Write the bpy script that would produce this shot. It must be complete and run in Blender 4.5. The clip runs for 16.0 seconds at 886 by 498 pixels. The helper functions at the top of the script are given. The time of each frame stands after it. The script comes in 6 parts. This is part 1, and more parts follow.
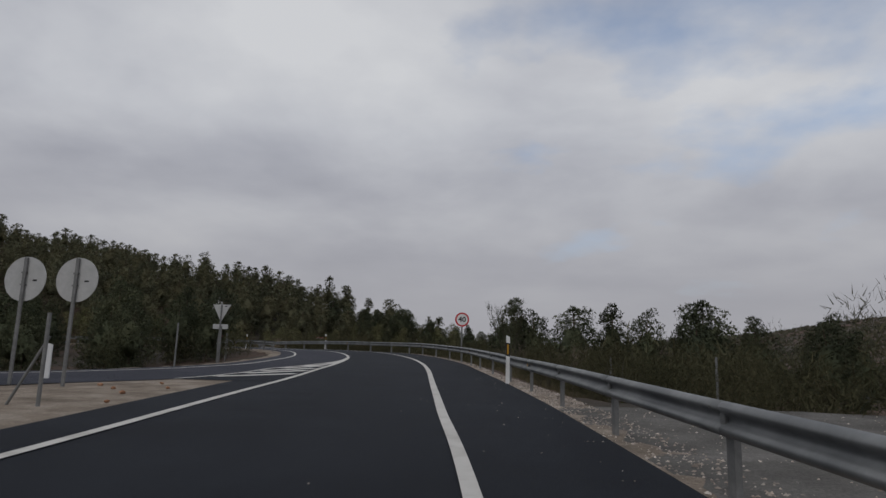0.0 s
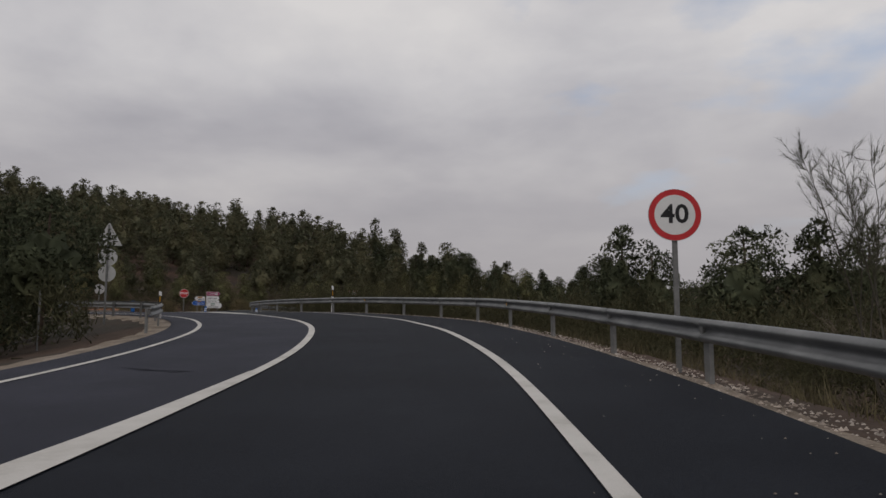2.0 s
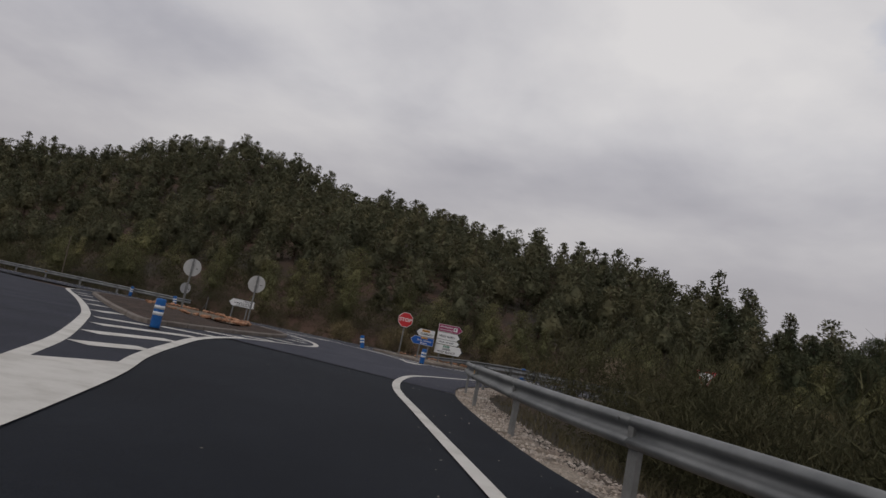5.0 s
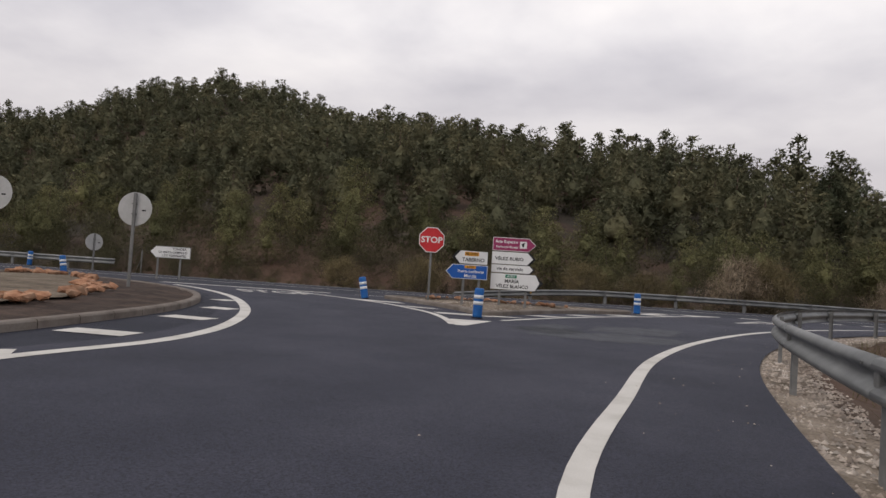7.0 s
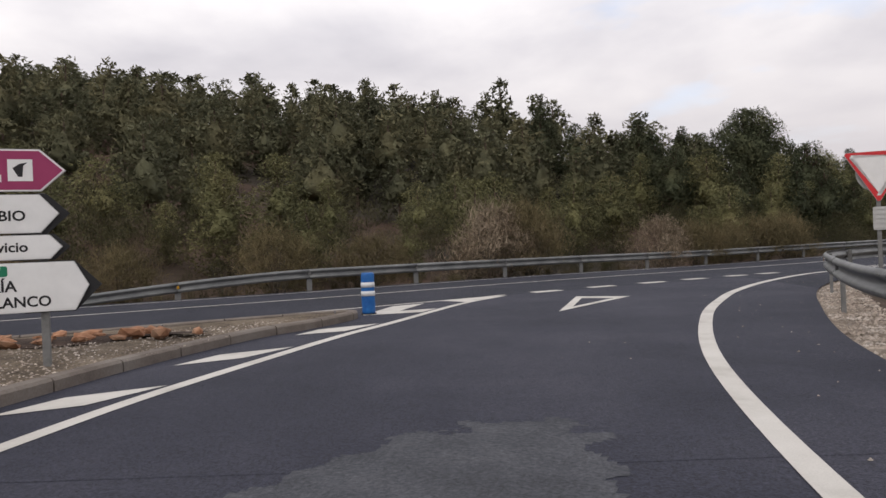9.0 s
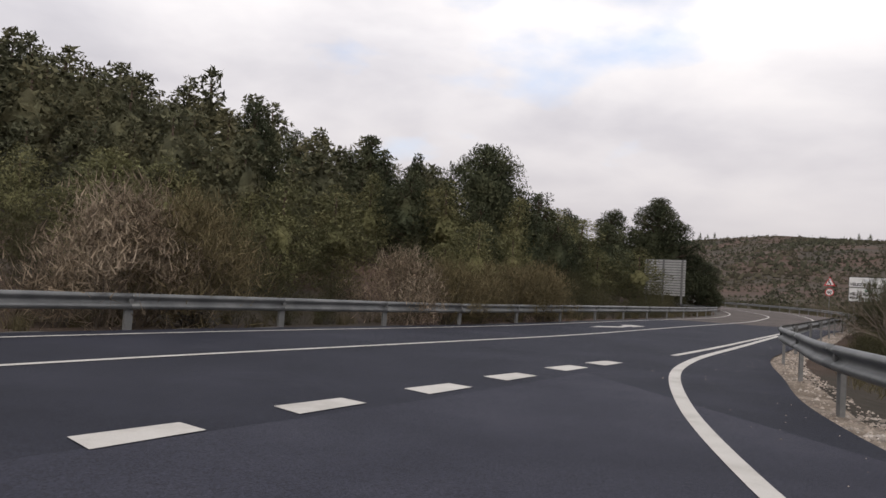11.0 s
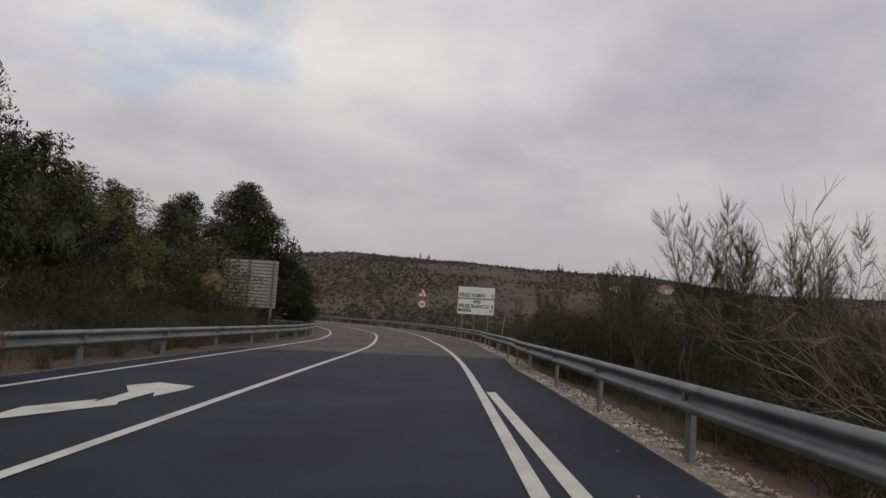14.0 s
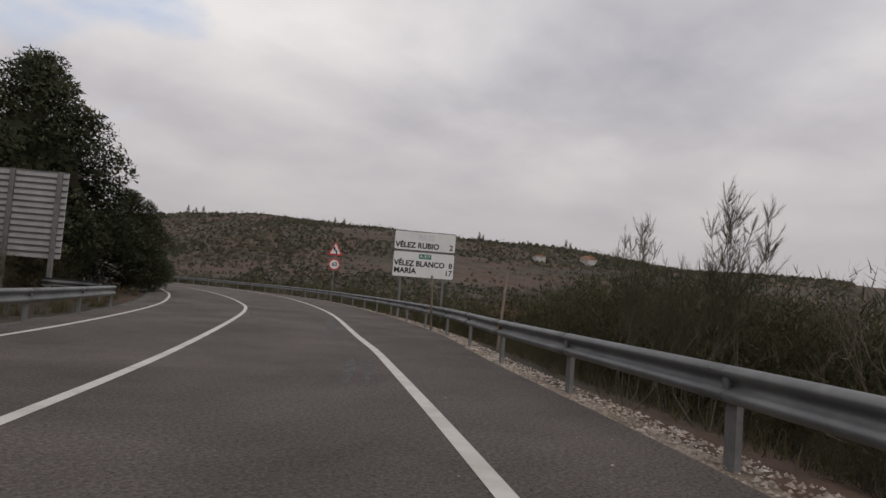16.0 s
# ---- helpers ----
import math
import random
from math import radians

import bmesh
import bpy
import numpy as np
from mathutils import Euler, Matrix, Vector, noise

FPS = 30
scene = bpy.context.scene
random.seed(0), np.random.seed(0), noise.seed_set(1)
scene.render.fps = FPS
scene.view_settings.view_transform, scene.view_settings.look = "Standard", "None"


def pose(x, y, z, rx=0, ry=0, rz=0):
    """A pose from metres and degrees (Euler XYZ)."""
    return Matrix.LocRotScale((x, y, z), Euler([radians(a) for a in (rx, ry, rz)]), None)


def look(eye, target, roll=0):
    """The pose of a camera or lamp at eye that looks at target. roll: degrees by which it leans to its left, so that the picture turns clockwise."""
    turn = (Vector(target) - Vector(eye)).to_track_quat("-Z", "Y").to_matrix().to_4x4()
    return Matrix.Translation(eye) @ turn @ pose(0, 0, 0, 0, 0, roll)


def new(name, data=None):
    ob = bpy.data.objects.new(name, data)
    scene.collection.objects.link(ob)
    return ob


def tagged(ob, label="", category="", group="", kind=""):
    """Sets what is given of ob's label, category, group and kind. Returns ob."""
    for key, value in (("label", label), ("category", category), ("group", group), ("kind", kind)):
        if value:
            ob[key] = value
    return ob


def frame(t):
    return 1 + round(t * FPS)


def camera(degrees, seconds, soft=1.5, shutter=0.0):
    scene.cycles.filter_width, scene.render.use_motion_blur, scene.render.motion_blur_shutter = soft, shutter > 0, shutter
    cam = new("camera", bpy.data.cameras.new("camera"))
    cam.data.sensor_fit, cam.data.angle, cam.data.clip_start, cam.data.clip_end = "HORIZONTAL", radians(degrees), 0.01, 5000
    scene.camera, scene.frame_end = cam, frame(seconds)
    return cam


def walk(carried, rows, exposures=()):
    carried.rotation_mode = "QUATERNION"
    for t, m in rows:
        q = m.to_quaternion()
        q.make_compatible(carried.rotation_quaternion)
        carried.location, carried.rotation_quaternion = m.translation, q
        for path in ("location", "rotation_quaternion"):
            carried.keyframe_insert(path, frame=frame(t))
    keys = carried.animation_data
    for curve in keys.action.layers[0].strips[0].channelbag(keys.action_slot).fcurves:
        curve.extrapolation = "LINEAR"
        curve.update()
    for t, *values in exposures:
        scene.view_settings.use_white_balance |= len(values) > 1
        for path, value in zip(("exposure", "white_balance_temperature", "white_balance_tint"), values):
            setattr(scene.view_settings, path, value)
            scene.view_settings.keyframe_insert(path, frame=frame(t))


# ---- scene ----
cam = camera(66.5, 16.0)
PATH = [
    (0, (1.553, 0.743, -1.843), (1.515, 2.710, -1.485), 1.68),
    (0.5, (1.055, 8.335, -1.514), (1.007, 10.300, -1.144), 2.01),
    (1, (0.565, 15.725, -1.163), (0.496, 17.696, -0.833), 1.25),
    (1.5, (0.128, 22.740, -0.774), (0.011, 24.714, -0.476), 2.14),
    (2, (-0.535, 29.515, -0.459), (-0.745, 31.493, -0.250), 0.01),
    (2.5, (-1.383, 35.917, -0.168), (-1.680, 37.886, 0.021), 1.26),
    (3, (-2.534, 41.791, 0.140), (-2.884, 43.758, 0.219), 2.50),
    (3.5, (-4.025, 47.286, 0.408), (-4.554, 49.192, 0.701), 12.01),
    (4, (-6.281, 53.062, 0.649), (-6.967, 54.913, 0.972), 15.94),
    (4.5, (-9.018, 58.788, 0.926), (-9.902, 60.556, 1.226), 13.01),
    (5, (-12.041, 63.689, 1.112), (-13.099, 65.361, 1.397), 11.77),
    (5.2, (-13.182, 65.261, 1.134), (-14.295, 66.900, 1.402), 10.97),
    (7.3, (-23.362, 80.437, 1.298), (-24.423, 82.131, 1.357), 2.94),
    (7.5, (-23.965, 81.718, 1.301), (-24.967, 83.448, 1.371), 3.04),
    (8, (-25.263, 85.427, 1.307), (-26.006, 87.284, 1.297), -4.81),
    (8.5, (-26.220, 88.955, 1.295), (-26.776, 90.876, 1.308), -1.67),
    (9, (-26.743, 92.357, 1.312), (-27.044, 94.334, 1.307), -2.34),
    (9.5, (-26.769, 95.909, 1.273), (-26.846, 97.907, 1.266), -6.81),
    (10, (-26.511, 99.195, 1.260), (-26.381, 101.190, 1.309), -2.10),
    (12.3, (-23.516, 110.154, 1.455), (-22.701, 111.977, 1.576), 1.72),
    (12.5, (-22.713, 111.227, 1.351), (-21.910, 113.053, 1.496), 0.62),
    (13, (-20.851, 113.871, 1.345), (-19.771, 115.539, 1.571), 5.34),
    (13.5, (-18.492, 116.764, 1.316), (-17.068, 118.157, 1.496), 3.30),
    (14, (-15.657, 119.794, 1.293), (-14.145, 121.086, 1.505), 3.50),
    (14.5, (-11.960, 123.256, 1.265), (-10.354, 124.437, 1.421), 3.03),
    (15, (-7.938, 126.832, 1.258), (-6.299, 127.967, 1.418), 3.93),
    (15.5, (-3.645, 130.497, 1.229), (-1.980, 131.596, 1.377), 3.42),
    (16, (0.859, 134.389, 1.208), (2.529, 135.481, 1.345), 4.43),
]
walk(cam, [(t, look(eye, target, roll)) for t, eye, target, roll in PATH],
     [(0, -0.34, 6150, 9), (1, -0.33, 6250, 9), (2, -0.26, 6500, 11), (3, -0.05, 6550, 12), (3.7, -0.14, 6500, 12), (5.2, -0.2, 6450, 11), (7.3, 0.5, 6600, 12), (8.6, 0.6, 6600, 12), (10.2, 0.66, 6600, 12), (12.3, 0.08, 6550, 12), (14.5, -0.06, 6550, 11), (16, 0.04, 6600, 11.5)])

# ---- world, sun ----
world = bpy.data.worlds.new("overcast_sky")
scene.world = world
world.use_nodes = True
wn, wl = world.node_tree.nodes, world.node_tree.links
wn.clear()
SUN_EL, SUN_AZ = radians(38), radians(200)
sky = wn.new("ShaderNodeTexSky")
sky.sky_type, sky.sun_disc = "NISHITA", False
sky.sun_elevation, sky.sun_rotation = SUN_EL, SUN_AZ
wtc = wn.new("ShaderNodeTexCoord")
sep = wn.new("ShaderNodeSeparateXYZ")
wl.new(wtc.outputs["Generated"], sep.inputs[0])
zc = wn.new("ShaderNodeMath"); zc.operation = "MAXIMUM"; zc.inputs[1].default_value = 0.0
wl.new(sep.outputs["Z"], zc.inputs[0])
za = wn.new("ShaderNodeMath"); za.operation = "ADD"; za.inputs[1].default_value = 0.22
wl.new(zc.outputs[0], za.inputs[0])
dv = wn.new("ShaderNodeVectorMath"); dv.operation = "DIVIDE"
cmb = wn.new("ShaderNodeCombineXYZ")
for i in range(3):
    wl.new(za.outputs[0], cmb.inputs[i])
wl.new(wtc.outputs["Generated"], dv.inputs[0]); wl.new(cmb.outputs[0], dv.inputs[1])


def wnoise(scale, detail, rough, loc):
    mp = wn.new("ShaderNodeMapping"); mp.inputs["Location"].default_value = loc
    n = wn.new("ShaderNodeTexNoise")
    n.inputs["Scale"].default_value, n.inputs["Detail"].default_value, n.inputs["Roughness"].default_value = scale, detail, rough
    wl.new(dv.outputs[0], mp.inputs[0]); wl.new(mp.outputs[0], n.inputs["Vector"])
    return n


def wramp(src, stops):
    r = wn.new("ShaderNodeValToRGB")
    while len(r.color_ramp.elements) < len(stops):
        r.color_ramp.elements.new(0.5)
    for e, (p, c) in zip(r.color_ramp.elements, stops):
        e.position, e.color = p, (*c, 1)
    wl.new(src, r.inputs[0])
    return r


n_big = wnoise(1.2, 7, 0.5, (3.1, 1.7, 0.4))
n_big.inputs["Distortion"].default_value = 0.12
n_cover = wnoise(2.2, 6, 0.5, (0.35, 5.2, 0.0))
cloud = wramp(n_big.outputs["Fac"], [(0.32, (0.405, 0.405, 0.447)), (0.44, (0.52, 0.515, 0.548)), (0.56, (0.66, 0.65, 0.665)), (0.68, (0.79, 0.772, 0.765))])
# a thin opening in the cloud towards the north-north-east
gap = wn.new("ShaderNodeVectorMath"); gap.operation = "DOT_PRODUCT"
GAP_AZ, GAP_EL = radians(17), radians(29)
gap.inputs[1].default_value = (math.cos(GAP_EL) * math.sin(GAP_AZ), math.cos(GAP_EL) * math.cos(GAP_AZ), math.sin(GAP_EL))
wl.new(wtc.outputs["Generated"], gap.inputs[0])
gm = wn.new("ShaderNodeMapRange"); gm.inputs["From Min"].default_value, gm.inputs["From Max"].default_value = 0.90, 1.0
gm.inputs["To Min"].default_value, gm.inputs["To Max"].default_value = 0.0, 0.30
wl.new(gap.outputs["Value"], gm.inputs["Value"])
gs = wn.new("ShaderNodeMath"); gs.operation = "SUBTRACT"
wl.new(n_cover.outputs["Fac"], gs.inputs[0]); wl.new(gm.outputs[0], gs.inputs[1])
cover = wramp(gs.outputs[0], [(0.08, (0.32, 0.32, 0.32)), (0.28, (1, 1, 1))])
hor = wramp(sep.outputs["Z"], [(0.0, (0.0, 0.0, 0.0)), (0.05, (0.0, 0.0, 0.0)), (0.34, (1, 1, 1))])
skys = wn.new("ShaderNodeVectorMath"); skys.operation = "SCALE"; skys.inputs["Scale"].default_value = 0.15
wl.new(sky.outputs[0], skys.inputs[0])
mixc = wn.new("ShaderNodeMix"); mixc.data_type = "RGBA"
wl.new(cover.outputs[0], mixc.inputs["Factor"]); wl.new(skys.outputs[0], mixc.inputs["A"]); wl.new(cloud.outputs[0], mixc.inputs["B"])
mixh = wn.new("ShaderNodeMix"); mixh.data_type = "RGBA"
mixh.inputs["A"].default_value = (0.46, 0.44, 0.45, 1)
wl.new(hor.outputs[0], mixh.inputs["Factor"]); wl.new(mixc.outputs["Result"], mixh.inputs["B"])
bg = wn.new("ShaderNodeBackground"); bg.inputs["Strength"].default_value = 1.0
wl.new(mixh.outputs["Result"], bg.inputs[0])
wo = wn.new("ShaderNodeOutputWorld"); wl.new(bg.outputs[0], wo.inputs[0])

sun_data = bpy.data.lights.new("sun", "SUN")
sun_data.energy, sun_data.angle, sun_data.color = 0.6, radians(25), (1.0, 0.95, 0.88)
sun = new("sun", sun_data)
sun.matrix_world = look((0, 0, 60), (0 - 60 * math.cos(SUN_EL) * math.sin(SUN_AZ), 0 - 60 * math.cos(SUN_EL) * math.cos(SUN_AZ), 60 - 60 * math.sin(SUN_EL)))


# ---- materials ----
def mat(name, stops, rough=0.8, scale=8.0, metal=0.0, bump=0.0, bscale=60.0, fine=0.0, spec=0.3, per_object=0.0, detail=6, coords="Object", clump=0.0, grain=0.0, gscale=20.0, leafy=0.0):
    """Colour stops run over a noise; fine adds a second, small-grained one; bump is in metres; leafy is the share of light let through."""
    m = bpy.data.materials.new(name)
    m.use_nodes = True
    nt = m.node_tree; N, L = nt.nodes, nt.links
    N.clear()
    out = N.new("ShaderNodeOutputMaterial"); b = N.new("ShaderNodeBsdfPrincipled")
    L.new(b.outputs[0], out.inputs[0])
    b.inputs["Roughness"].default_value, b.inputs["Metallic"].default_value = rough, metal
    b.inputs["Specular IOR Level"].default_value = spec
    if coords == "World":
        src = N.new("ShaderNodeNewGeometry").outputs["Position"]
    else:
        src = N.new("ShaderNodeTexCoord").outputs["Object"]

    def nz(sc, det=detail):
        n = N.new("ShaderNodeTexNoise")
        n.inputs["Scale"].default_value, n.inputs["Detail"].default_value, n.inputs["Roughness"].default_value = sc, det, 0.6
        L.new(src, n.inputs["Vector"])
        return n.outputs["Fac"]
    r = N.new("ShaderNodeValToRGB")
    k = len(stops)
    while len(r.color_ramp.elements) < k:
        r.color_ramp.elements.new(0.5)
    for i, (e, c) in enumerate(zip(r.color_ramp.elements, stops)):
        e.position, e.color = (0.32 + 0.36 * i / max(1, k - 1)), (*c, 1)
    L.new(nz(scale), r.inputs[0])
    col = r.outputs[0]

    def vary(col, value, amount):
        mr = N.new("ShaderNodeMapRange")
        mr.inputs["To Min"].default_value, mr.inputs["To Max"].default_value = 1 - amount, 1 + amount
        L.new(value, mr.inputs["Value"])
        v = N.new("ShaderNodeVectorMath"); v.operation = "SCALE"
        L.new(col, v.inputs[0]); L.new(mr.outputs[0], v.inputs["Scale"])
        return v.outputs[0]
    if fine:
        col = vary(col, nz(bscale, 3), fine)
    if grain:
        col = vary(col, nz(gscale, 2), grain)
    if per_object:
        col = vary(col, N.new("ShaderNodeObjectInfo").outputs["Random"], per_object)
    if clump:
        col = vary(col, N.new("ShaderNodeNewGeometry").outputs["Random Per Island"], clump)
    L.new(col, b.inputs["Base Color"])
    if bump:
        bp = N.new("ShaderNodeBump"); bp.inputs["Distance"].default_value = bump
        L.new(nz(bscale, 4), bp.inputs["Height"]); L.new(bp.outputs[0], b.inputs["Normal"])
    if leafy:
        tl = N.new("ShaderNodeBsdfTranslucent"); mx = N.new("ShaderNodeMixShader")
        mx.inputs[0].default_value = leafy
        L.new(col, tl.inputs["Color"]); L.new(b.outputs[0], mx.inputs[1]); L.new(tl.outputs[0], mx.inputs[2]); L.new(mx.outputs[0], out.inputs[0])
    return m


ASPHALT = mat("new_asphalt", [(0.0165, 0.0187, 0.0295), (0.0232, 0.0254, 0.0385), (0.0331, 0.0352, 0.0511)], 0.75, 0.45, bump=0.01, bscale=95, fine=0.95, spec=0.22, coords="World", grain=1.0, gscale=50)
ASPHALT_RAMP = mat("ramp_asphalt", [(0.0062, 0.0083, 0.0132), (0.0092, 0.0118, 0.0178), (0.014, 0.017, 0.024)], 0.75, 0.45, bump=0.01, bscale=95, fine=0.95, spec=0.14, coords="World", grain=1.0, gscale=50)
ASPHALT_MID = mat("junction_asphalt", [(0.0258, 0.0277, 0.0423), (0.0358, 0.0378, 0.0552), (0.0501, 0.0513, 0.0711)], 0.75, 0.5, bump=0.01, bscale=95, fine=0.95, spec=0.25, coords="World", grain=1.0, gscale=50)
ASPHALT_OLD = mat("worn_asphalt", [(0.08, 0.0661, 0.0604), (0.11, 0.0932, 0.0855), (0.1438, 0.1227, 0.1117)], 0.85, 0.35, bump=0.02, bscale=55, fine=0.95, spec=0.25, coords="World", grain=1.0, gscale=26)
TYRE = mat("tyre_mark", [(0.0374, 0.0347, 0.0352), (0.0765, 0.0709, 0.0688), (0.1275, 0.1155, 0.1104)], 0.8, 6.0, fine=0.9, bscale=40, coords="World")
PATCH_ROUGH = mat("rough_patch", [(0.0299, 0.0316, 0.0374), (0.0422, 0.0446, 0.052), (0.0616, 0.0642, 0.0707)], 0.9, 3.0, bump=0.015, bscale=60, fine=0.8, coords="World", grain=0.9, gscale=26)
PATCH = mat("patched_asphalt", [(0.0521, 0.0553, 0.0648), (0.066, 0.0698, 0.081), (0.0818, 0.0854, 0.0972)], 0.85, 3.0, bump=0.01, bscale=70, fine=0.7, coords="World", grain=0.7, gscale=30)
PAINT = mat("road_paint", [(0.46, 0.44, 0.40), (0.57, 0.55, 0.51), (0.62, 0.60, 0.56)], 0.65, 1.6, bump=0.002, bscale=90, fine=0.16, coords="World")
GRAVEL = mat("pale_gravel", [(0.14, 0.112, 0.084), (0.24, 0.195, 0.15), (0.35, 0.30, 0.245)], 0.95, 1.1, bump=0.03, bscale=30, fine=0.5, coords="World", grain=0.55, gscale=24)
GRAVEL_GREY = mat("grey_gravel", [(0.085, 0.08, 0.072), (0.125, 0.118, 0.107), (0.18, 0.17, 0.157)], 0.95, 0.8, bump=0.03, bscale=24, fine=0.45, coords="World", grain=0.6, gscale=26)
PEBBLE = mat("pebble_stone", [(0.27, 0.215, 0.175), (0.44, 0.375, 0.315), (0.60, 0.54, 0.48)], 0.9, 2.0, bump=0.01, bscale=40, per_object=0.3, clump=0.4)
ROCK = mat("red_stone", [(0.22, 0.10, 0.055), (0.36, 0.19, 0.11), (0.42, 0.27, 0.18)], 0.92, 3.0, bump=0.02, bscale=14, fine=0.3, per_object=0.25)
SOIL_DARK = mat("dark_soil", [(0.0228, 0.0143, 0.0104), (0.0488, 0.0325, 0.0247), (0.0780, 0.0520, 0.0390)], 0.97, 2.2, bump=0.04, bscale=12, fine=0.5, coords="World")
EARTH = mat("slope_earth", [(0.0306, 0.0263, 0.0179), (0.0442, 0.0357, 0.0255), (0.1, 0.06, 0.042), (0.0527, 0.0425, 0.0306)], 0.97, 0.028, bump=0.1, bscale=3.0, fine=0.6, coords="World")
HILL = mat("far_hillside", [(0.0533, 0.0475, 0.036), (0.0705, 0.059, 0.045), (0.1015, 0.0642, 0.0486), (0.0843, 0.0669, 0.0504), (0.0585, 0.051, 0.0378), (0.1075, 0.0836, 0.0648)], 0.97, 0.017, bump=0.1, bscale=.35, fine=0.5, coords="World", grain=0.5, gscale=.09)
ISLAND_GRAVEL = mat("island_gravel", [(0.09, 0.07, 0.05), (0.15, 0.118, 0.085), (0.22, 0.18, 0.135)], 0.95, 1.6, bump=0.03, bscale=30, fine=0.6, coords="World", grain=0.7, gscale=30)
KERB = mat("kerb_concrete", [(0.1200, 0.0990, 0.0840), (0.1800, 0.1530, 0.1320), (0.2160, 0.1920, 0.1680)], 0.9, 1.6, bump=0.006, bscale=40, fine=0.3, coords="World")
STEEL = mat("galvanised_steel", [(0.1190, 0.1249, 0.1275), (0.1700, 0.1759, 0.1759), (0.2295, 0.2355, 0.2321)], 0.5, 1.3, metal=0.35, bump=0.002, bscale=8, fine=0.14, spec=0.5, coords="World")
POST = mat("post_steel", [(0.15, 0.152, 0.148), (0.23, 0.23, 0.225)], 0.6, 2.5, metal=0.3, fine=0.2, bscale=20)
SIGN_BACK = mat("sign_back_grey", [(0.40, 0.40, 0.39), (0.50, 0.50, 0.49)], 0.55, 2.5, metal=0.2, fine=0.1, bscale=14)
WHITE = mat("sign_white", [(0.70, 0.70, 0.69), (0.78, 0.78, 0.77)], 0.4, 2.0, fine=0.05, bscale=12)
RED = mat("sign_red", [(0.50, 0.025, 0.03), (0.60, 0.04, 0.045)], 0.4, 2.0, fine=0.06, bscale=12)
BLUE = mat("sign_blue", [(0.012, 0.085, 0.36), (0.02, 0.115, 0.43)], 0.4, 2.0, fine=0.06, bscale=12)
MAGENTA = mat("sign_magenta", [(0.27, 0.03, 0.10), (0.33, 0.045, 0.125)], 0.4, 2.0, fine=0.06, bscale=12)
BLACK = mat("sign_black", [(0.012, 0.012, 0.013), (0.02, 0.02, 0.021)], 0.5, 2.0)
ORANGE = mat("sign_orange", [(0.62, 0.27, 0.02), (0.70, 0.33, 0.03)], 0.45, 2.0)
GREEN = mat("sign_green", [(0.01, 0.16, 0.085), (0.02, 0.20, 0.11)], 0.45, 2.0)
AMBER = mat("amber_reflector", [(0.40, 0.20, 0.01), (0.52, 0.28, 0.02)], 0.3, 5.0)
BOLLARD = mat("bollard_blue", [(0.01, 0.085, 0.30), (0.02, 0.14, 0.40)], 0.5, 4.0, bump=0.004, bscale=16, fine=0.2)
REFLECT = mat("reflective_band", [(0.58, 0.60, 0.62), (0.72, 0.73, 0.74)], 0.4, 6.0, fine=0.1, bscale=20)
BARK = mat("pine_bark", [(0.05, 0.035, 0.026), (0.12, 0.085, 0.065), (0.17, 0.13, 0.10)], 0.95, 4.0, bump=0.02, bscale=18, fine=0.3)
BARE = mat("bare_twig", [(0.1156, 0.0875, 0.0648), (0.1768, 0.14, 0.108), (0.2244, 0.196, 0.1656)], 0.9, 2.0, per_object=0.2)
TWIGBARK = mat("grey_twig", [(0.0612, 0.053, 0.0408), (0.0884, 0.0782, 0.0612), (0.1224, 0.1122, 0.0918)], 0.9, 2.0, per_object=0.2)
SHOOT = mat("broom_shoots", [(0.0572, 0.0589, 0.032), (0.0807, 0.083, 0.0448), (0.1076, 0.1094, 0.064)], 0.9, 0.8, spec=0.15, per_object=0.2, clump=0.3, coords="World", leafy=0.35)
NEEDLE = mat("pine_needles", [(0.0691, 0.0812, 0.0514), (0.1037, 0.1158, 0.0679), (0.152, 0.1555, 0.0877)], 0.85, 0.35, spec=0.15, per_object=0.2, clump=0.35, coords="World", leafy=0.35)
NEEDLE_FAR = mat("pine_wood_needles", [(0.11, 0.115, 0.072), (0.1562, 0.1562, 0.0936), (0.2063, 0.19, 0.108)], 0.85, 0.2, spec=0.15, detail=2, clump=0.2, fine=0.45, bscale=5.0, coords="World", leafy=0.35)
NEEDLE_YOUNG = mat("young_pine_needles", [(0.1517, 0.1575, 0.0821), (0.2199, 0.2153, 0.1067), (0.2882, 0.2643, 0.1298)], 0.85, 0.28, spec=0.15, clump=0.3, per_object=0.22, fine=0.35, bscale=5.0, coords="World", leafy=0.35)
BROOM = mat("broom_stems", [(0.0713, 0.0723, 0.0396), (0.1012, 0.0972, 0.0528), (0.1357, 0.1198, 0.0682)], 0.9, 0.4, spec=0.15, per_object=0.22, clump=0.35, fine=0.5, bscale=14, coords="World", leafy=0.35)
GOLD_BROOM = mat("golden_broom", [(0.1755, 0.147, 0.078), (0.2457, 0.2028, 0.1105), (0.3159, 0.2534, 0.1463)], 0.9, 0.6, spec=0.15, per_object=0.2, clump=0.35, fine=0.4, bscale=14, coords="World", leafy=0.35)
DRYBUSH = mat("dry_bush", [(0.2984, 0.2282, 0.1615), (0.4388, 0.351, 0.2545), (0.5792, 0.4738, 0.3598)], 0.9, 0.9, spec=0.15, per_object=0.2, clump=0.45, coords="World", leafy=0.35)
GRASS = mat("dry_grass", [(0.06, 0.052, 0.026), (0.10, 0.085, 0.046), (0.15, 0.125, 0.072)], 0.95, 0.5, clump=0.4, coords="World")
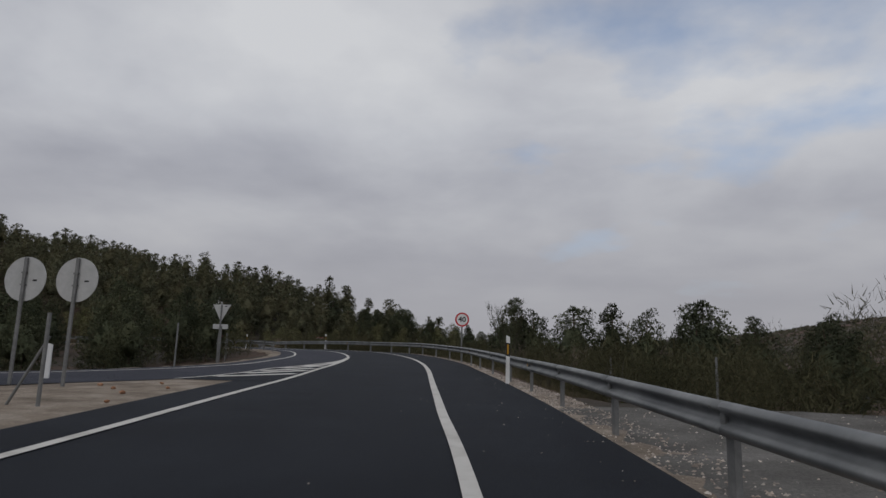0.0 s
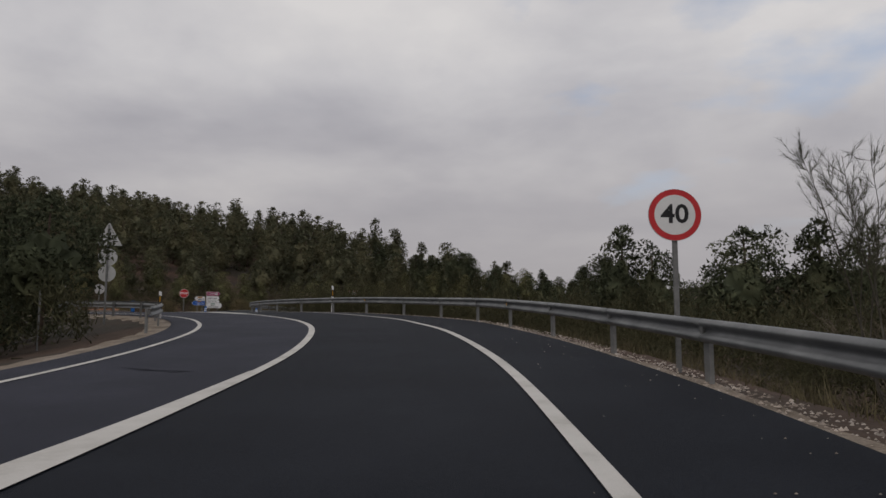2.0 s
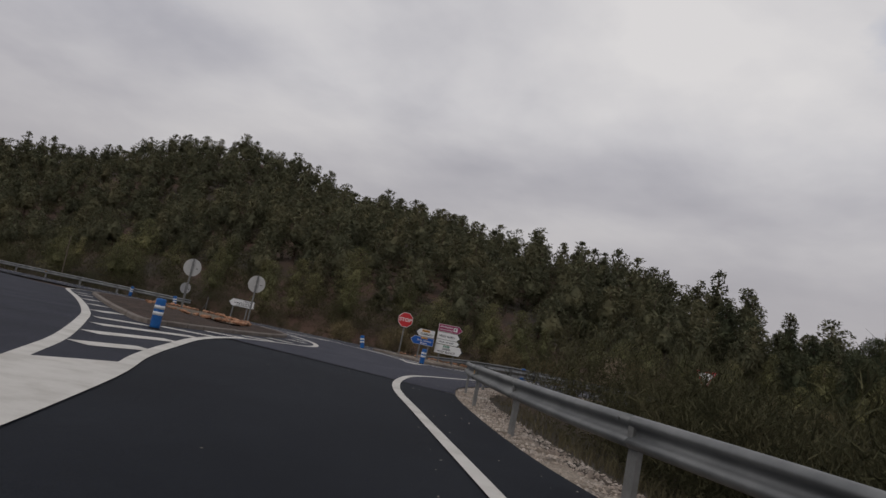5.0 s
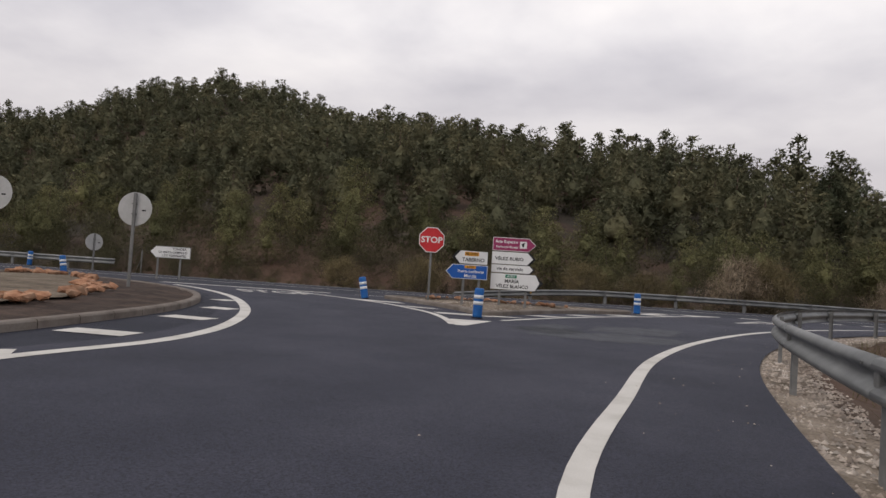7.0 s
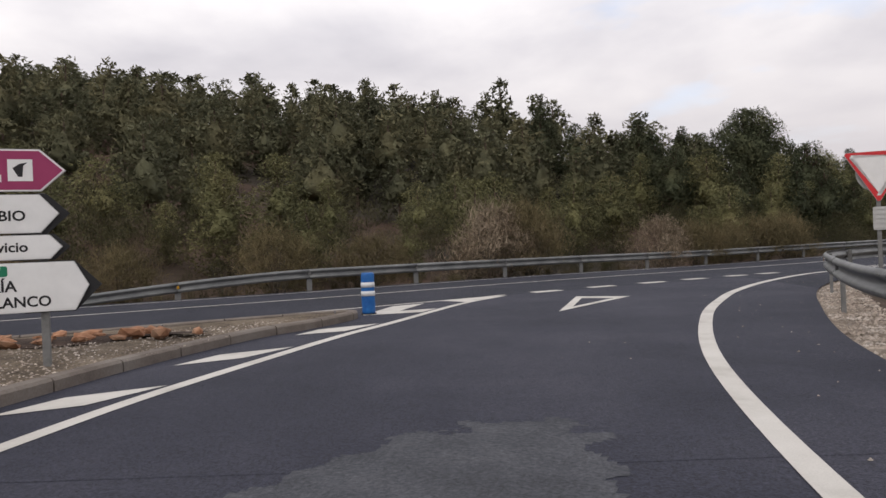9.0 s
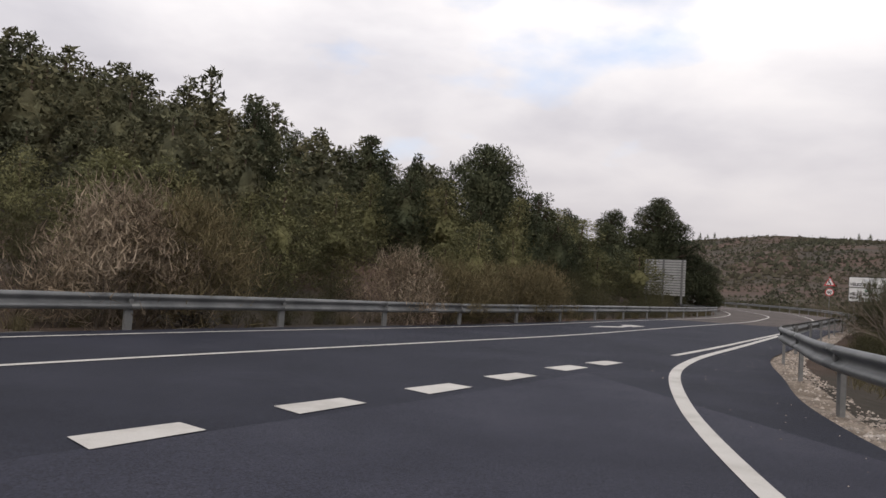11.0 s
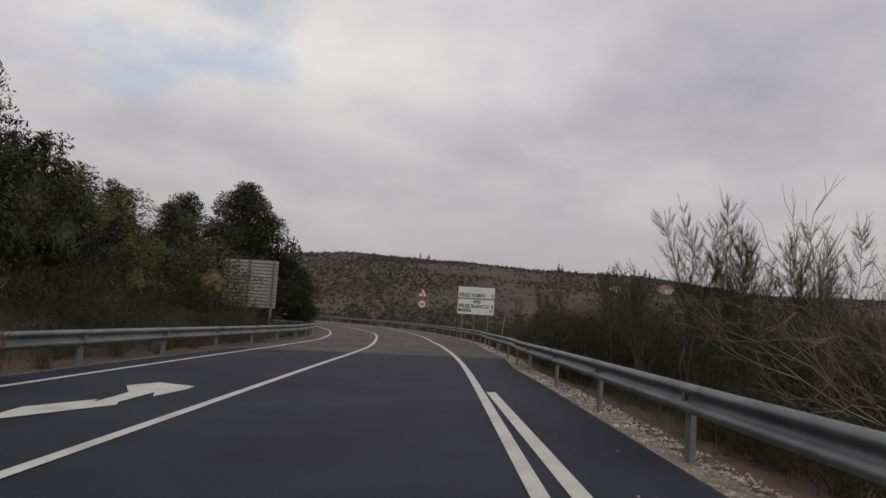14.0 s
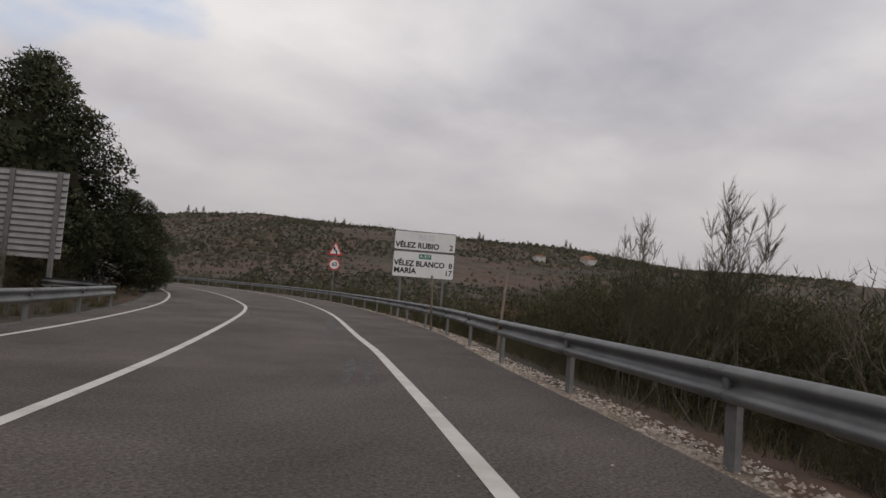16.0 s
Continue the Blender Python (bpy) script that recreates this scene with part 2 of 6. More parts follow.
# white walls toned down to grey: distance haze put into the colour
HOUSE_WALL = mat("hazed_white_render", [(0.42, 0.41, 0.39), (0.52, 0.51, 0.49)], 0.85, 0.6, fine=0.1, bscale=4)
ROOF = mat("roof_tile", [(0.24, 0.12, 0.075), (0.36, 0.20, 0.13)], 0.9, 1.5, fine=0.2, bscale=5)
DARKGLASS = mat("window_dark", [(0.02, 0.022, 0.025), (0.035, 0.037, 0.04)], 0.25, 1.0, spec=0.5)


# ---- heights ----
def interp(v, table):
    return np.interp(v, [a for a, b in table], [b for a, b in table])


ALONG_Y = [(-200, -12.067), (0, -3.178), (8, -2.812), (15, -2.445), (22, -2.14), (29, -1.746), (36, -1.408), (42, -1.122), (48, -0.77), (54, -0.491), (60, -0.279), (66, -0.02), (75, 0.084), (300, 0.037)]
ALONG_U = [(-500, -0.006), (60, 0.003), (66, -0.02), (76, -0.114), (90, -0.077), (111, -0.084), (141, -0.042), (191, 0.166), (391, 0.627)]


def road_z(x, y):
    """Height of the road surface; works on arrays."""
    u = 0.7 * np.asarray(x) + 0.714 * np.asarray(y)
    return sum(interp(np.asarray(y) + k, ALONG_Y) + interp(u + k, ALONG_U) for k in (-3, -1.5, 0, 1.5, 3)) / 5


def curve(points, step=1.0):
    """A smooth line through the points, sampled every step metres (an N x 2 array)."""
    p = np.array(points, float)
    p = np.vstack([2 * p[0] - p[1], p, 2 * p[-1] - p[-2]])
    out = []
    for i in range(1, len(p) - 2):
        n = max(2, int(np.linalg.norm(p[i + 1] - p[i]) / 0.25))
        t = (np.arange(n) / n)[:, None]
        a, b, c, d = p[i - 1], p[i], p[i + 1], p[i + 2]
        out.append(0.5 * (2 * b + (c - a) * t + (2 * a - 5 * b + 4 * c - d) * t * t + (3 * b - a - 3 * c + d) * t ** 3))
    q = np.vstack(out + [p[-2][None]])
    s = np.r_[0, np.cumsum(np.linalg.norm(np.diff(q, axis=0), axis=1))]
    k = np.linspace(0, s[-1], max(2, int(round(s[-1] / step)) + 1))
    return np.c_[np.interp(k, s, q[:, 0]), np.interp(k, s, q[:, 1])]


def offset(c, d):
    """The line moved d metres to its right."""
    t = np.gradient(c, axis=0)
    t /= np.linalg.norm(t, axis=1)[:, None]
    return c + np.c_[t[:, 1], -t[:, 0]] * np.reshape(d, (-1, 1) if np.ndim(d) else ())


# plan of the junction, from south to north-east
RAMP_RIGHT = curve([(2.28, -40), (2.2, -10), (1.77, 6), (1.37, 13.2), (1.04, 19.5), (0.58, 28.01), (-0.02, 35), (-0.88, 41.5), (-2.31, 47.77), (-3.73, 51.95), (-5.4, 56.2), (-8.52, 61.61), (-11.65, 65.71), (-14.65, 69.28), (-17.68, 72.84), (-20.18, 75.87), (-22.14, 78.92), (-23.63, 81.99), (-24.48, 85.63), (-25.23, 89.5), (-25.49, 94), (-25.18, 99.01), (-24.31, 103.35), (-23.31, 106.42), (-22.52, 108.36), (-21.1, 111.1), (-19.13, 114.16), (-17.16, 116.48), (-14.62, 118.95), (-9.44, 123.55), (-4.99, 127.49)], 0.5)
PAVE_RIGHT = curve([(4.02, -40), (3.93, -10), (3.83, 6), (3.31, 20.51), (2.6, 29.49), (1.96, 37.5), (0.89, 43.78), (-0.49, 48.97), (-2.21, 54.54), (-5.04, 59.9), (-8.49, 64.39), (-11.96, 68.34), (-15.29, 71.73), (-18.46, 75.86), (-20.41, 78.84), (-21.9, 81.96), (-23.06, 86.29), (-23.83, 90.5), (-24.02, 95), (-23.51, 100), (-22.2, 104.6), (-20.88, 108.19), (-19.17, 111.28), (-17.09, 113.96), (-13.95, 117.82), (-9.93, 121.4), (-2.96, 127.41), (1.85, 131.62), (6.13, 134.99), (12.8, 140.92), (18.87, 146.09), (25.77, 153.1), (34.62, 163.29), (41.94, 173.34), (48.33, 185.65), (53.26, 199.5), (55.76, 216.42), (52.86, 236.52), (44.45, 256.77)], 0.5)
RAMP_LEFT = curve([(-2.72, -40), (-2.8, -10), (-2.96, 7.2), (-3.22, 17.99), (-3.5, 25.99), (-3.63, 30.49), (-3.94, 35.01), (-4.51, 40.2), (-5.17, 44), (-6.12, 47.8), (-7.2, 50.98), (-8.88, 54.66), (-11.11, 58.43), (-13.84, 62.4), (-16.1, 65.21), (-19.26, 68.54), (-21.5, 70.59), (-23.64, 72.76), (-26.47, 75.81), (-28.9, 79.25), (-29.91, 82.03), (-30.5, 84.34), (-31.97, 86.62), (-34.82, 89.48), (-38.81, 92.39), (-42.5, 94.19), (-45, 94.89)], 0.5)
NOSE_LEFT = curve([(-13.84, 62.15), (-16.05, 64.24), (-18.01, 66.17), (-21.14, 68.7), (-22.7, 69.9), (-24.5, 71.15), (-27.2, 72.95), (-30.1, 74.8), (-35.0, 77.6), (-40.9, 80.8), (-47.4, 84.2), (-50.9, 86.2), (-53.2, 88.3), (-53.7, 90.0), (-52.4, 91.7)], 0.5)
ENTRY_LEFT = curve([(-32.99, -6.01), (-21.99, 7.99), (-13.98, 15.98), (-9.26, 22.48), (-7.33, 27.18), (-6.99, 30.5), (-7.17, 34.52), (-7.51, 38.56), (-8.19, 42.78), (-9.46, 47.57), (-11.43, 52.04), (-14.37, 56.79), (-18.05, 60.81), (-23.84, 64.85), (-31.91, 69.46), (-41.95, 74.4), (-54.98, 79.37), (-75, 82.55), (-110, 84.04)], 0.5)
ENTRY_RIGHT = curve([(-28, -14), (-17, 2), (-11.5, 11), (-7.7, 17), (-6.1, 19.6), (-5.4, 23), (-5.2, 26), (-4.6, 29), (-4.16, 32.5), (-4.13, 34.5), (-4.22, 36.5), (-4.47, 39.5)], 0.5)
MAIN_RIGHT = curve([(-110, 88.01), (-80, 87.02), (-62.01, 89.52), (-52.01, 93.23), (-44.03, 97.25), (-38.05, 100.98), (-33.11, 104.44), (-27.8, 108.72), (-26.83, 109.4), (-23.94, 111.5), (-21.23, 113.74), (-16.99, 117.47), (-12.47, 121.37), (1.23, 133.16), (10.21, 141.48), (14.46, 145.73), (23.98, 155.4), (33.48, 166.44), (41.03, 176.89), (47.41, 188.68), (51.81, 201.54), (53.76, 216.48), (50.83, 235.58), (42.39, 254.83)], 0.5)
MAIN_MID = curve([(-110, 92.31), (-80, 91.21), (-63, 93.81), (-54.01, 97.02), (-46.02, 100.93), (-40.03, 104.54), (-32.76, 109.68), (-30.79, 111.32), (-28.07, 113.64), (-23.92, 117), (-19.45, 120.77), (-11.34, 127.53), (-4.34, 133.39), (3.67, 140.15), (10.01, 146.12), (18.69, 154.96), (24.35, 161.76), (31.73, 172.37), (39.41, 185.87), (44.87, 201.73), (46.83, 217.69), (44.82, 234.75), (36.33, 252.01)], 0.5)
MAIN_LEFT = curve([(-110, 95.39), (-80, 94.28), (-63.99, 96.88), (-55.49, 99.87), (-47.97, 103.45), (-41.95, 106.92), (-34.62, 111.99), (-32.63, 113.61), (-29.93, 115.95), (-25.93, 119.44), (-20.7, 123.86), (-14.71, 128.74), (-5.51, 136.4), (1.15, 141.99), (7.43, 147.53), (15.14, 155.77), (21.37, 163.6), (28.63, 174.14), (35.98, 187.27), (41.12, 202.84), (43.04, 217.8), (40.8, 233.88), (32.27, 250.14)], 0.5)
PAVE_LEFT = offset(MAIN_LEFT, -0.75)
RAIL_RIGHT = offset(PAVE_RIGHT, 0.22)


# ---- mesh helpers ----
def add_mesh(name, verts, faces, material, parent=None, smooth=False):
    me = bpy.data.meshes.new(name)
    me.from_pydata([tuple(map(float, v)) for v in verts], [], faces)
    me.materials.append(material)
    if smooth:
        me.polygons.foreach_set("use_smooth", [True] * len(me.polygons))
    me.update()
    ob = new(name, me)
    if parent is not None:
        ob.parent = parent
    return ob


def part(name, bm, material, parent=None, label=""):
    me = bpy.data.meshes.new(name)
    bm.to_mesh(me); bm.free()
    me.materials.append(material)
    ob = new(name, me)
    if parent is not None:
        ob.parent = parent
    if label:
        ob["label"] = label
    return ob


def holder(name, m=None):
    ob = new(name)
    ob.empty_display_size = 0.2
    if m is not None:
        ob.matrix_world = m
    return ob


def structure(ob, label):
    return tagged(ob, label, "road" if "road" in ob.name else "ground", kind="structure")


def ribbon(name, left, right, lift, material, across=1, label="", parent=None):
    """A sheet between two lines with as many points, lying on the road's surface."""
    n, vs, fs = len(left), [], []
    for i in range(n):
        for j in range(across + 1):
            p = left[i] + (right[i] - left[i]) * j / across
            vs.append((p[0], p[1], 0))
    v = np.array(vs)
    v[:, 2] = road_z(v[:, 0], v[:, 1]) + lift
    w = across + 1
    for i in range(n - 1):
        for j in range(across):
            a = i * w + j
            fs.append((a, a + 1, a + w + 1, a + w))
    ob = add_mesh(name, v, fs, material, parent)
    if label:
        structure(ob, label)
    return ob


def resample(c, n):
    s = np.r_[0, np.cumsum(np.linalg.norm(np.diff(c, axis=0), axis=1))]
    k = np.linspace(0, s[-1], n)
    return np.c_[np.interp(k, s, c[:, 0]), np.interp(k, s, c[:, 1])]


def line(c, width, lift=0.0155, label="white painted line on the asphalt", name="road_marking"):
    return ribbon(name, offset(c, -width / 2), offset(c, width / 2), lift, PAINT, 1, label)


def poly_mark(points, lift=0.016, label="white painted mark on the asphalt", material=None, name="road_marking", grid=0.6):
    """A flat painted or laid area inside a simple outline."""
    bm = bmesh.new()
    vs = [bm.verts.new((x, y, 0)) for x, y in points]
    f = bm.faces.new(vs)
    if f.normal.z < 0:
        f.normal_flip()
    bmesh.ops.triangulate(bm, faces=bm.faces[:])
    for _ in range(4):
        long = [e for e in bm.edges if e.calc_length() > grid * 2]
        if not long:
            break
        bmesh.ops.subdivide_edges(bm, edges=long, cuts=1)
        bmesh.ops.triangulate(bm, faces=bm.faces[:])
    for v in bm.verts:
        v.co.z = float(road_z(v.co.x, v.co.y)) + lift
    bm.normal_update()
    for f in bm.faces:
        if f.normal.z < 0:
            f.normal_flip()
    ob = part(name, bm, material or PAINT)
    structure(ob, label)
    return ob


def side_of(c, x, y):
    """Distance from a line for many points, plus to its right, and the index of the nearest sample."""
    pts = np.c_[np.ravel(x), np.ravel(y)]
    best = np.full(len(pts), 1e18); idx = np.zeros(len(pts), int)
    for k in range(0, len(c), 60):
        d = ((pts[:, None, :] - c[None, k:k + 60, :]) ** 2).sum(2)
        m = d.argmin(1); dm = d[np.arange(len(pts)), m]
        up = dm < best
        best[up] = dm[up]; idx[up] = m[up] + k
    t = np.gradient(c, axis=0)[idx]
    r = pts - c[idx]
    sgn = np.sign(t[:, 1] * r[:, 0] - t[:, 0] * r[:, 1])
    return (np.sqrt(best) * np.where(sgn == 0, 1, sgn)).reshape(np.shape(x)), idx.reshape(np.shape(x))


RIDGE = [(-300, 104), (76, 104), (92, 86), (104, 64), (113, 36), (128, 15), (162, 9), (222, 6)]
HILL_ALONG = [(-60, .8), (-20, .95), (5, 1.3), (22, 1.42), (38, 1.28), (52, 1.06), (70, .95), (82, .9), (95, 1.0), (105, 1.15)]
FAR_ALONG = [(20, .8), (30, .85), (42, 1.05), (52, 1.0), (62, .8), (75, .62), (100, .55)]
SPARSE_R, SPARSE_L, SPARSE_E = PAVE_RIGHT[::4], PAVE_LEFT[::4], ENTRY_LEFT[::4]


def wave(x, y, s, k=0.0):
    return np.sin(x / s + 1.3 * np.sin(y / (1.7 * s) + k)) * np.cos(y / (0.9 * s) + 0.8 * np.sin(x / (2.1 * s) + k))


def ground_z(x, y):
    """Height of the land; works on arrays."""
    x, y = np.asarray(x, float), np.asarray(y, float)
    base = road_z(np.clip(x, -130, 70), np.clip(y, -60, 270))
    dr, _ = side_of(SPARSE_R, x, y)
    dl, _ = side_of(SPARSE_L, x, y)
    de, _ = side_of(SPARSE_E, x, y)
    dl, de = -dl, -de - 0.9
    z = base - 0.10
    u = 0.7 * x + 0.714 * y
    # embankment, valley and the far hill to the east
    right = np.clip(dr - 1.1, 0, None)
    lot = np.clip(1 - np.maximum(np.abs(y - 2) - 13, 0) / 4, 0, 1) * (y < 40)
    right_eff = np.clip(right - 8.5 * lot, 0, None)
    fall = -(0.22 + 0.10 * np.clip((100 - y) / 30, 0, 1)) * np.minimum(right_eff, 8) - 0.06 * np.clip(right_eff - 8, 0, 40)
    far = np.clip((x + y * 0.45 - 182) / 470, 0, 1)
    bearing = interp(np.degrees(np.arctan2(x, y - 132)), FAR_ALONG)
    far_hill = 50 * bearing * far * far * (3 - 2 * far) * (1 + 0.10 * wave(x, y, 130, 0.7)) + 2.2 * wave(x, y, 47) * np.clip(right / 120, 0, 1)
    zr = base - 0.10 + fall * (1 - far) + far_hill
    z = np.where(dr > 1.1, zr, z)
    # wooded hill to the north
    up = np.clip(dl - 1.6, 0, None)
    ridge = interp(u, RIDGE)
    rise = np.minimum(up, ridge)
    hill = 0.17 * np.minimum(rise, 26) + 0.325 * np.clip(rise - 26, 0, None) - 0.05 * np.clip(up - ridge, 0, 200) - 0.5 * np.clip(up / 2, 0, 1) * np.clip((8 - up) / 6, 0, 1)
    bump = 0.9 * wave(x, y, 9, 1.1) * np.clip(up / 18, 0, 1)
    ew = np.clip((u - 102) / 60, 0, 1)
    hill = hill * interp(u, HILL_ALONG) * (1 - 0.55 * ew) + bump
    zl = base - 0.10 + hill
    z = np.where((dl > 0) & (dr < 0), zl, z)
    # low ground west of the entry lane
    low = np.clip(de - 0.8, 0, None)
    zw = base - 0.10 - 0.16 * np.minimum(low, 10) + 0.25 * wave(x, y, 7) * np.clip(low / 8, 0, 1)
    z = np.where((de > 0) & (dl < 0) & (dr < 0), zw, z)
    return z


def gz(x, y):
    return float(ground_z(np.array([x]), np.array([y]))[0])


SCRUB = mat("hill_scrub", [(0.042, 0.045, 0.03), (0.062, 0.06, 0.041), (0.085, 0.07, 0.05)], 0.9, 0.03, spec=0.1, clump=0.45, coords="World")


# ---- land ----
def land():
    xs = np.r_[np.linspace(-900, -200, 15)[:-1], np.linspace(-200, -75, 32)[:-1], np.linspace(-75, 75, 108)[:-1], np.linspace(75, 200, 40)[:-1], np.linspace(200, 700, 64)[:-1], np.linspace(700, 1500, 15)]
    ys = np.r_[np.linspace(-900, -60, 15)[:-1], np.linspace(-60, -25, 14)[:-1], np.linspace(-25, 205, 165)[:-1], np.linspace(205, 320, 40)[:-1], np.linspace(320, 800, 56)[:-1], np.linspace(800, 1500, 12)]
    X, Y = np.meshgrid(xs, ys)
    Z = ground_z(X, Y)
    nx, ny = len(xs), len(ys)
    v = np.c_[X.ravel(), Y.ravel(), Z.ravel()]
    f = [(j * nx + i, j * nx + i + 1, (j + 1) * nx + i + 1, (j + 1) * nx + i) for j in range(ny - 1) for i in range(nx - 1)]
    ob = add_mesh("ground", v, f, EARTH, smooth=True)
    ob.data.materials.append(HILL)
    mid = v[np.array(f)].mean(1)
    ob.data.polygons.foreach_set("material_index", (mid[:, 0] + .45 * mid[:, 1] > 176).astype(int))
    tagged(ob, "dry brown and reddish hillside earth with low scrub", "ground", kind="structure")


land()


def between(c, lo, hi, axis=1):
    return c[(c[:, axis] >= lo) & (c[:, axis] <= hi)]


def upto(c, p):
    """Index of the sample nearest to p."""
    return int(((c - np.array(p)) ** 2).sum(1).argmin())


def strip(name, left, right, lift, material, across, label):
    n = int(max(len(left), len(right)))
    return ribbon(name, resample(left, n), resample(right, n), lift, material, across, label)


r_corner = upto(PAVE_RIGHT, (-23.95, 96.5))
r_merge = upto(PAVE_RIGHT, (-20.6, 108.3))
m_west, m_merge = upto(MAIN_RIGHT, (-47, 95.7)), upto(MAIN_RIGHT, (-21.5, 114.8))
l_nose = upto(RAMP_LEFT, (-13.7, 62.5))
strip("road_ramp", offset(RAMP_LEFT[:upto(RAMP_LEFT, (-29, 79.2))], -1.2), PAVE_RIGHT[:upto(PAVE_RIGHT, (-20.3, 78.9))], 0.0, ASPHALT_RAMP, 6, "fresh dark asphalt of the curving exit ramp")
strip("road_ramp", offset(RAMP_LEFT[upto(RAMP_LEFT, (-28.6, 78.5)):], -0.6), PAVE_RIGHT[upto(PAVE_RIGHT, (-20.0, 78.4)):r_corner + 4], 0.008, ASPHALT_MID, 8, "fresh dark asphalt of the ramp before the junction")
entry_side = np.vstack([ENTRY_RIGHT, RAMP_LEFT[upto(RAMP_LEFT, (-4.5, 38)):l_nose], NOSE_LEFT[:upto(NOSE_LEFT, (-51, 87.3))], [(-75, 87.5), (-110, 88)]])
strip("road_entry_lane", offset(ENTRY_LEFT, -0.9), entry_side, 0.004, ASPHALT, 5, "fresh dark asphalt of the opposite ramp lane")
nose_a, nose_b = upto(RAMP_LEFT, (-3.0, 19.5)), upto(RAMP_LEFT, (-4.47, 39.5))
strip("road_nose", ENTRY_RIGHT[upto(ENTRY_RIGHT, (-6.1, 19.6)):], RAMP_LEFT[nose_a:nose_b], 0.006, ASPHALT_RAMP, 5, "dark asphalt under the hatched nose between the lanes")
strip("road_island_margin", NOSE_LEFT, RAMP_LEFT[l_nose - 4:], 0.006, ASPHALT, 8, "dark asphalt round the kerbed island")
strip("road_main", PAVE_LEFT, offset(MAIN_RIGHT, 0.5), 0.008, ASPHALT, 6, "fresh dark asphalt of the main road")
corner_line = np.vstack([np.linspace((-46.4, 93.6), (-23.75, 96.5), 30), PAVE_RIGHT[r_corner:r_merge + 1]])
strip("road_junction", MAIN_RIGHT[m_west:m_merge + 1], corner_line, 0.010, ASPHALT_MID, 8, "fresh dark asphalt of the junction")
strip("road_merge", MAIN_RIGHT[m_merge:], PAVE_RIGHT[r_merge:], 0.010, ASPHALT, 4, "fresh dark asphalt of the merging lane")
s_l, s_r = upto(PAVE_LEFT, (-2.9, 139.7)), upto(PAVE_RIGHT, (5.85, 135.0))
strip("road_old", PAVE_LEFT[s_l:], PAVE_RIGHT[s_r:], 0.0125, ASPHALT_OLD, 8, "older grey worn asphalt beyond the seam")


def shoulder(c, sign, name, wide=1.0, material=None, drop=0.5):
    """A gravel verge beside a pavement edge, with its outer edge rolling off."""
    wide = interp(c[:, 1], wide) if np.ndim(wide) else np.full(len(c), wide)
    cols = [(0 * wide - 0.25, -0.015), (0 * wide, -0.02), (wide * 0.55, -0.035), (wide, -0.06), (wide + 0.5, -drop)]
    n, vs, fs = len(c), [], []
    for k, (d, h) in enumerate(cols):
        p = offset(c, sign * d)
        jit = 0.05 * np.sin(np.arange(n) * 1.7 + k) + 0.04 * np.sin(np.arange(n) * 0.53 + 2 * k) if k > 1 else 0
        vs.append(np.c_[p, road_z(p[:, 0], p[:, 1]) + h + jit * 0.4])
    w = len(cols)
    v = np.stack(vs, 1).reshape(-1, 3)
    for i in range(n - 1):
        for j in range(w - 1):
            a = i * w + j
            fs.append((a, a + 1, a + w + 1, a + w) if sign > 0 else (a, a + w, a + w + 1, a + 1))
    ob = add_mesh(name, v, fs, material or GRAVEL)
    return tagged(ob, "pale loose gravel verge beside the pavement", "ground", kind="structure")


VERGE = [(0, .85), (18, .7), (26, .35), (62, .35), (74, .7), (106, .65), (114, .5), (140, .45)]
shoulder(PAVE_RIGHT, 1, "gravel_verge_right", VERGE)
shoulder(PAVE_LEFT, -1, "gravel_verge_left", 0.5, GRAVEL_GREY, 0.3)
shoulder(offset(ENTRY_LEFT, -0.9), -1, "gravel_verge_entry", 0.7)
poly_mark([(4.0, -24), (3.9, -10), (3.75, 6), (3.35, 14.6), (4.2, 15.3), (9, 15.6), (13, 14), (13.5, 5), (13, -24)], -0.03, "grey compacted gravel lay-by behind the barrier", GRAVEL_GREY, "gravel_layby", 1.2)
poly_mark([(-3.75, -10), (-3.85, 6), (-3.96, 15), (-4.02, 18.7), (-4.3, 21.0), (-5.0, 21.3), (-6.05, 20.1), (-6.45, 19.3), (-8.0, 16.4), (-12, 9.8), (-17, 2), (-22, -6), (-20, -12)], -0.01, "sandy gravel wedge between the two ramps", GRAVEL, "gravel_wedge", 1.0)

# ---- road markings ----
line(RAMP_RIGHT[:upto(RAMP_RIGHT, (-20, 76)) + 1], 0.17)
line(RAMP_RIGHT[upto(RAMP_RIGHT, (-20, 76)):], 0.18)
line(RAMP_LEFT[:l_nose + 1], 0.17)
line(RAMP_LEFT[l_nose:], 0.24)
line(NOSE_LEFT, 0.24)
line(ENTRY_LEFT[upto(ENTRY_LEFT, (-12, 18.5)):upto(ENTRY_LEFT, (-75, 82.5))], 0.13)
line(ENTRY_RIGHT[upto(ENTRY_RIGHT, (-6.1, 19.6)):], 0.13)
line(MAIN_RIGHT[upto(MAIN_RIGHT, (-16.75, 117.7)):], 0.16, 0.0175)
line(MAIN_RIGHT[:upto(MAIN_RIGHT, (-54, 92.4))], 0.13)
line(MAIN_RIGHT[upto(MAIN_RIGHT, (-47, 95.7)):upto(MAIN_RIGHT, (-40.5, 99.3))], 0.38, label="broad white stop line across the lane")
line(MAIN_RIGHT[upto(MAIN_RIGHT, (-40.2, 99.5)):upto(MAIN_RIGHT, (-27.8, 108.5))], 0.13)
line(MAIN_MID, 0.14, 0.0175)
line(MAIN_LEFT, 0.12, 0.0175)
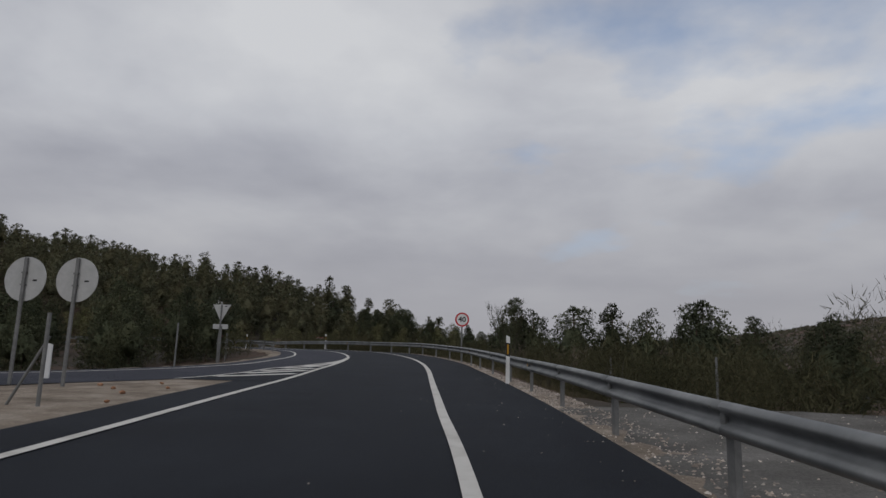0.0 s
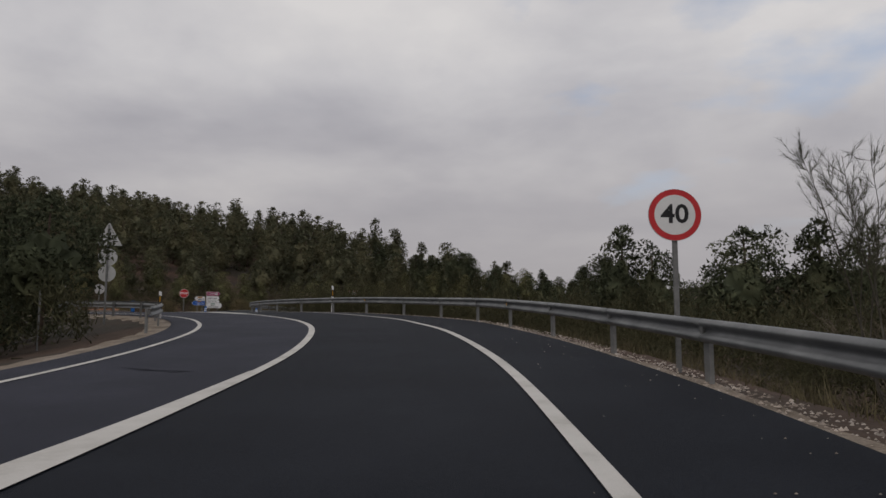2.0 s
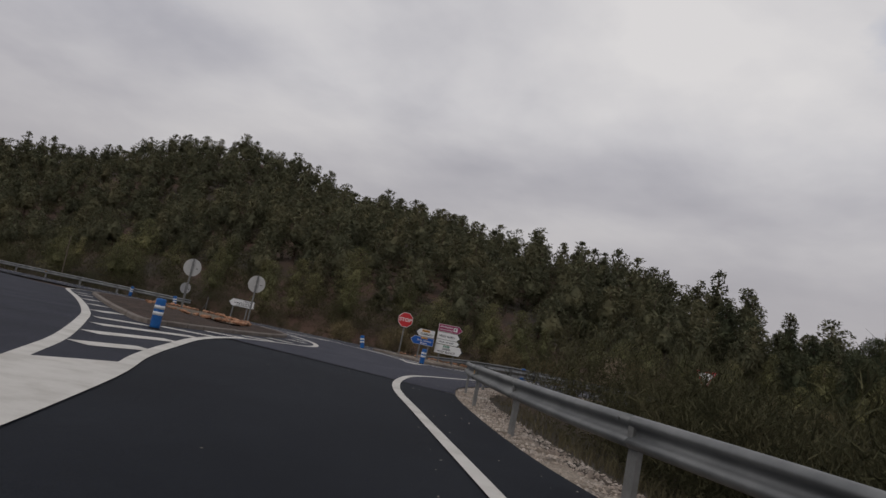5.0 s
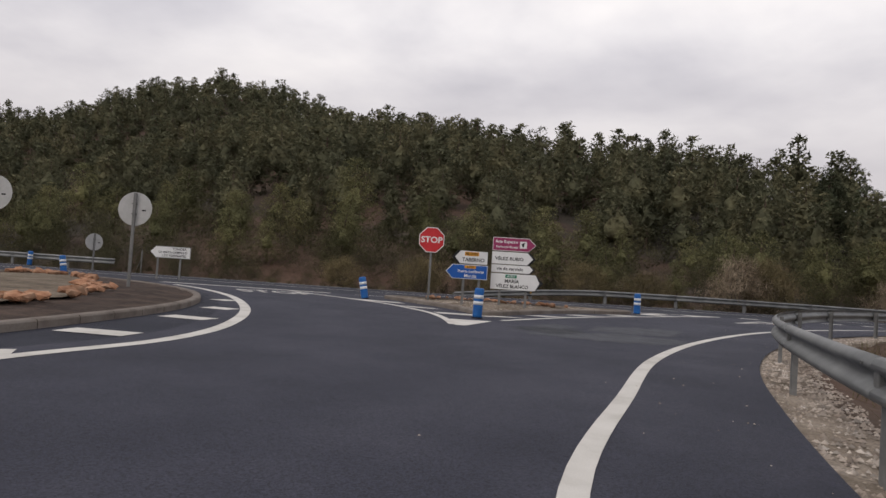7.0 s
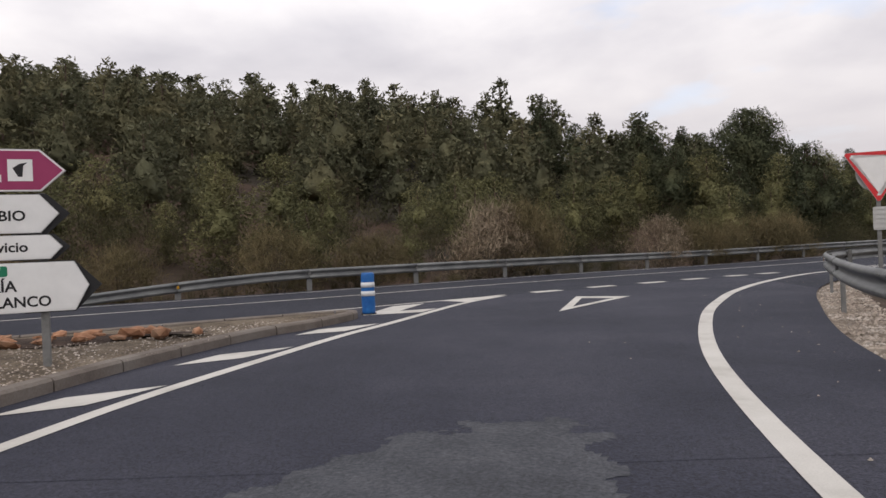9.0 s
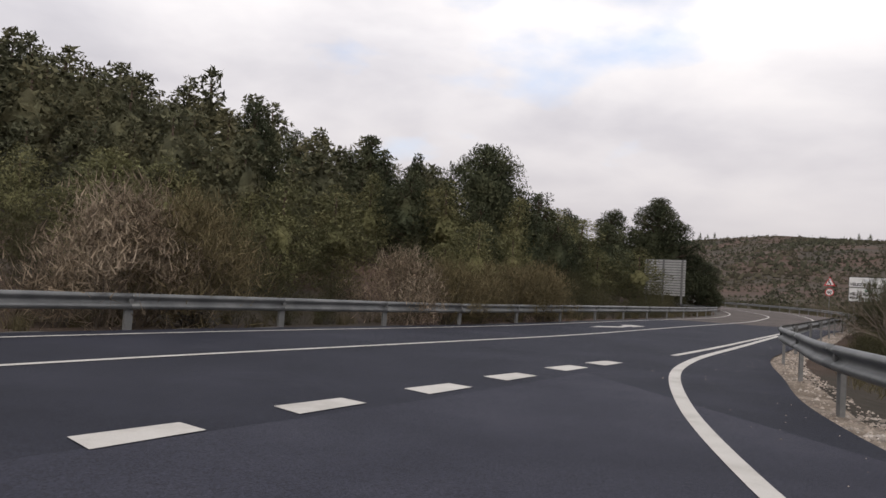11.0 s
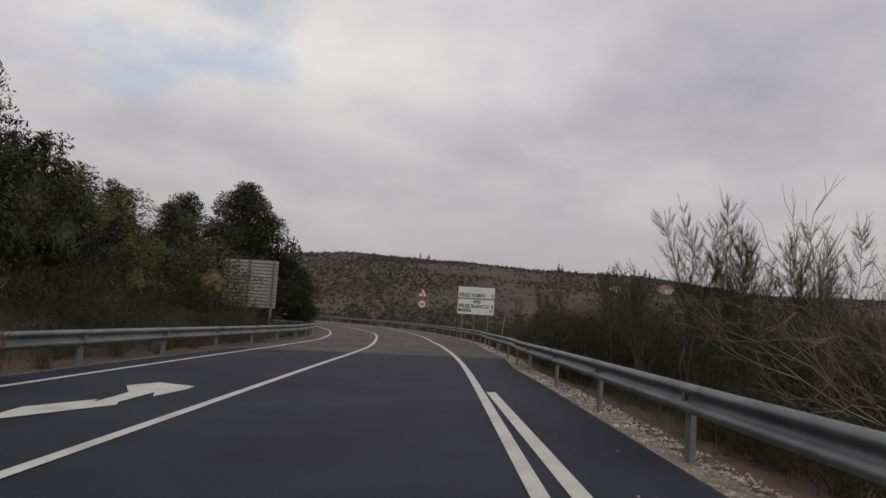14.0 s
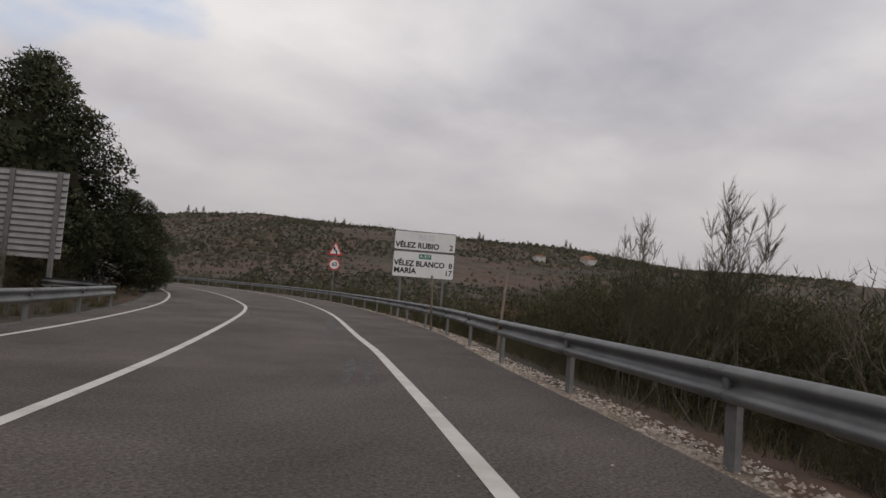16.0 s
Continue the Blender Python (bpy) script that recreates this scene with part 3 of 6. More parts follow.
OUT2 = curve([(-30.44, 94.17), (-30.39, 96.29), (-30.32, 97.79), (-30.07, 99.59), (-29.71, 101.8), (-29.33, 103.28), (-28.9, 105.29), (-28.49, 106.91), (-27.79, 108.61)], 0.4)
OUT2_LEFT = curve([(-41.9, 97.9), (-40.6, 97.6), (-38.3, 97.02), (-35.8, 96.2), (-33.75, 95.0), (-32.45, 94.0), (-31.3, 92.8), (-30.35, 91.6)], 0.4)
line(OUT2_LEFT, 0.2)
line(OUT2, 0.17)
poly_mark([(-30.2, 91.46), (-30.0, 91.6), (-30.4, 93.56), (-31.25, 92.98), (-31.2, 92.75)], 0.0165, "white painted island tip")
# dashes of the give-way line
for x, y in ((-26.77, 109.64), (-25.32, 110.87), (-23.81, 112.05), (-22.41, 113.27), (-20.92, 114.53), (-19.68, 115.51)):
    poly_mark([(x - .46, y - .06), (x - .24, y - .42), (x + .46, y + .16), (x + .24, y + .44)], 0.0175, "white give-way dash on the asphalt")


def mark_between(p, q, width, lift=0.0165, label="white hatch bar inside the painted island"):
    p, q = np.array(p, float), np.array(q, float)
    t = (q - p) / np.linalg.norm(q - p)
    n = np.array((-t[1], t[0])) * width / 2
    poly_mark([tuple(p - n), tuple(q - n), tuple(q + n), tuple(p + n)], lift, label)


def at_y(c, y):
    return c[np.abs(c[:, 1] - y).argmin()]


for y in np.arange(22.2, 29.6, 1.75):
    mark_between(at_y(RAMP_LEFT, y + 1.4) + (-.25, 0), at_y(ENTRY_RIGHT, y - .9) + (.2, 0), 0.42, 0.0130)
nr, ne = RAMP_LEFT[upto(RAMP_LEFT, (-3.65, 31.2)):upto(RAMP_LEFT, (-4.45, 39.6))], ENTRY_RIGHT[upto(ENTRY_RIGHT, (-4.4, 31)):]
strip("road_marking", ne, nr, 0.0165, PAINT, 1, "solid white painted nose between the two lanes")
k1, k2 = upto(RAMP_LEFT, (-20.7, 69.9)), upto(NOSE_LEFT, (-20.8, 68.8))
strip("road_marking", NOSE_LEFT[:k2], RAMP_LEFT[l_nose:k1], 0.0165, PAINT, 2, "solid white painted nose ahead of the island")
ISLAND_1 = [(-29.25, 76.15), (-29.6, 77.1), (-29.95, 78.3), (-30.9, 80.55), (-32.4, 83.7), (-34.5, 87.2), (-36.9, 89.8), (-39.8, 91.7), (-43.5, 92.9), (-47.5, 93.0), (-50.4, 91.6), (-51.3, 89.2), (-49.9, 87.1), (-43.4, 83.3), (-36.5, 79.5), (-32.3, 77.35), (-30.1, 76.3)]
ISLAND_2 = [(-31.6, 95.15), (-31.42, 96.0), (-31.42, 97.6), (-31.32, 99.6), (-30.95, 101.7), (-30.5, 102.7), (-30.14, 104.15), (-30.5, 104.55), (-31.5, 104.0), (-34.4, 102.0), (-37.5, 99.9), (-38.1, 99.2), (-37.7, 98.75), (-36.3, 98.1), (-34.5, 97.25), (-32.8, 96.1), (-31.9, 95.2)]
for p, q in (((-22.4, 70.05), (-22.5, 71.4)), ((-24.4, 71.45), (-24.7, 73.6)), ((-26.5, 72.9), (-26.6, 75.8)), ((-28.7, 74.25), (-28.45, 75.55)), ((-31.5, 75.95), (-32.0, 77.1)), ((-35.1, 77.95), (-35.4, 78.75)), ((-39.1, 80.1), (-39.45, 80.95)), ((-43.4, 82.45), (-43.6, 83.2)), ((-46.5, 84.1), (-46.7, 84.9)),
             ((-28.85, 76.35), (-27.75, 77.45)), ((-29.95, 78.85), (-29.35, 80.05)), ((-30.8, 81.2), (-30.15, 82.2)), ((-32.1, 83.8), (-31.15, 84.25)), ((-33.65, 86.55), (-32.75, 86.85)), ((-35.3, 88.75), (-34.6, 88.95)), ((-37.6, 90.9), (-37.0, 90.95))):
    mark_between(p, q, 0.55)
for quad in (((-32.98, 94.76), (-31.5, 95.66), (-30.57, 96.02), (-31.4, 94.98), (-32.53, 94.36)), ((-31.25, 97.15), (-31.08, 97.85), (-30.38, 98.36), (-30.66, 97.55)), ((-30.97, 99.45), (-30.78, 100.2), (-30.04, 100.76), (-30.35, 99.91)), ((-30.48, 101.96), (-30.33, 102.6), (-29.52, 103.24), (-29.82, 102.31))):
    poly_mark(quad, 0.0165, "white tapering hatch mark beside the island")
for quad in (((-38.15, 97.02), (-36.24, 97.47), (-35.67, 97.12), (-37.17, 96.61)), ((-35.11, 96.05), (-34.03, 96.27), (-33.51, 96.06), (-34.41, 95.74))):
    poly_mark(quad, 0.0165)
poly_mark([(-29.12, 107.5), (-27.74, 108.98), (-28.45, 106.98)], 0.0185, "white painted chevron tip")
poly_mark([(-30.2, 104.62), (-30.02, 106.45), (-29.43, 106.96), (-29.63, 105.34), (-28.95, 105.67), (-29.12, 105.0)], 0.0185, "white painted chevron")


def outline_triangle(a, b, c, w):
    a, b, c = (np.array(p, float) for p in (a, b, c))
    m = (a + b + c) / 3
    inn = [m + (p - m) * w for p in (a, b, c)]
    for p, q, r, s in ((a, b, inn[1], inn[0]), (b, c, inn[2], inn[1]), (c, a, inn[0], inn[2])):
        poly_mark([tuple(p), tuple(q), tuple(r), tuple(s)], 0.0185, "white give-way triangle painted on the asphalt")


outline_triangle((-26.12, 107.7), (-25.0, 107.36), (-26.56, 104.45), 0.58)
# lane arrow
poly_mark([(-13.43, 127.87), (-12.6, 128.75), (-11.62, 129.06), (-11.75, 128.84), (-10.95, 129.62), (-10.62, 130.4), (-9.95, 130.65), (-9.7, 129.98), (-10.0, 129.68), (-10.86, 129.07), (-10.62, 129.5), (-11.5, 128.72), (-11.62, 128.5)], 0.0185, "white lane arrow painted on the asphalt")
# worn patches in front of the island
def worn(points, seed, material=None, lift=.0116):
    """A patch of exposed stone, made of small flakes that thin out towards a ragged edge."""
    rnd = np.random.RandomState(seed)
    c = curve(points + [points[0]], 0.08)[:-1]
    lo, hi, s = c.min(0) - .3, c.max(0) + .3, 0.04
    X, Y = np.meshgrid(np.arange(lo[0], hi[0], s), np.arange(lo[1], hi[1], s))
    X, Y = X.ravel(), Y.ravel()
    d = np.sqrt(((np.c_[X, Y][:, None] - c[None]) ** 2).sum(2)).min(1)
    inside = np.zeros(len(X), bool)
    for (x0, y0), (x1, y1) in zip(c, np.roll(c, -1, 0)):
        if y0 != y1:
            inside ^= ((y0 > Y) != (y1 > Y)) & (X < (x1 - x0) * (Y - y0) / (y1 - y0) + x0)
    d = np.where(inside, d, -d)
    ok = d + .13 * wave(X, Y, .11, seed) + rnd.normal(0, .008, len(X)) > 0.0
    node, V, F = {}, [], []
    for x, y in zip(X[ok], Y[ok]):
        q = []
        for a, c_ in ((0, 0), (1, 0), (1, 1), (0, 1)):
            key = (round((x - lo[0]) / s) + a, round((y - lo[1]) / s) + c_)
            if key not in node:
                node[key] = len(V)
                px, py = lo[0] + s * key[0] + rnd.uniform(-.4, .4) * s, lo[1] + s * key[1] + rnd.uniform(-.4, .4) * s
                V.append((px, py, float(road_z(px, py)) + lift))
            q.append(node[key])
        F.append(q)
    ob = add_mesh("road_patch", V, F, material or PATCH)
    structure(ob, "rough grey patch worn into the asphalt")


worn([(-29.5, 92.6), (-29.15, 93.4), (-28.4, 93.6), (-27.8, 93.2), (-27.95, 92.15), (-28.7, 92.1)], 1, PATCH_ROUGH, .0112)
worn([(-28.1, 94.0), (-28.3, 94.8), (-28.3, 95.6), (-27.8, 96.5), (-27.1, 97.0), (-26.55, 96.85), (-26.45, 95.8), (-26.43, 94.6), (-27.2, 94.1)], 2)
worn([(-28.85, 91.5), (-28.4, 91.9), (-27.9, 92.1), (-27.75, 93.3), (-27.35, 93.9), (-26.75, 93.8), (-26.07, 93.9), (-25.7, 93.6), (-25.55, 93.0), (-25.97, 92.25), (-26.6, 91.7), (-27.6, 91.5)], 3, None, .0121)
worn([(-29.2, 93.5), (-29.45, 94.1), (-29.35, 94.75), (-28.9, 94.95), (-28.55, 94.75), (-28.55, 94.1), (-28.8, 93.6)], 4)


for p, q, w in (((7.3, 139.9), (9.9, 142.0), .10), ((7.55, 139.75), (10.2, 141.85), .08), ((14.2, 146.4), (20.2, 151.9), .22), ((12.0, 143.6), (15.5, 146.6), .14)):
    p, q = np.array(p), np.array(q)
    t = (q - p) / np.linalg.norm(q - p); n = np.array((-t[1], t[0]))
    poly_mark([tuple(p + n * w * .2), tuple(p - n * w * .2), tuple((p + q) / 2 - n * w), tuple(q - n * w * .4), tuple(q + n * w * .3), tuple((p + q) / 2 + n * w * .8)], 0.0165, "dark tyre mark on the worn asphalt", TYRE, "road_stain")


def text_mesh(body, size, align="CENTER", bold=0.013):
    cu = bpy.data.curves.new("writing", "FONT")
    cu.body, cu.size, cu.align_x, cu.align_y = body, size, align, "CENTER"
    cu.resolution_u = 3
    cu.offset = size * bold
    ob = bpy.data.objects.new("writing", cu)
    scene.collection.objects.link(ob)
    bpy.context.view_layer.update()
    me = bpy.data.meshes.new_from_object(ob.evaluated_get(bpy.context.evaluated_depsgraph_get()))
    bpy.data.objects.remove(ob)
    return me


def road_word():
    me = text_mesh("STOP", 1.35)
    me.materials.clear(); me.materials.append(PAINT)
    ob = new("road_marking", me)
    c, right, up = np.array((-41.0, 96.3)), np.array((.66, .75)), np.array((-.85, .52))
    for v in me.vertices:
        p = c + right * v.co.x * 0.85 + up * v.co.y * 1.7
        v.co = (p[0], p[1], float(road_z(p[0], p[1])) + 0.0195)
    tagged(ob, "white word painted on the asphalt before the stop line", "road marking", kind="structure")


road_word()


# ---- kerbed islands ----
def island(points, fill, fill_label, rise):
    c = curve(points + [points[0]], 0.25)[:-1]
    t = np.roll(c, -1, 0) - np.roll(c, 1, 0)
    t /= np.linalg.norm(t, axis=1)[:, None]
    n = np.c_[t[:, 1], -t[:, 0]]
    area = 0.5 * np.sum(c[:, 0] * np.roll(c[:, 1], -1) - c[:, 1] * np.roll(c[:, 0], -1))
    if area < 0:
        n = -n
    base = holder("kerb_ring")
    per = np.linalg.norm(np.roll(c, -1, 0) - c, axis=1).sum()
    step = 4
    count = -(-len(c) // step)
    for k in range(count):
        ids = [(k * step + j) % len(c) for j in range(step + 1)]
        bm = bmesh.new()
        rows = []
        for q, i in enumerate(ids):
            s = 0.012 if q == 0 else (-0.012 if q == step else 0)
            rows.append([bm.verts.new((*(c[i] + t[i] * s + n[i] * a), float(road_z(*c[i])) + h)) for a, h in ((0.0, -0.1), (0.0, .115), (-.03, .145), (-.17, .150), (-.2, .13), (-.2, -.1))])
        for a, b in zip(rows, rows[1:]):
            for j in range(5):
                bm.faces.new((a[j], b[j], b[j + 1], a[j + 1]))
        bm.faces.new(rows[0]); bm.faces.new(rows[-1][::-1])
        bmesh.ops.recalc_face_normals(bm, faces=bm.faces[:])
        part("kerb_stone", bm, KERB, base)
    tagged(base, "weathered concrete kerb ring of a traffic island", "kerb", kind="structure")
    inner = c - n * 0.15
    m = inner.mean(0)
    v, f = [], []
    rings = 7
    for r in range(rings + 1):
        for p in inner[::2]:
            q = m + (p - m) * (1 - r / rings)
            v.append((q[0], q[1], float(road_z(*q)) + 0.10 + rise * (1 - (1 - r / rings) ** 2) + 0.03 * math.sin(q[0] * 3.1) * math.cos(q[1] * 2.7)))
    k = len(inner[::2])
    for r in range(rings):
        for i in range(k):
            j = (i + 1) % k
            f.append((r * k + i, r * k + j, (r + 1) * k + j, (r + 1) * k + i))
    ob = add_mesh("island_fill", v, f, fill, smooth=True)
    tagged(ob, fill_label, "ground", kind="structure")


island(ISLAND_1, SOIL_DARK, "dark bare soil filling the traffic island", 0.20)
island(ISLAND_2, ISLAND_GRAVEL, "pale gravel filling the traffic island", 0.10)


def soil_bed(a, b_, length, width, height, material, label):
    """A low ragged bed along the middle of an island."""
    v, f, n = [], [], 40
    a, b_ = np.array(a), np.array(b_)
    d = (b_ - a) / np.linalg.norm(b_ - a); w = np.array((-d[1], d[0])); mid = (a + b_) / 2
    for r in range(5):
        for k in range(n):
            t = 2 * math.pi * k / n
            s = (1 - r / 4) * (1 + .12 * math.sin(3 * t) + .08 * math.sin(7 * t + 1))
            p = mid + d * length * s * math.cos(t) + w * width * s * math.sin(t)
            v.append((p[0], p[1], float(road_z(*p)) + height + .07 * (1 - s * s * .8)))
    for r in range(4):
        for k in range(n):
            f.append((r * n + k, r * n + (k + 1) % n, (r + 1) * n + (k + 1) % n, (r + 1) * n + k))
    tagged(add_mesh("soil_bed", v, f, material, smooth=True), label, "ground", kind="structure")


soil_bed((-36.5, 98.95), (-31.6, 101.15), 2.6, .62, .175, SOIL_DARK, "dark soil bed with red stones on the traffic island")
soil_bed((-45.9, 90.1), (-34.5, 83.3), 6.5, 1.85, .25, ISLAND_GRAVEL, "gravel bed ringed with red stones on the traffic island")


# ---- small stones ----
def stone_bm(seed, r, squash=0.7):
    rnd = random.Random(seed)
    bm = bmesh.new()
    bmesh.ops.create_icosphere(bm, subdivisions=1, radius=r)
    for v in bm.verts:
        v.co *= rnd.uniform(0.72, 1.2)
        v.co.z *= squash
    return bm


STONES = []
for s in range(5):
    bm = stone_bm(s, 0.14)
    me = bpy.data.meshes.new("stone"); bm.to_mesh(me); bm.free(); me.materials.append(ROCK)
    STONES.append(me)
rs = random.Random(5)


def stone(x, y, z, k):
    ob = new("stone", STONES[rs.randrange(5)])
    ob.matrix_world = Matrix.Translation((x, y, z)) @ Euler((rs.uniform(-.3, .3), rs.uniform(-.3, .3), rs.uniform(0, 6.3))).to_matrix().to_4x4() @ Matrix.Diagonal((k * rs.uniform(.7, 1.5), k * rs.uniform(.7, 1.3), k * rs.uniform(.6, 1.0), 1))
    tagged(ob, "reddish broken stone lying on the traffic island", "stone", "stones on the islands")


for i in range(46):
    s = rs.uniform(0, 1)
    x, y = -36.2 + 4.6 * s + rs.gauss(0, .25), 99.1 + 1.9 * s + rs.gauss(0, .28)
    stone(x, y, float(road_z(x, y)) + 0.235, rs.uniform(.4, 1.15))
for i in range(110):
    a = rs.uniform(0, 6.283)
    u, w = 6.6 * math.cos(a) + rs.gauss(0, .25), 1.9 * math.sin(a) + rs.gauss(0, .2)
    x, y = -40.2 - .86 * u - .51 * w, 86.7 + .51 * u - .86 * w
    stone(x, y, float(road_z(x, y)) + 0.31, rs.uniform(.6, 1.5))
for x, y, k in ((-5.2, 14.8, .5), (-5.9, 15.8, .45), (-6.6, 16.6, .5), (-4.9, 16.3, .35), (-5.6, 17.6, .4), (-4.6, 13.0, .4)):
    ob = new("stone", STONES[rs.randrange(5)])
    ob.matrix_world = pose(x, y, float(road_z(x, y)) + 0.02, 0, 0, rs.uniform(0, 360)) @ Matrix.Scale(k, 4)
    tagged(ob, "small brown clod lying on the sandy wedge", "stone", "clods on the sand")


def scatter_pebbles(name, spots, label, size=(0.015, 0.05), seed=1):
    rnd = np.random.RandomState(seed)
    octa = np.array([(1, 0, 0), (0, 1, 0), (-1, 0, 0), (0, -1, 0), (0, 0, .8), (0, 0, -.8)])
    of = np.array([(0, 1, 4), (1, 2, 4), (2, 3, 4), (3, 0, 4)])
    n = len(spots)
    k = rnd.uniform(size[0], size[1], (n, 1, 1)) * rnd.uniform(.6, 1.4, (n, 1, 3))
    a = rnd.uniform(0, 6.3, n)
    v = octa[None] * k * rnd.uniform(.75, 1.25, (n, 6, 1))
    ca, sa = np.cos(a)[:, None], np.sin(a)[:, None]
    v = np.stack([v[..., 0] * ca - v[..., 1] * sa, v[..., 0] * sa + v[..., 1] * ca, v[..., 2]], -1) + spots[:, None, :]
    f = (of[None] + 6 * np.arange(n)[:, None, None]).reshape(-1, 3)
    me = bpy.data.meshes.new(name)
    me.from_pydata(v.reshape(-1, 3).tolist(), [], f.tolist())
    me.materials.append(PEBBLE)
    return tagged(new(name, me), label, "gravel", kind="stuff")


rp = np.random.RandomState(3)
NP = 15000
ids = rp.randint(90, len(PAVE_RIGHT) - 130, NP)
tg = np.gradient(PAVE_RIGHT, axis=0)[ids]
tg /= np.linalg.norm(tg, axis=1)[:, None]
sp = PAVE_RIGHT[ids] + np.c_[tg[:, 1], -tg[:, 0]] * (interp(PAVE_RIGHT[ids][:, 1], VERGE) + .25)[:, None] * rp.uniform(0, 1, (NP, 1)) + tg * rp.uniform(-.3, .3, (NP, 1))
dd, _ = side_of(PAVE_RIGHT, sp[:, 0], sp[:, 1])
sp = sp[(dd > 0.0) & (dd < 1.2)]
scatter_pebbles("loose_gravel", np.c_[sp, road_z(sp[:, 0], sp[:, 1]) - 0.028], "pale loose stones along the pavement edge", (0.008, 0.032))
NP = 14000
ids = np.r_[rp.randint(upto(PAVE_RIGHT, (-12, 68.3)), upto(PAVE_RIGHT, (-19.2, 111.3)), 6500), rp.randint(upto(PAVE_RIGHT, (3.3, 15)), upto(PAVE_RIGHT, (2.4, 33)), 4000), rp.randint(upto(PAVE_RIGHT, (-17, 114)), upto(PAVE_RIGHT, (19, 146)), 3500)]
tg = np.gradient(PAVE_RIGHT, axis=0)[ids]
tg /= np.linalg.norm(tg, axis=1)[:, None]
sp = PAVE_RIGHT[ids] + np.c_[tg[:, 1], -tg[:, 0]] * (interp(PAVE_RIGHT[ids][:, 1], VERGE) + .2)[:, None] * rp.uniform(.03, 1.0, (NP, 1)) + tg * rp.uniform(-.3, .3, (NP, 1))
scatter_pebbles("loose_gravel", np.c_[sp, road_z(sp[:, 0], sp[:, 1]) - 0.025], "pale and pink crushed stone behind the barrier at the corner", (0.012, 0.04), 12)
NP = 2200
lp = np.c_[rp.uniform(3.9, 12.5, NP), rp.uniform(-6, 15, NP)]
scatter_pebbles("loose_gravel", np.c_[lp, road_z(lp[:, 0], lp[:, 1]) - 0.03], "small stones on the compacted lay-by", (0.006, 0.022), 11)
tri_u = rp.uniform(0, 1, (4200, 2))
tri_u[tri_u.sum(1) > 1] = 1 - tri_u[tri_u.sum(1) > 1]
ip = np.array((-31.9, 95.9)) + tri_u[:, :1] * np.array((1.25, 7.9)) + tri_u[:, 1:] * np.array((-5.3, 3.1))
scatter_pebbles("loose_gravel", np.c_[ip, road_z(ip[:, 0], ip[:, 1]) + 0.13 + 0.07 * np.minimum(1, 4 * np.minimum(tri_u.min(1), 1 - tri_u.sum(1)))], "pale loose stones covering the traffic island", (.007, .02), 7)


# ---- crash barriers ----
PROFILE = [(.020, .705), (.052, .690), (.080, .655), (.080, .630), (.040, .595), (.004, .572), (.004, .528), (.040, .505), (.080, .470), (.080, .440), (.052, .405), (.020, .390)]


def beam_bm(pts, side, lift):
    """One length of W-shaped rail through plan points; side +1 faces the left of the line."""
    c = np.array(pts)
    t = np.gradient(c, axis=0); t /= np.linalg.norm(t, axis=1)[:, None]
    n = np.c_[-t[:, 1], t[:, 0]] * side
    loop = PROFILE + [(a - .006, h) for a, h in PROFILE[::-1]]
    bm = bmesh.new()
    rows = [[bm.verts.new((*(p + m * a), float(z) + h)) for a, h in loop] for p, m, z in zip(c, n, lift)]
    k = len(loop)
    for a, b in zip(rows, rows[1:]):
        for j in range(k):
            bm.faces.new((a[j], a[(j + 1) % k], b[(j + 1) % k], b[j]))
    bm.faces.new(rows[0]); bm.faces.new(rows[-1][::-1])
    bmesh.ops.recalc_face_normals(bm, faces=bm.faces[:])
    for f in bm.faces:
        f.smooth = len(f.verts) == 4
    return bm


def box_bm(x0, x1, y0, y1, z0, z1, bevel=0.0):
    bm = bmesh.new()
    bmesh.ops.create_cube(bm, size=1)
    for v in bm.verts:
        v.co = ((x0 + x1) / 2 + v.co.x * (x1 - x0), (y0 + y1) / 2 + v.co.y * (y1 - y0), (z0 + z1) / 2 + v.co.z * (z1 - z0))
    if bevel:
        bmesh.ops.bevel(bm, geom=bm.edges[:], offset=bevel, segments=1, affect="EDGES")
    return bm


def post_mesh():
    bm = bmesh.new()
    prof = [(-.085, 0), (.085, 0), (.085, -.06), (.076, -.06), (.076, -.009), (-.076, -.009), (-.076, -.06), (-.085, -.06)]
    lo, hi = [bm.verts.new((x, y, -.9)) for x, y in prof], [bm.verts.new((x, y, .66)) for x, y in prof]
    for j in range(8):
        bm.faces.new((lo[j], lo[(j + 1) % 8], hi[(j + 1) % 8], hi[j]))
    bm.faces.new(hi)
    bmesh.ops.recalc_face_normals(bm, faces=bm.faces[:])
    me = bpy.data.meshes.new("post"); bm.to_mesh(me); bm.free()
    me.materials.append(POST)
    return me


POST_MESH = post_mesh()
bm = box_bm(-.05, .05, -.02, .065, .47, .61, .008)
SPACER = bpy.data.meshes.new("spacer"); bm.to_mesh(SPACER); bm.free(); SPACER.materials.append(POST)
bm = bmesh.new()
_v = [bm.verts.new(p) for p in ((-.035, .075, .52), (.035, .075, .51), (.03, .075, .60), (-.03, .075, .60), (-.035, .068, .52), (.035, .068, .51), (.03, .068, .60), (-.03, .068, .60))]
for q in ((0, 1, 2, 3), (7, 6, 5, 4), (0, 4, 5, 1), (1, 5, 6, 2), (2, 6, 7, 3), (3, 7, 4, 0)):
    bm.faces.new([_v[i] for i in q])
CATSEYE = bpy.data.meshes.new("reflector"); bm.to_mesh(CATSEYE); bm.free(); CATSEYE.materials.append(AMBER)
bm = bmesh.new()
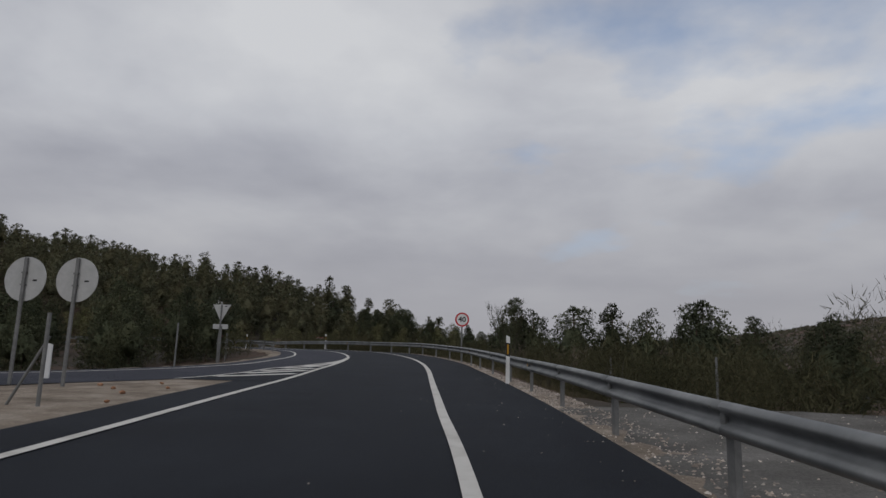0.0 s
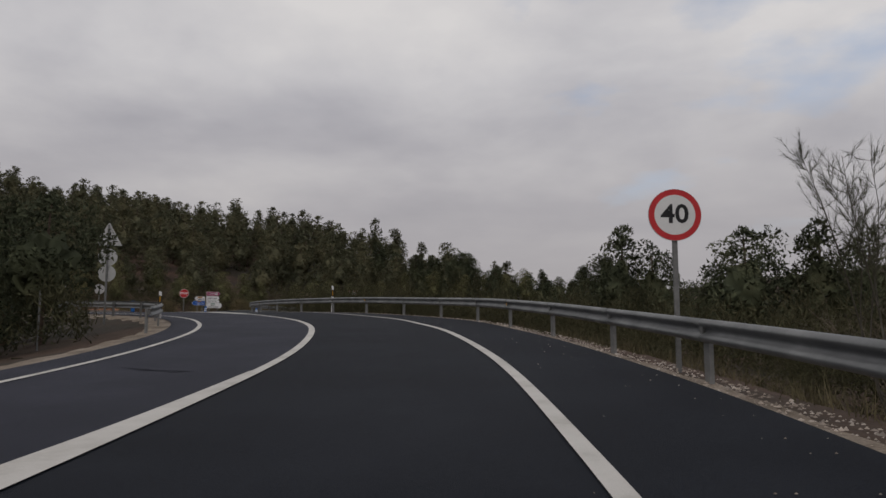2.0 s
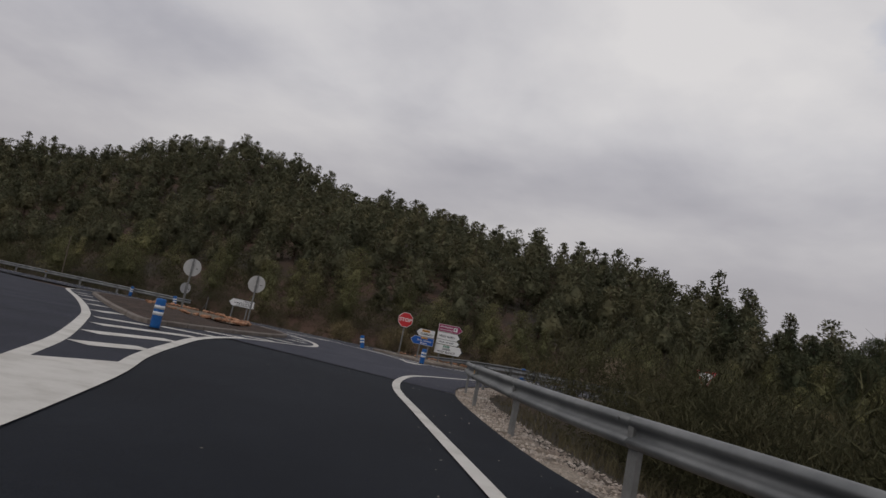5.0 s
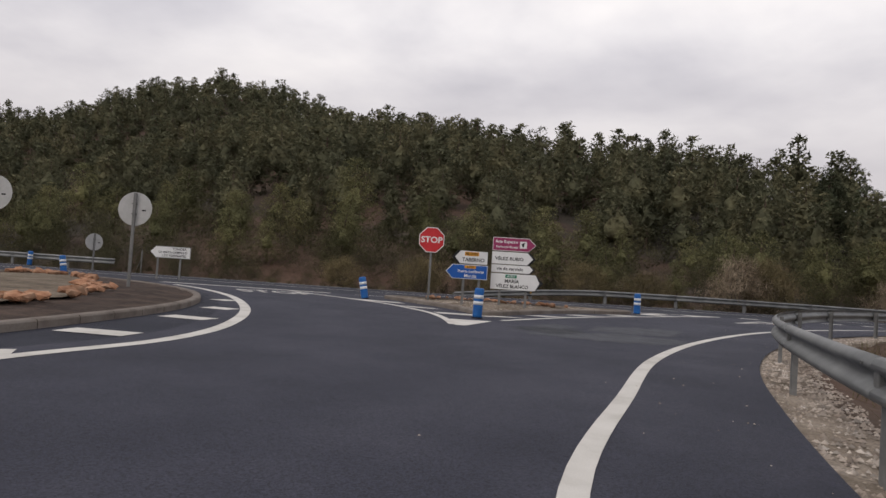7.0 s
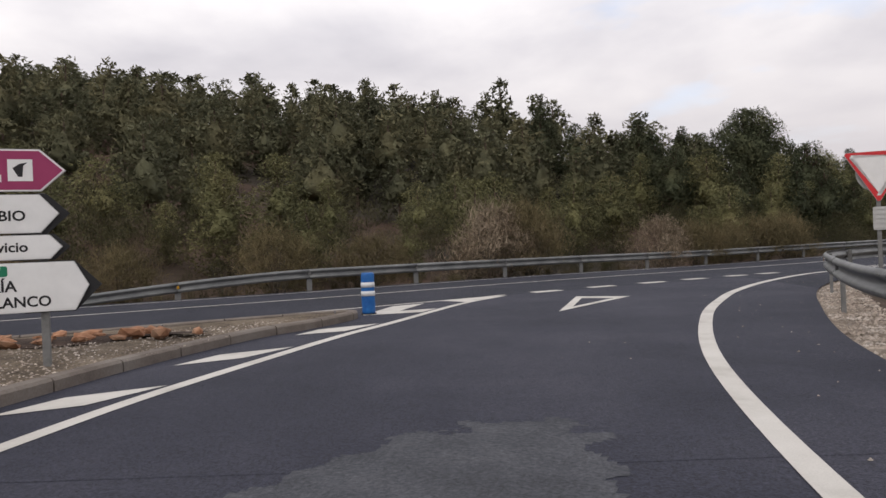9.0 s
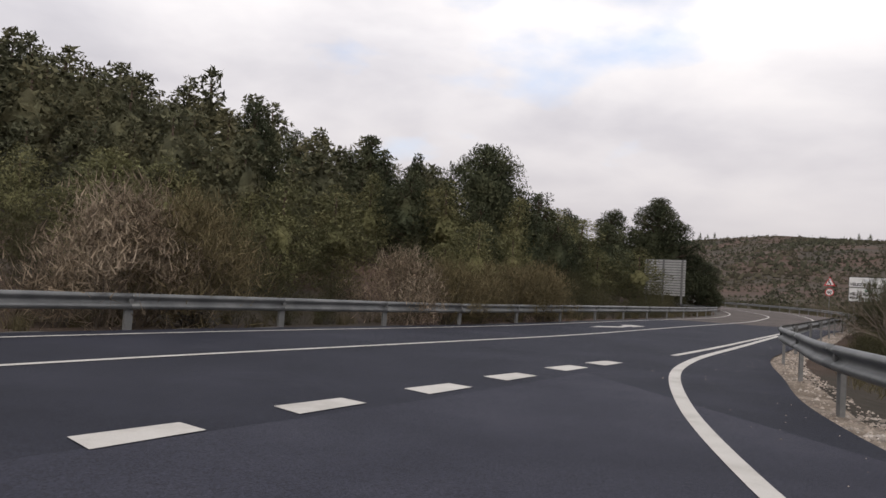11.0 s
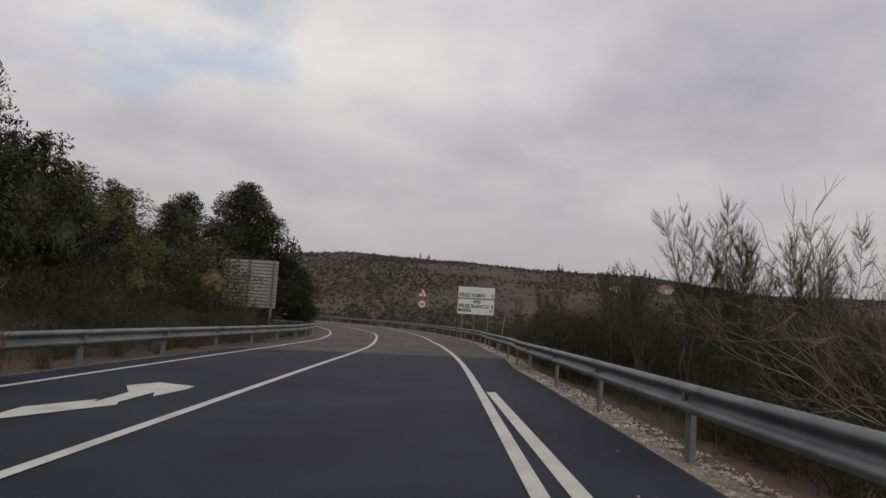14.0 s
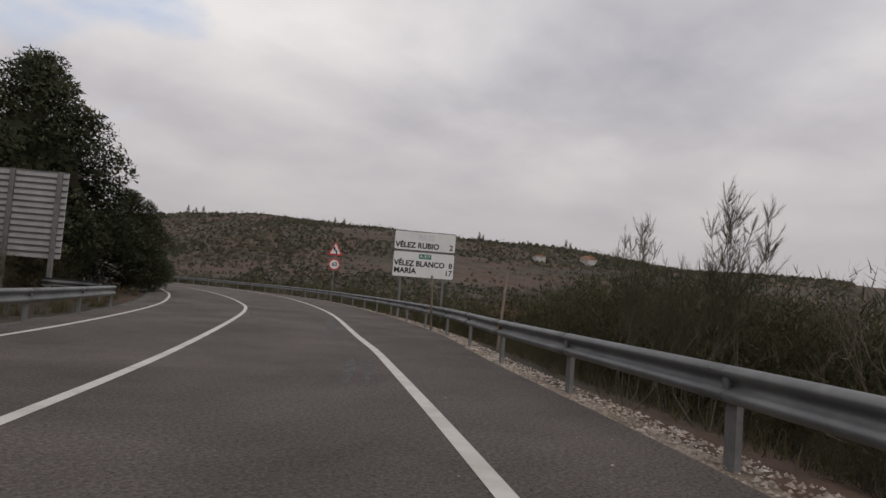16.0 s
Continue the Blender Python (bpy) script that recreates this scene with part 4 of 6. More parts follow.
bmesh.ops.create_cone(bm, segments=6, radius1=.014, radius2=.011, depth=.014, matrix=pose(0, .085, .645, 90))
BOLT = bpy.data.meshes.new("bolt"); bm.to_mesh(BOLT); bm.free(); BOLT.materials.append(POST)


def barrier(c, side, label, spacing=4.0, eyes=4, end_turn=False, settle=((0, 0.0), (1, 0.0))):
    c = resample(c, int(np.linalg.norm(np.diff(c, axis=0), axis=1).sum() / 0.5) + 1)
    top = holder("guard_rail")
    z = road_z(c[:, 0], c[:, 1]) + interp(c[:, 1], settle)
    if end_turn:
        k = 16
        z[:k] -= 0.55 * (1 - np.arange(k) / k) ** 1.5
    n = int(spacing / 0.5)
    num = 0
    for i in range(0, len(c) - 1, n):
        j = min(len(c), i + n + 1)
        if j - i < 2:
            break
        part("beam", beam_bm(c[i:j], side, z[i:j]), STEEL, top)
        t = c[min(i + 1, len(c) - 1)] - c[max(i - 1, 0)]
        a = math.degrees(math.atan2(t[1], t[0])) + (0 if side > 0 else 180)
        m = pose(c[i][0], c[i][1], z[i], 0, 0, a)
        for nm, me in (("post", POST_MESH), ("spacer", SPACER), ("bolt", BOLT)):
            o = new(nm, me); o.parent = top
            o.matrix_basis = m @ (pose(.17, 0, 0) if nm == "bolt" else pose(0, -.02, 0))
        if num % eyes == 1:
            o = new("reflector", CATSEYE); o.parent = top; o.matrix_basis = m
            o["label"] = "small amber reflector"
        num += 1
    tagged(top, label, "guard rail")
    return top


barrier(RAIL_RIGHT[14:], 1, "galvanised steel W-beam barrier on posts along the outer road edge", settle=((0, .12), (300, .12)))
RAIL_LEFT = np.vstack([offset(PAVE_LEFT, -0.22)[upto(PAVE_LEFT, (-40.5, 108.6)):upto(PAVE_LEFT, (14.08, 156.02))], curve([(14.51, 157.21), (15.37, 158.99), (15.62, 160.88), (14.87, 162.6)], .5)])
barrier(RAIL_LEFT, -1, "galvanised steel W-beam barrier below the wooded slope", eyes=900, end_turn=True)
barrier(offset(PAVE_LEFT, -0.22)[upto(PAVE_LEFT, (-108, 96)):upto(PAVE_LEFT, (-57, 100))], -1, "galvanised steel W-beam barrier along the far side of the main road")
barrier(offset(ENTRY_LEFT, -1.25)[upto(ENTRY_LEFT, (-9.9, 48.0)):upto(ENTRY_LEFT, (-60, 80.3))], -1, "galvanised steel W-beam barrier curving round the opposite lane")


# ---- round posts, signs ----
def tube_bm(r, z0, z1, x=0.0, y=0.0, seg=10):
    bm = bmesh.new()
    bmesh.ops.create_cone(bm, segments=seg, radius1=r, radius2=r, depth=z1 - z0, cap_ends=True, matrix=Matrix.Translation((x, y, (z0 + z1) / 2)))
    return bm


def plate_bm(outline, y0, y1, bevel=0.0):
    """An upright plate with the outline in x, z, from y0 (front) to y1."""
    bm = bmesh.new()
    a = [bm.verts.new((x, y0, z)) for x, z in outline]; b = [bm.verts.new((x, y1, z)) for x, z in outline]
    k = len(outline)
    bm.faces.new(a); bm.faces.new(b[::-1])
    for j in range(k):
        bm.faces.new((a[j], b[j], b[(j + 1) % k], a[(j + 1) % k]))
    bmesh.ops.recalc_face_normals(bm, faces=bm.faces[:])
    return bm


def ngon(r, n, cx=0.0, cz=0.0, turn=0.0):
    return [(cx + r * math.cos(turn + 2 * math.pi * k / n), cz + r * math.sin(turn + 2 * math.pi * k / n)) for k in range(n)]


def rounded(x0, x1, z0, z1, r):
    out = []
    for cx, cz, a in ((x1 - r, z1 - r, 0), (x0 + r, z1 - r, 90), (x0 + r, z0 + r, 180), (x1 - r, z0 + r, 270)):
        out += [(cx + r * math.cos(radians(a + q)), cz + r * math.sin(radians(a + q))) for q in (0, 30, 60, 90)]
    return out


def shrink(outline, d):
    """The outline moved inwards by d (convex outlines)."""
    p = np.array(outline)
    area = 0.5 * np.sum(p[:, 0] * np.roll(p[:, 1], -1) - p[:, 1] * np.roll(p[:, 0], -1))
    if area < 0:
        p = p[::-1]
    e = np.roll(p, -1, 0) - p
    e /= np.linalg.norm(e, axis=1)[:, None]
    n = np.c_[-e[:, 1], e[:, 0]]
    out = []
    for i in range(len(p)):
        a, b = n[i - 1], n[i]
        out.append(tuple(p[i] + (a + b) * d / (1 + a @ b)))
    return out


def words(text, size, x, z, y, material, parent, align="CENTER", squeeze=1.0, bold=0.022):
    me = text_mesh(text, size, align, bold)
    me.materials.clear(); me.materials.append(material)
    for v in me.vertices:
        v.co = (x + v.co.x * squeeze, y, z + v.co.y)
    ob = new("lettering", me); ob.parent = parent
    return ob


def facing(x, y, z, fx, fy):
    """A pose whose -y looks along (fx, fy)."""
    return pose(x, y, z, 0, 0, math.degrees(math.atan2(fy, fx)) + 90)


def stand(x, y, fx, fy, name, label, category="road sign", ground=None):
    z = gz(x, y) if ground is None else ground
    top = holder(name, facing(x, y, z, fx, fy))
    tagged(top, label, category)
    return top, z


def pole(parent, z1, x=0.0, y=0.06, r=0.04, z0=-0.5):
    return part("pole", box_bm(x - r, x + r, y - r * .6, y + r * .6, z0, z1, .006), POST, parent)


def board(parent, outline, face, border, edge=0.025, y=0.0, name="panel", backing=None):
    """A sign panel: grey back plate, border colour, face colour a hair in front."""
    p = part(name, plate_bm(outline, y, y + .025), backing or SIGN_BACK, parent)
    part("border", plate_bm(shrink(outline, .006), y - .003, y - .0005), border, p)
    part("face", plate_bm(shrink(outline, edge), y - .006, y - .0035), face, p)
    return p


def round_back(x, y, fx, fy, zc, dia, label, ground=None):
    """A round sign seen from behind: fx, fy is where its front looks."""
    top, z = stand(x, y, fx, fy, "road_sign", label, ground=ground)
    h = zc - z
    pole(top, h + dia * .48)
    p = part("panel", plate_bm(ngon(dia / 2, 32, 0, h), 0, .02), SIGN_BACK, top)
    part("face", plate_bm(ngon(dia / 2 - .01, 32, 0, h), -.004, -.0005), RED, p)
    part("label_plate", plate_bm([(-.30, h - .05), (-.19, h - .05), (-.19, h - .01), (-.30, h - .01)], .021, .023), BLACK, p)
    part("clamp", box_bm(-.055, .055, .021, .10, h - .16, h - .12), POST, top)
    part("clamp", box_bm(-.055, .055, .021, .10, h + .12, h + .16), POST, top)
    return top


def limit_sign(x, y, fx, fy, zc, dia, text, label, ground=None):
    top, z = stand(x, y, fx, fy, "speed_limit_sign", label, ground=ground)
    h = zc - z
    pole(top, h + dia * .45)
    p = part("panel", plate_bm(ngon(dia / 2, 36, 0, h), 0, .02), SIGN_BACK, top)
    part("ring", plate_bm(ngon(dia / 2 - .006, 36, 0, h), -.003, -.0005), RED, p)
    part("face", plate_bm(ngon(dia * .385, 36, 0, h), -.006, -.0035), WHITE, p)
    words(text, dia * .50, 0, h, -.0085, BLACK, p, squeeze=1.05)
    return top, z, p


# ramp signs
limit_sign(2.03, 40.57, .05, -1, 1.22, .84, "40", "round red-ringed speed limit sign on a post behind the barrier", ground=-1.4)
round_back(-8.4, 16.15, .1, 1, .0, 1.04, "round sign seen from its grey metal back")
round_back(-7.2, 16.17, .1, 1, .01, 1.04, "round sign seen from its grey metal back, beside another")


def yield_back(x, y, fx, fy, ztop, w, label):
    top, z = stand(x, y, fx, fy, "give_way_sign", label)
    h = ztop - z
    pole(top, h - .02)
    tri = [(-w / 2, h), (w / 2, h), (.03, h - w * .85), (-.03, h - w * .85)]
    p = part("panel", plate_bm(tri, 0, .02), SIGN_BACK, top)
    part("face", plate_bm(shrink(tri, .01), -.004, -.0005), WHITE, p)
    q = part("lower_plate", plate_bm(rounded(-.46, .46, h - w * .85 - .45, h - w * .85 - .18, .03), 0, .02), SIGN_BACK, top)
    part("face", plate_bm(rounded(-.45, .45, h - w * .85 - .44, h - w * .85 - .19, .03), -.004, -.0005), WHITE, q)
    part("label_plate", plate_bm([(-.30, h - .13), (-.18, h - .13), (-.18, h - .08), (-.30, h - .08)], .021, .023), BLACK, p)


yield_back(-11.68, 39.07, .15, 1, 1.58, 1.1, "inverted triangle sign with a lower plate, seen from its grey back")

def stacked_back(x, y, fx, fy):
    top, z = stand(x, y, fx, fy, "warning_sign", "triangle and round signs on one post, seen from their grey backs")
    pole(top, 3.7 - z)
    for nm, o in (("panel", [(-.56, 2.78 - z), (.56, 2.78 - z), (.03, 3.76 - z), (-.03, 3.76 - z)]), ("round_panel", ngon(.40, 28, 0, 2.27 - z)), ("round_panel", ngon(.36, 28, 0, 1.55 - z))):
        p = part(nm, plate_bm(o, 0, .02), SIGN_BACK, top)
        part("face", plate_bm(shrink(o, .01), -.004, -.0005), WHITE, p)


stacked_back(-18.2, 57.2, -.3, 1)

# fence post with brace at the sandy wedge, and wire fence posts beyond the entry lane
fp = holder("fence_post", pose(-5.35, 12.2, float(road_z(-5.35, 12.2))))
tagged(fp, "rusty metal fence post with a diagonal brace", "fence post")
part("upright", tube_bm(.035, -.2, 1.55), POST, fp)
bm = tube_bm(.025, 0, 1.35)
bmesh.ops.transform(bm, matrix=pose(-.62, .1, -.05, 0, 27, 0), verts=bm.verts[:])
part("brace", bm, POST, fp)
for k, (x, y) in enumerate([(-8.6, 25.6), (-9.6, 33.2), (-11.2, 37.5), (-12.6, 43.0), (-14.0, 47.5)]):
    o = holder("fence_post", pose(x, y, gz(x, y)))
    tagged(o, "thin grey metal fence post beside the lane", "fence post", "fence along the entry lane")
    part("upright", tube_bm(.03, -.3, 1.7 + .1 * (k % 2)), POST, o)
for x, y in ((8.3, 18.4), (7.0, 24.5)):
    o = holder("fence_post", pose(x, y, gz(x, y)))
    tagged(o, "thin grey metal post in the scrub behind the barrier", "fence post")
    part("upright", tube_bm(.03, -.3, 1.9), POST, o)


def delineator(x, y, fx, fy, h=1.35, ground=None, plain=False):
    top, z = stand(x, y, fx, fy, "delineator_post", "white plastic delineator post with black band and reflector", "delineator", ground=ground)
    w = .06
    body = part("body", plate_bm([(-w, -.4), (w, -.4), (w, h - .04), (-w + .01, h)], -.03, .03), WHITE, top)
    if not plain:
        bm = plate_bm([(-w - .002, h * .60), (w + .002, h * .60 - .03), (w + .002, h * .86 - .03), (-w - .002, h * .86)], -.033, .033)
        part("band", bm, BLACK, body)
        part("reflector", plate_bm([(-.025, h * .63), (.025, h * .63), (.025, h * .82), (-.025, h * .82)], -.037, -.0335), AMBER, body)
    return top


delineator(3.24, 21.88, 0, -1, 1.55, -2.22)
delineator(-11.15, 68.24, .5, -.9, 1.55, -0.01)
delineator(-15.6, 57.0, .3, -1, 1.25)
delineator(-8.9, 18.3, .2, -1, 1.0, plain=True)


# ---- blue bollards ----
def bollard(x, y, lean_x=0.0, lean_y=0.0, h=.79, r=.128):
    top = holder("bollard", pose(x, y, float(road_z(x, y)) + .018, lean_y, lean_x))
    tagged(top, "flexible blue plastic bollard with two silver bands" + (", knocked askew" if abs(lean_x) + abs(lean_y) > 4 else ""), "bollard", "blue bollards at the junction")
    bm = bmesh.new()
    prof = [(r * 1.0, 0), (r * .98, h * .1), (r, h * .3), (r * .985, h * .6), (r, h * .93), (r * .95, h * .98), (r * .8, h)]
    rings = [[bm.verts.new((q * math.cos(a) * (1 + .03 * math.sin(3 * a + zz * 9)), q * math.sin(a), zz)) for a in np.linspace(0, 2 * math.pi, 20, endpoint=False)] for q, zz in prof]
    for a, b in zip(rings, rings[1:]):
        for j in range(20):
            bm.faces.new((a[j], a[(j + 1) % 20], b[(j + 1) % 20], b[j]))
    bm.faces.new(rings[-1]); bm.faces.new(rings[0][::-1])
    for f in bm.faces:
        f.smooth = len(f.verts) == 4
    part("body", bm, BOLLARD, top)
    for z0 in (.44, .65):
        bm = bmesh.new()
        bmesh.ops.create_cone(bm, segments=20, radius1=r * 1.03, radius2=r * 1.03, depth=h * .12, cap_ends=True, matrix=Matrix.Translation((0, 0, h * (z0 + .06))))
        for f in bm.faces:
            f.smooth = len(f.verts) == 4
        part("band", bm, REFLECT, top, "silver reflective band")
    part("base", tube_bm(r * 1.18, -.02, .02, seg=16), BLACK, top)


bollard(-27.6, 75.2)
bollard(-31.18, 94.15, 1.5, -1)
bollard(-37.82, 97.6, -12, 3)
bollard(-51.9, 94.3, -9, 4)
bollard(-30.13, 104.88)
bollard(-62.5, 98.0, 4, 0)


# ---- junction signs ----
def arrow_outline(x0, x1, z0, z1, right=True, tip=.2):
    zm = (z0 + z1) / 2
    if right:
        return [(x0, z0), (x1 - tip, z0), (x1, zm), (x1 - tip, z1), (x0, z1)]
    return [(x0 + tip, z0), (x1, z0), (x1, z1), (x0 + tip, z1), (x0, zm)]


def stop_sign():
    top, z = stand(-35.65, 98.44, .53, -.85, "stop_sign", "red octagonal stop sign with white lettering on a steel post", ground=.16)
    h = 2.36 - z
    pole(top, h + .4)
    o = ngon(.485, 8, 0, h, math.pi / 8)
    p = board(top, o, RED, WHITE, .03)
    words("STOP", .30, 0, h - .005, -.0085, WHITE, p, squeeze=1.06)


stop_sign()


def finger_group(x, y, fx, fy, posts, label, boards, z):
    """Pointed direction panels stacked on posts; each board: outline, face, border, list of writing."""
    top = holder("direction_sign", facing(x, y, z, fx, fy))
    tagged(top, label, "road sign")
    for px, ph in posts:
        pole(top, ph, px, .07)
    for outline, face, border, dark, texts in boards:
        p = board(top, outline, face, border, .02)
        if dark:
            part("backing", plate_bm(dark, .026, .032), BLACK, p, "black pointed backing plate")
        for kind, *a in texts:
            if kind == "t":
                words(a[0], a[1], a[2], a[3], -.0085, a[4], p, squeeze=a[5] if len(a) > 5 else 1.0)
            elif kind == "b":
                q = part("road_number_plate", plate_bm(rounded(a[0], a[1], a[2], a[3], .02), -.0085, -.0065), a[4], p)
                words(a[5], (a[3] - a[2]) * .95, (a[0] + a[1]) / 2, (a[2] + a[3]) / 2, -.0105, a[6], q)
            elif kind == "s":
                q = part("emblem", plate_bm([(a[0], a[2]), (a[1], a[2]), (a[1], a[3]), (a[0], a[3])], -.0085, -.0065), WHITE, p)
                xm, zm, w = (a[0] + a[1]) / 2, (a[2] + a[3]) / 2, (a[1] - a[0])
                part("glyph", plate_bm([(xm - .02, zm - w * .3), (xm + .02, zm - w * .3), (xm + .03, zm + w * .2), (xm + w * .3, zm + w * .36), (xm, zm + w * .3), (xm - w * .3, zm + w * .1)], -.0105, -.0095), BLACK, q)
    return top


GZ = .17
finger_group(-33.07, 98.24, .49, -.87, ((.32, 1.9), (1.18, 1.9)), "stack of four right-pointing direction panels on two steel posts", [
    (arrow_outline(0, 1.44, 1.91, 2.36, tip=.24), MAGENTA, WHITE, None, [("t", "Arte Rupestre", .135, .46, 2.215, WHITE, .95), ("t", "Patrimonio Mundial", .105, .48, 2.045, WHITE, .88), ("s", .90, 1.13, 2.02, 2.25)]),
    (arrow_outline(0, 1.36, 1.47, 1.88, tip=.18), WHITE, WHITE, arrow_outline(.9, 1.46, 1.46, 1.89, tip=.22), [("t", "VÉLEZ RUBIO", .15, .58, 1.65, BLACK, 1.05)]),
    (arrow_outline(0, 1.38, 1.19, 1.45, tip=.12), WHITE, WHITE, arrow_outline(.9, 1.45, 1.18, 1.46, tip=.15), [("t", "via de servicio", .145, .62, 1.32, BLACK, 1.05)]),
    (arrow_outline(0, 1.62, .63, 1.16, tip=.14), WHITE, WHITE, arrow_outline(1.0, 1.74, .62, 1.17, tip=.26), [("b", .48, .86, 1.02, 1.13, GREEN, "A-317", WHITE), ("t", "MARÍA", .16, .70, .91, BLACK, 1.0), ("t", "VÉLEZ BLANCO", .155, .72, .74, BLACK, .98)]),
], GZ)
finger_group(-34.04, 96.96, .70, -.71, ((.62, 1.3), (1.15, 1.4)), "blue and white left-pointing direction panels on two steel posts", [
    (arrow_outline(0, 1.40, .90, 1.37, False, .22), BLUE, WHITE, None, [("b", .62, 1.0, 1.25, 1.345, ORANGE, "A-92N", BLACK), ("t", "Puerto Lumbreras", .125, .84, 1.15, WHITE, .95), ("t", "Murcia", .15, .82, 1.005, WHITE, 1.0)]),
    (arrow_outline(.28, 1.38, 1.40, 1.82, False, .18), WHITE, WHITE, arrow_outline(.18, .8, 1.39, 1.83, False, .22), [("b", .60, 1.08, 1.66, 1.79, ORANGE, "AL-7101", BLACK), ("t", "TABERNO", .165, .90, 1.53, BLACK, 1.0)]),
], GZ)
finger_group(-49.47, 96.7, .55, -.84, ((.35, 1.2), (1.35, 1.2)), "white left-pointing direction panel on two posts beyond the main road", [
    (arrow_outline(0, 1.80, .98, 1.50, False, .26), WHITE, BLACK, None, [("t", "TONOSA", .15, 1.3, 1.39, BLACK, 1.0), ("t", "LA MATA-CAMPILLO", .14, 1.02, 1.235, BLACK, .98), ("t", "LOS TORRENTES", .14, 1.08, 1.085, BLACK, 1.0)]),
], 0.08)
round_back(-39.45, 89.44, -.55, .83, 2.43, .92, "round sign on the traffic island seen from its grey back", ground=.2)
round_back(-41.59, 86.85, -.55, .83, 2.56, .92, "round sign on the island, seen from its grey back", ground=.2)
round_back(-55.5, 97.6, -.95, .15, 1.6, .85, "round sign seen nearly edge-on beyond the main road")
# leaning stay and small tilted plate at the wood's edge
o = holder("fence_post", pose(-57.5, 101.6, gz(-57.5, 101.6))); tagged(o, "thin braced fence post at the wood's edge", "fence post")
part("upright", tube_bm(.035, -.3, 1.35), POST, o)
bm = tube_bm(.025, 0, 1.2); bmesh.ops.transform(bm, matrix=pose(-.6, 0, -.1, 0, 30, 0), verts=bm.verts[:]); part("brace", bm, POST, o)


def give_way(x, y, fx, fy, ztop, w):
    top, z = stand(x, y, fx, fy, "give_way_sign", "white give-way triangle with red border on a post by the barrier")
    h = ztop - z
    pole(top, h - .05)
    tri = [(-w / 2 + .03, h), (w / 2 - .03, h), (w / 2, h - .05), (.03, h - w * .86), (-.03, h - w * .86), (-w / 2, h - .05)]
    board(top, tri, WHITE, RED, .12)
    p = part("rear_panel", plate_bm(ngon(.42, 28, .02, h - .45), .10, .12), SIGN_BACK, top, "round panel mounted on the rear")
    q = part("lower_plate", plate_bm(rounded(-.12, .55, h - w * .86 - .62, h - w * .86 - .12, .03), .0, .02), SIGN_BACK, top)
    for k in range(5):
        part("slat", box_bm(-.11, .54, -.012, -.001, h - w * .86 - .58 + k * .1, h - w * .86 - .55 + k * .1), SIGN_BACK, q)


give_way(-19.63, 108.13, -.2, -1, 3, 1.25)


# ---- signs along the main road ----
def place_board():
    x, y = 27.61, 152.93
    z = gz(x, y)
    top = holder("place_name_sign", facing(x, y, z, -.78, -.62))
    tagged(top, "large white two-panel place and distance sign on two posts", "road sign")
    b = 1.95 - z
    for px in (-1.05, 1.0):
        pole(top, b + 2.1, px, .08, .05, -1.2)
    up = board(top, rounded(-1.5, 1.5, b + 1.30, b + 2.25, .10), WHITE, BLACK, .035)
    lo = board(top, rounded(-1.5, 1.5, b, b + 1.27, .10), WHITE, BLACK, .035)
    words("VÉLEZ RUBIO", .36, -.36, b + 1.55, -.0085, BLACK, up, squeeze=.98, bold=.035)
    words("2", .36, 1.28, b + 1.55, -.0085, BLACK, up)
    part("blank_plate", plate_bm([(-.35, b + 1.82), (.45, b + 1.82), (.45, b + 2.1), (-.35, b + 2.1)], -.0085, -.0065), REFLECT, up)
    q = part("road_number_plate", plate_bm(rounded(-.25, .35, b + .93, b + 1.16, .03), -.0085, -.0065), GREEN, lo)
    words("A-317", .2, .05, b + 1.045, -.0105, WHITE, q)
    words("VÉLEZ BLANCO", .36, -.2, b + .67, -.0085, BLACK, lo, squeeze=.96, bold=.035)
    words("8", .36, 1.3, b + .67, -.0085, BLACK, lo)
    words("MARÍA", .36, -.88, b + .32, -.0085, BLACK, lo, bold=.035)
    words("17", .36, 1.22, b + .32, -.0085, BLACK, lo)


place_board()


def bend_sign():
    x, y = 45.94, 175.26
    top, z = stand(x, y, -.72, -.69, "warning_sign", "red-bordered bend warning triangle above a round sixty limit sign")
    h = 4.46 - z
    pole(top, h + .3)
    w = 1.35
    tri = [(-w / 2, h - .42), (w / 2, h - .42), (.05, h + .72), (-.05, h + .72)]
    p = board(top, tri, WHITE, RED, .13)
    s = [(.08, -.32), (.19, -.32), (.19, -.02), (.0, .12), (.0, .2), (.08, .2), (-.06, .38), (-.2, .2), (-.11, .2), (-.11, .05), (.08, -.09)]
    bm = plate_bm([(a * 1.1 - .04, h + b * .95 - .02) for a, b in s], -.0085, -.007)
    part("bend_symbol", bm, BLACK, p)
    hz = 3.22 - z
    q = part("limit_panel", plate_bm(ngon(.52, 32, 0, hz), 0, .02), SIGN_BACK, top)
    part("ring", plate_bm(ngon(.51, 32, 0, hz), -.003, -.0005), RED, q)
    part("face", plate_bm(ngon(.40, 32, 0, hz), -.006, -.0035), WHITE, q)
    words("60", .50, 0, hz, -.0085, BLACK, q)


bend_sign()


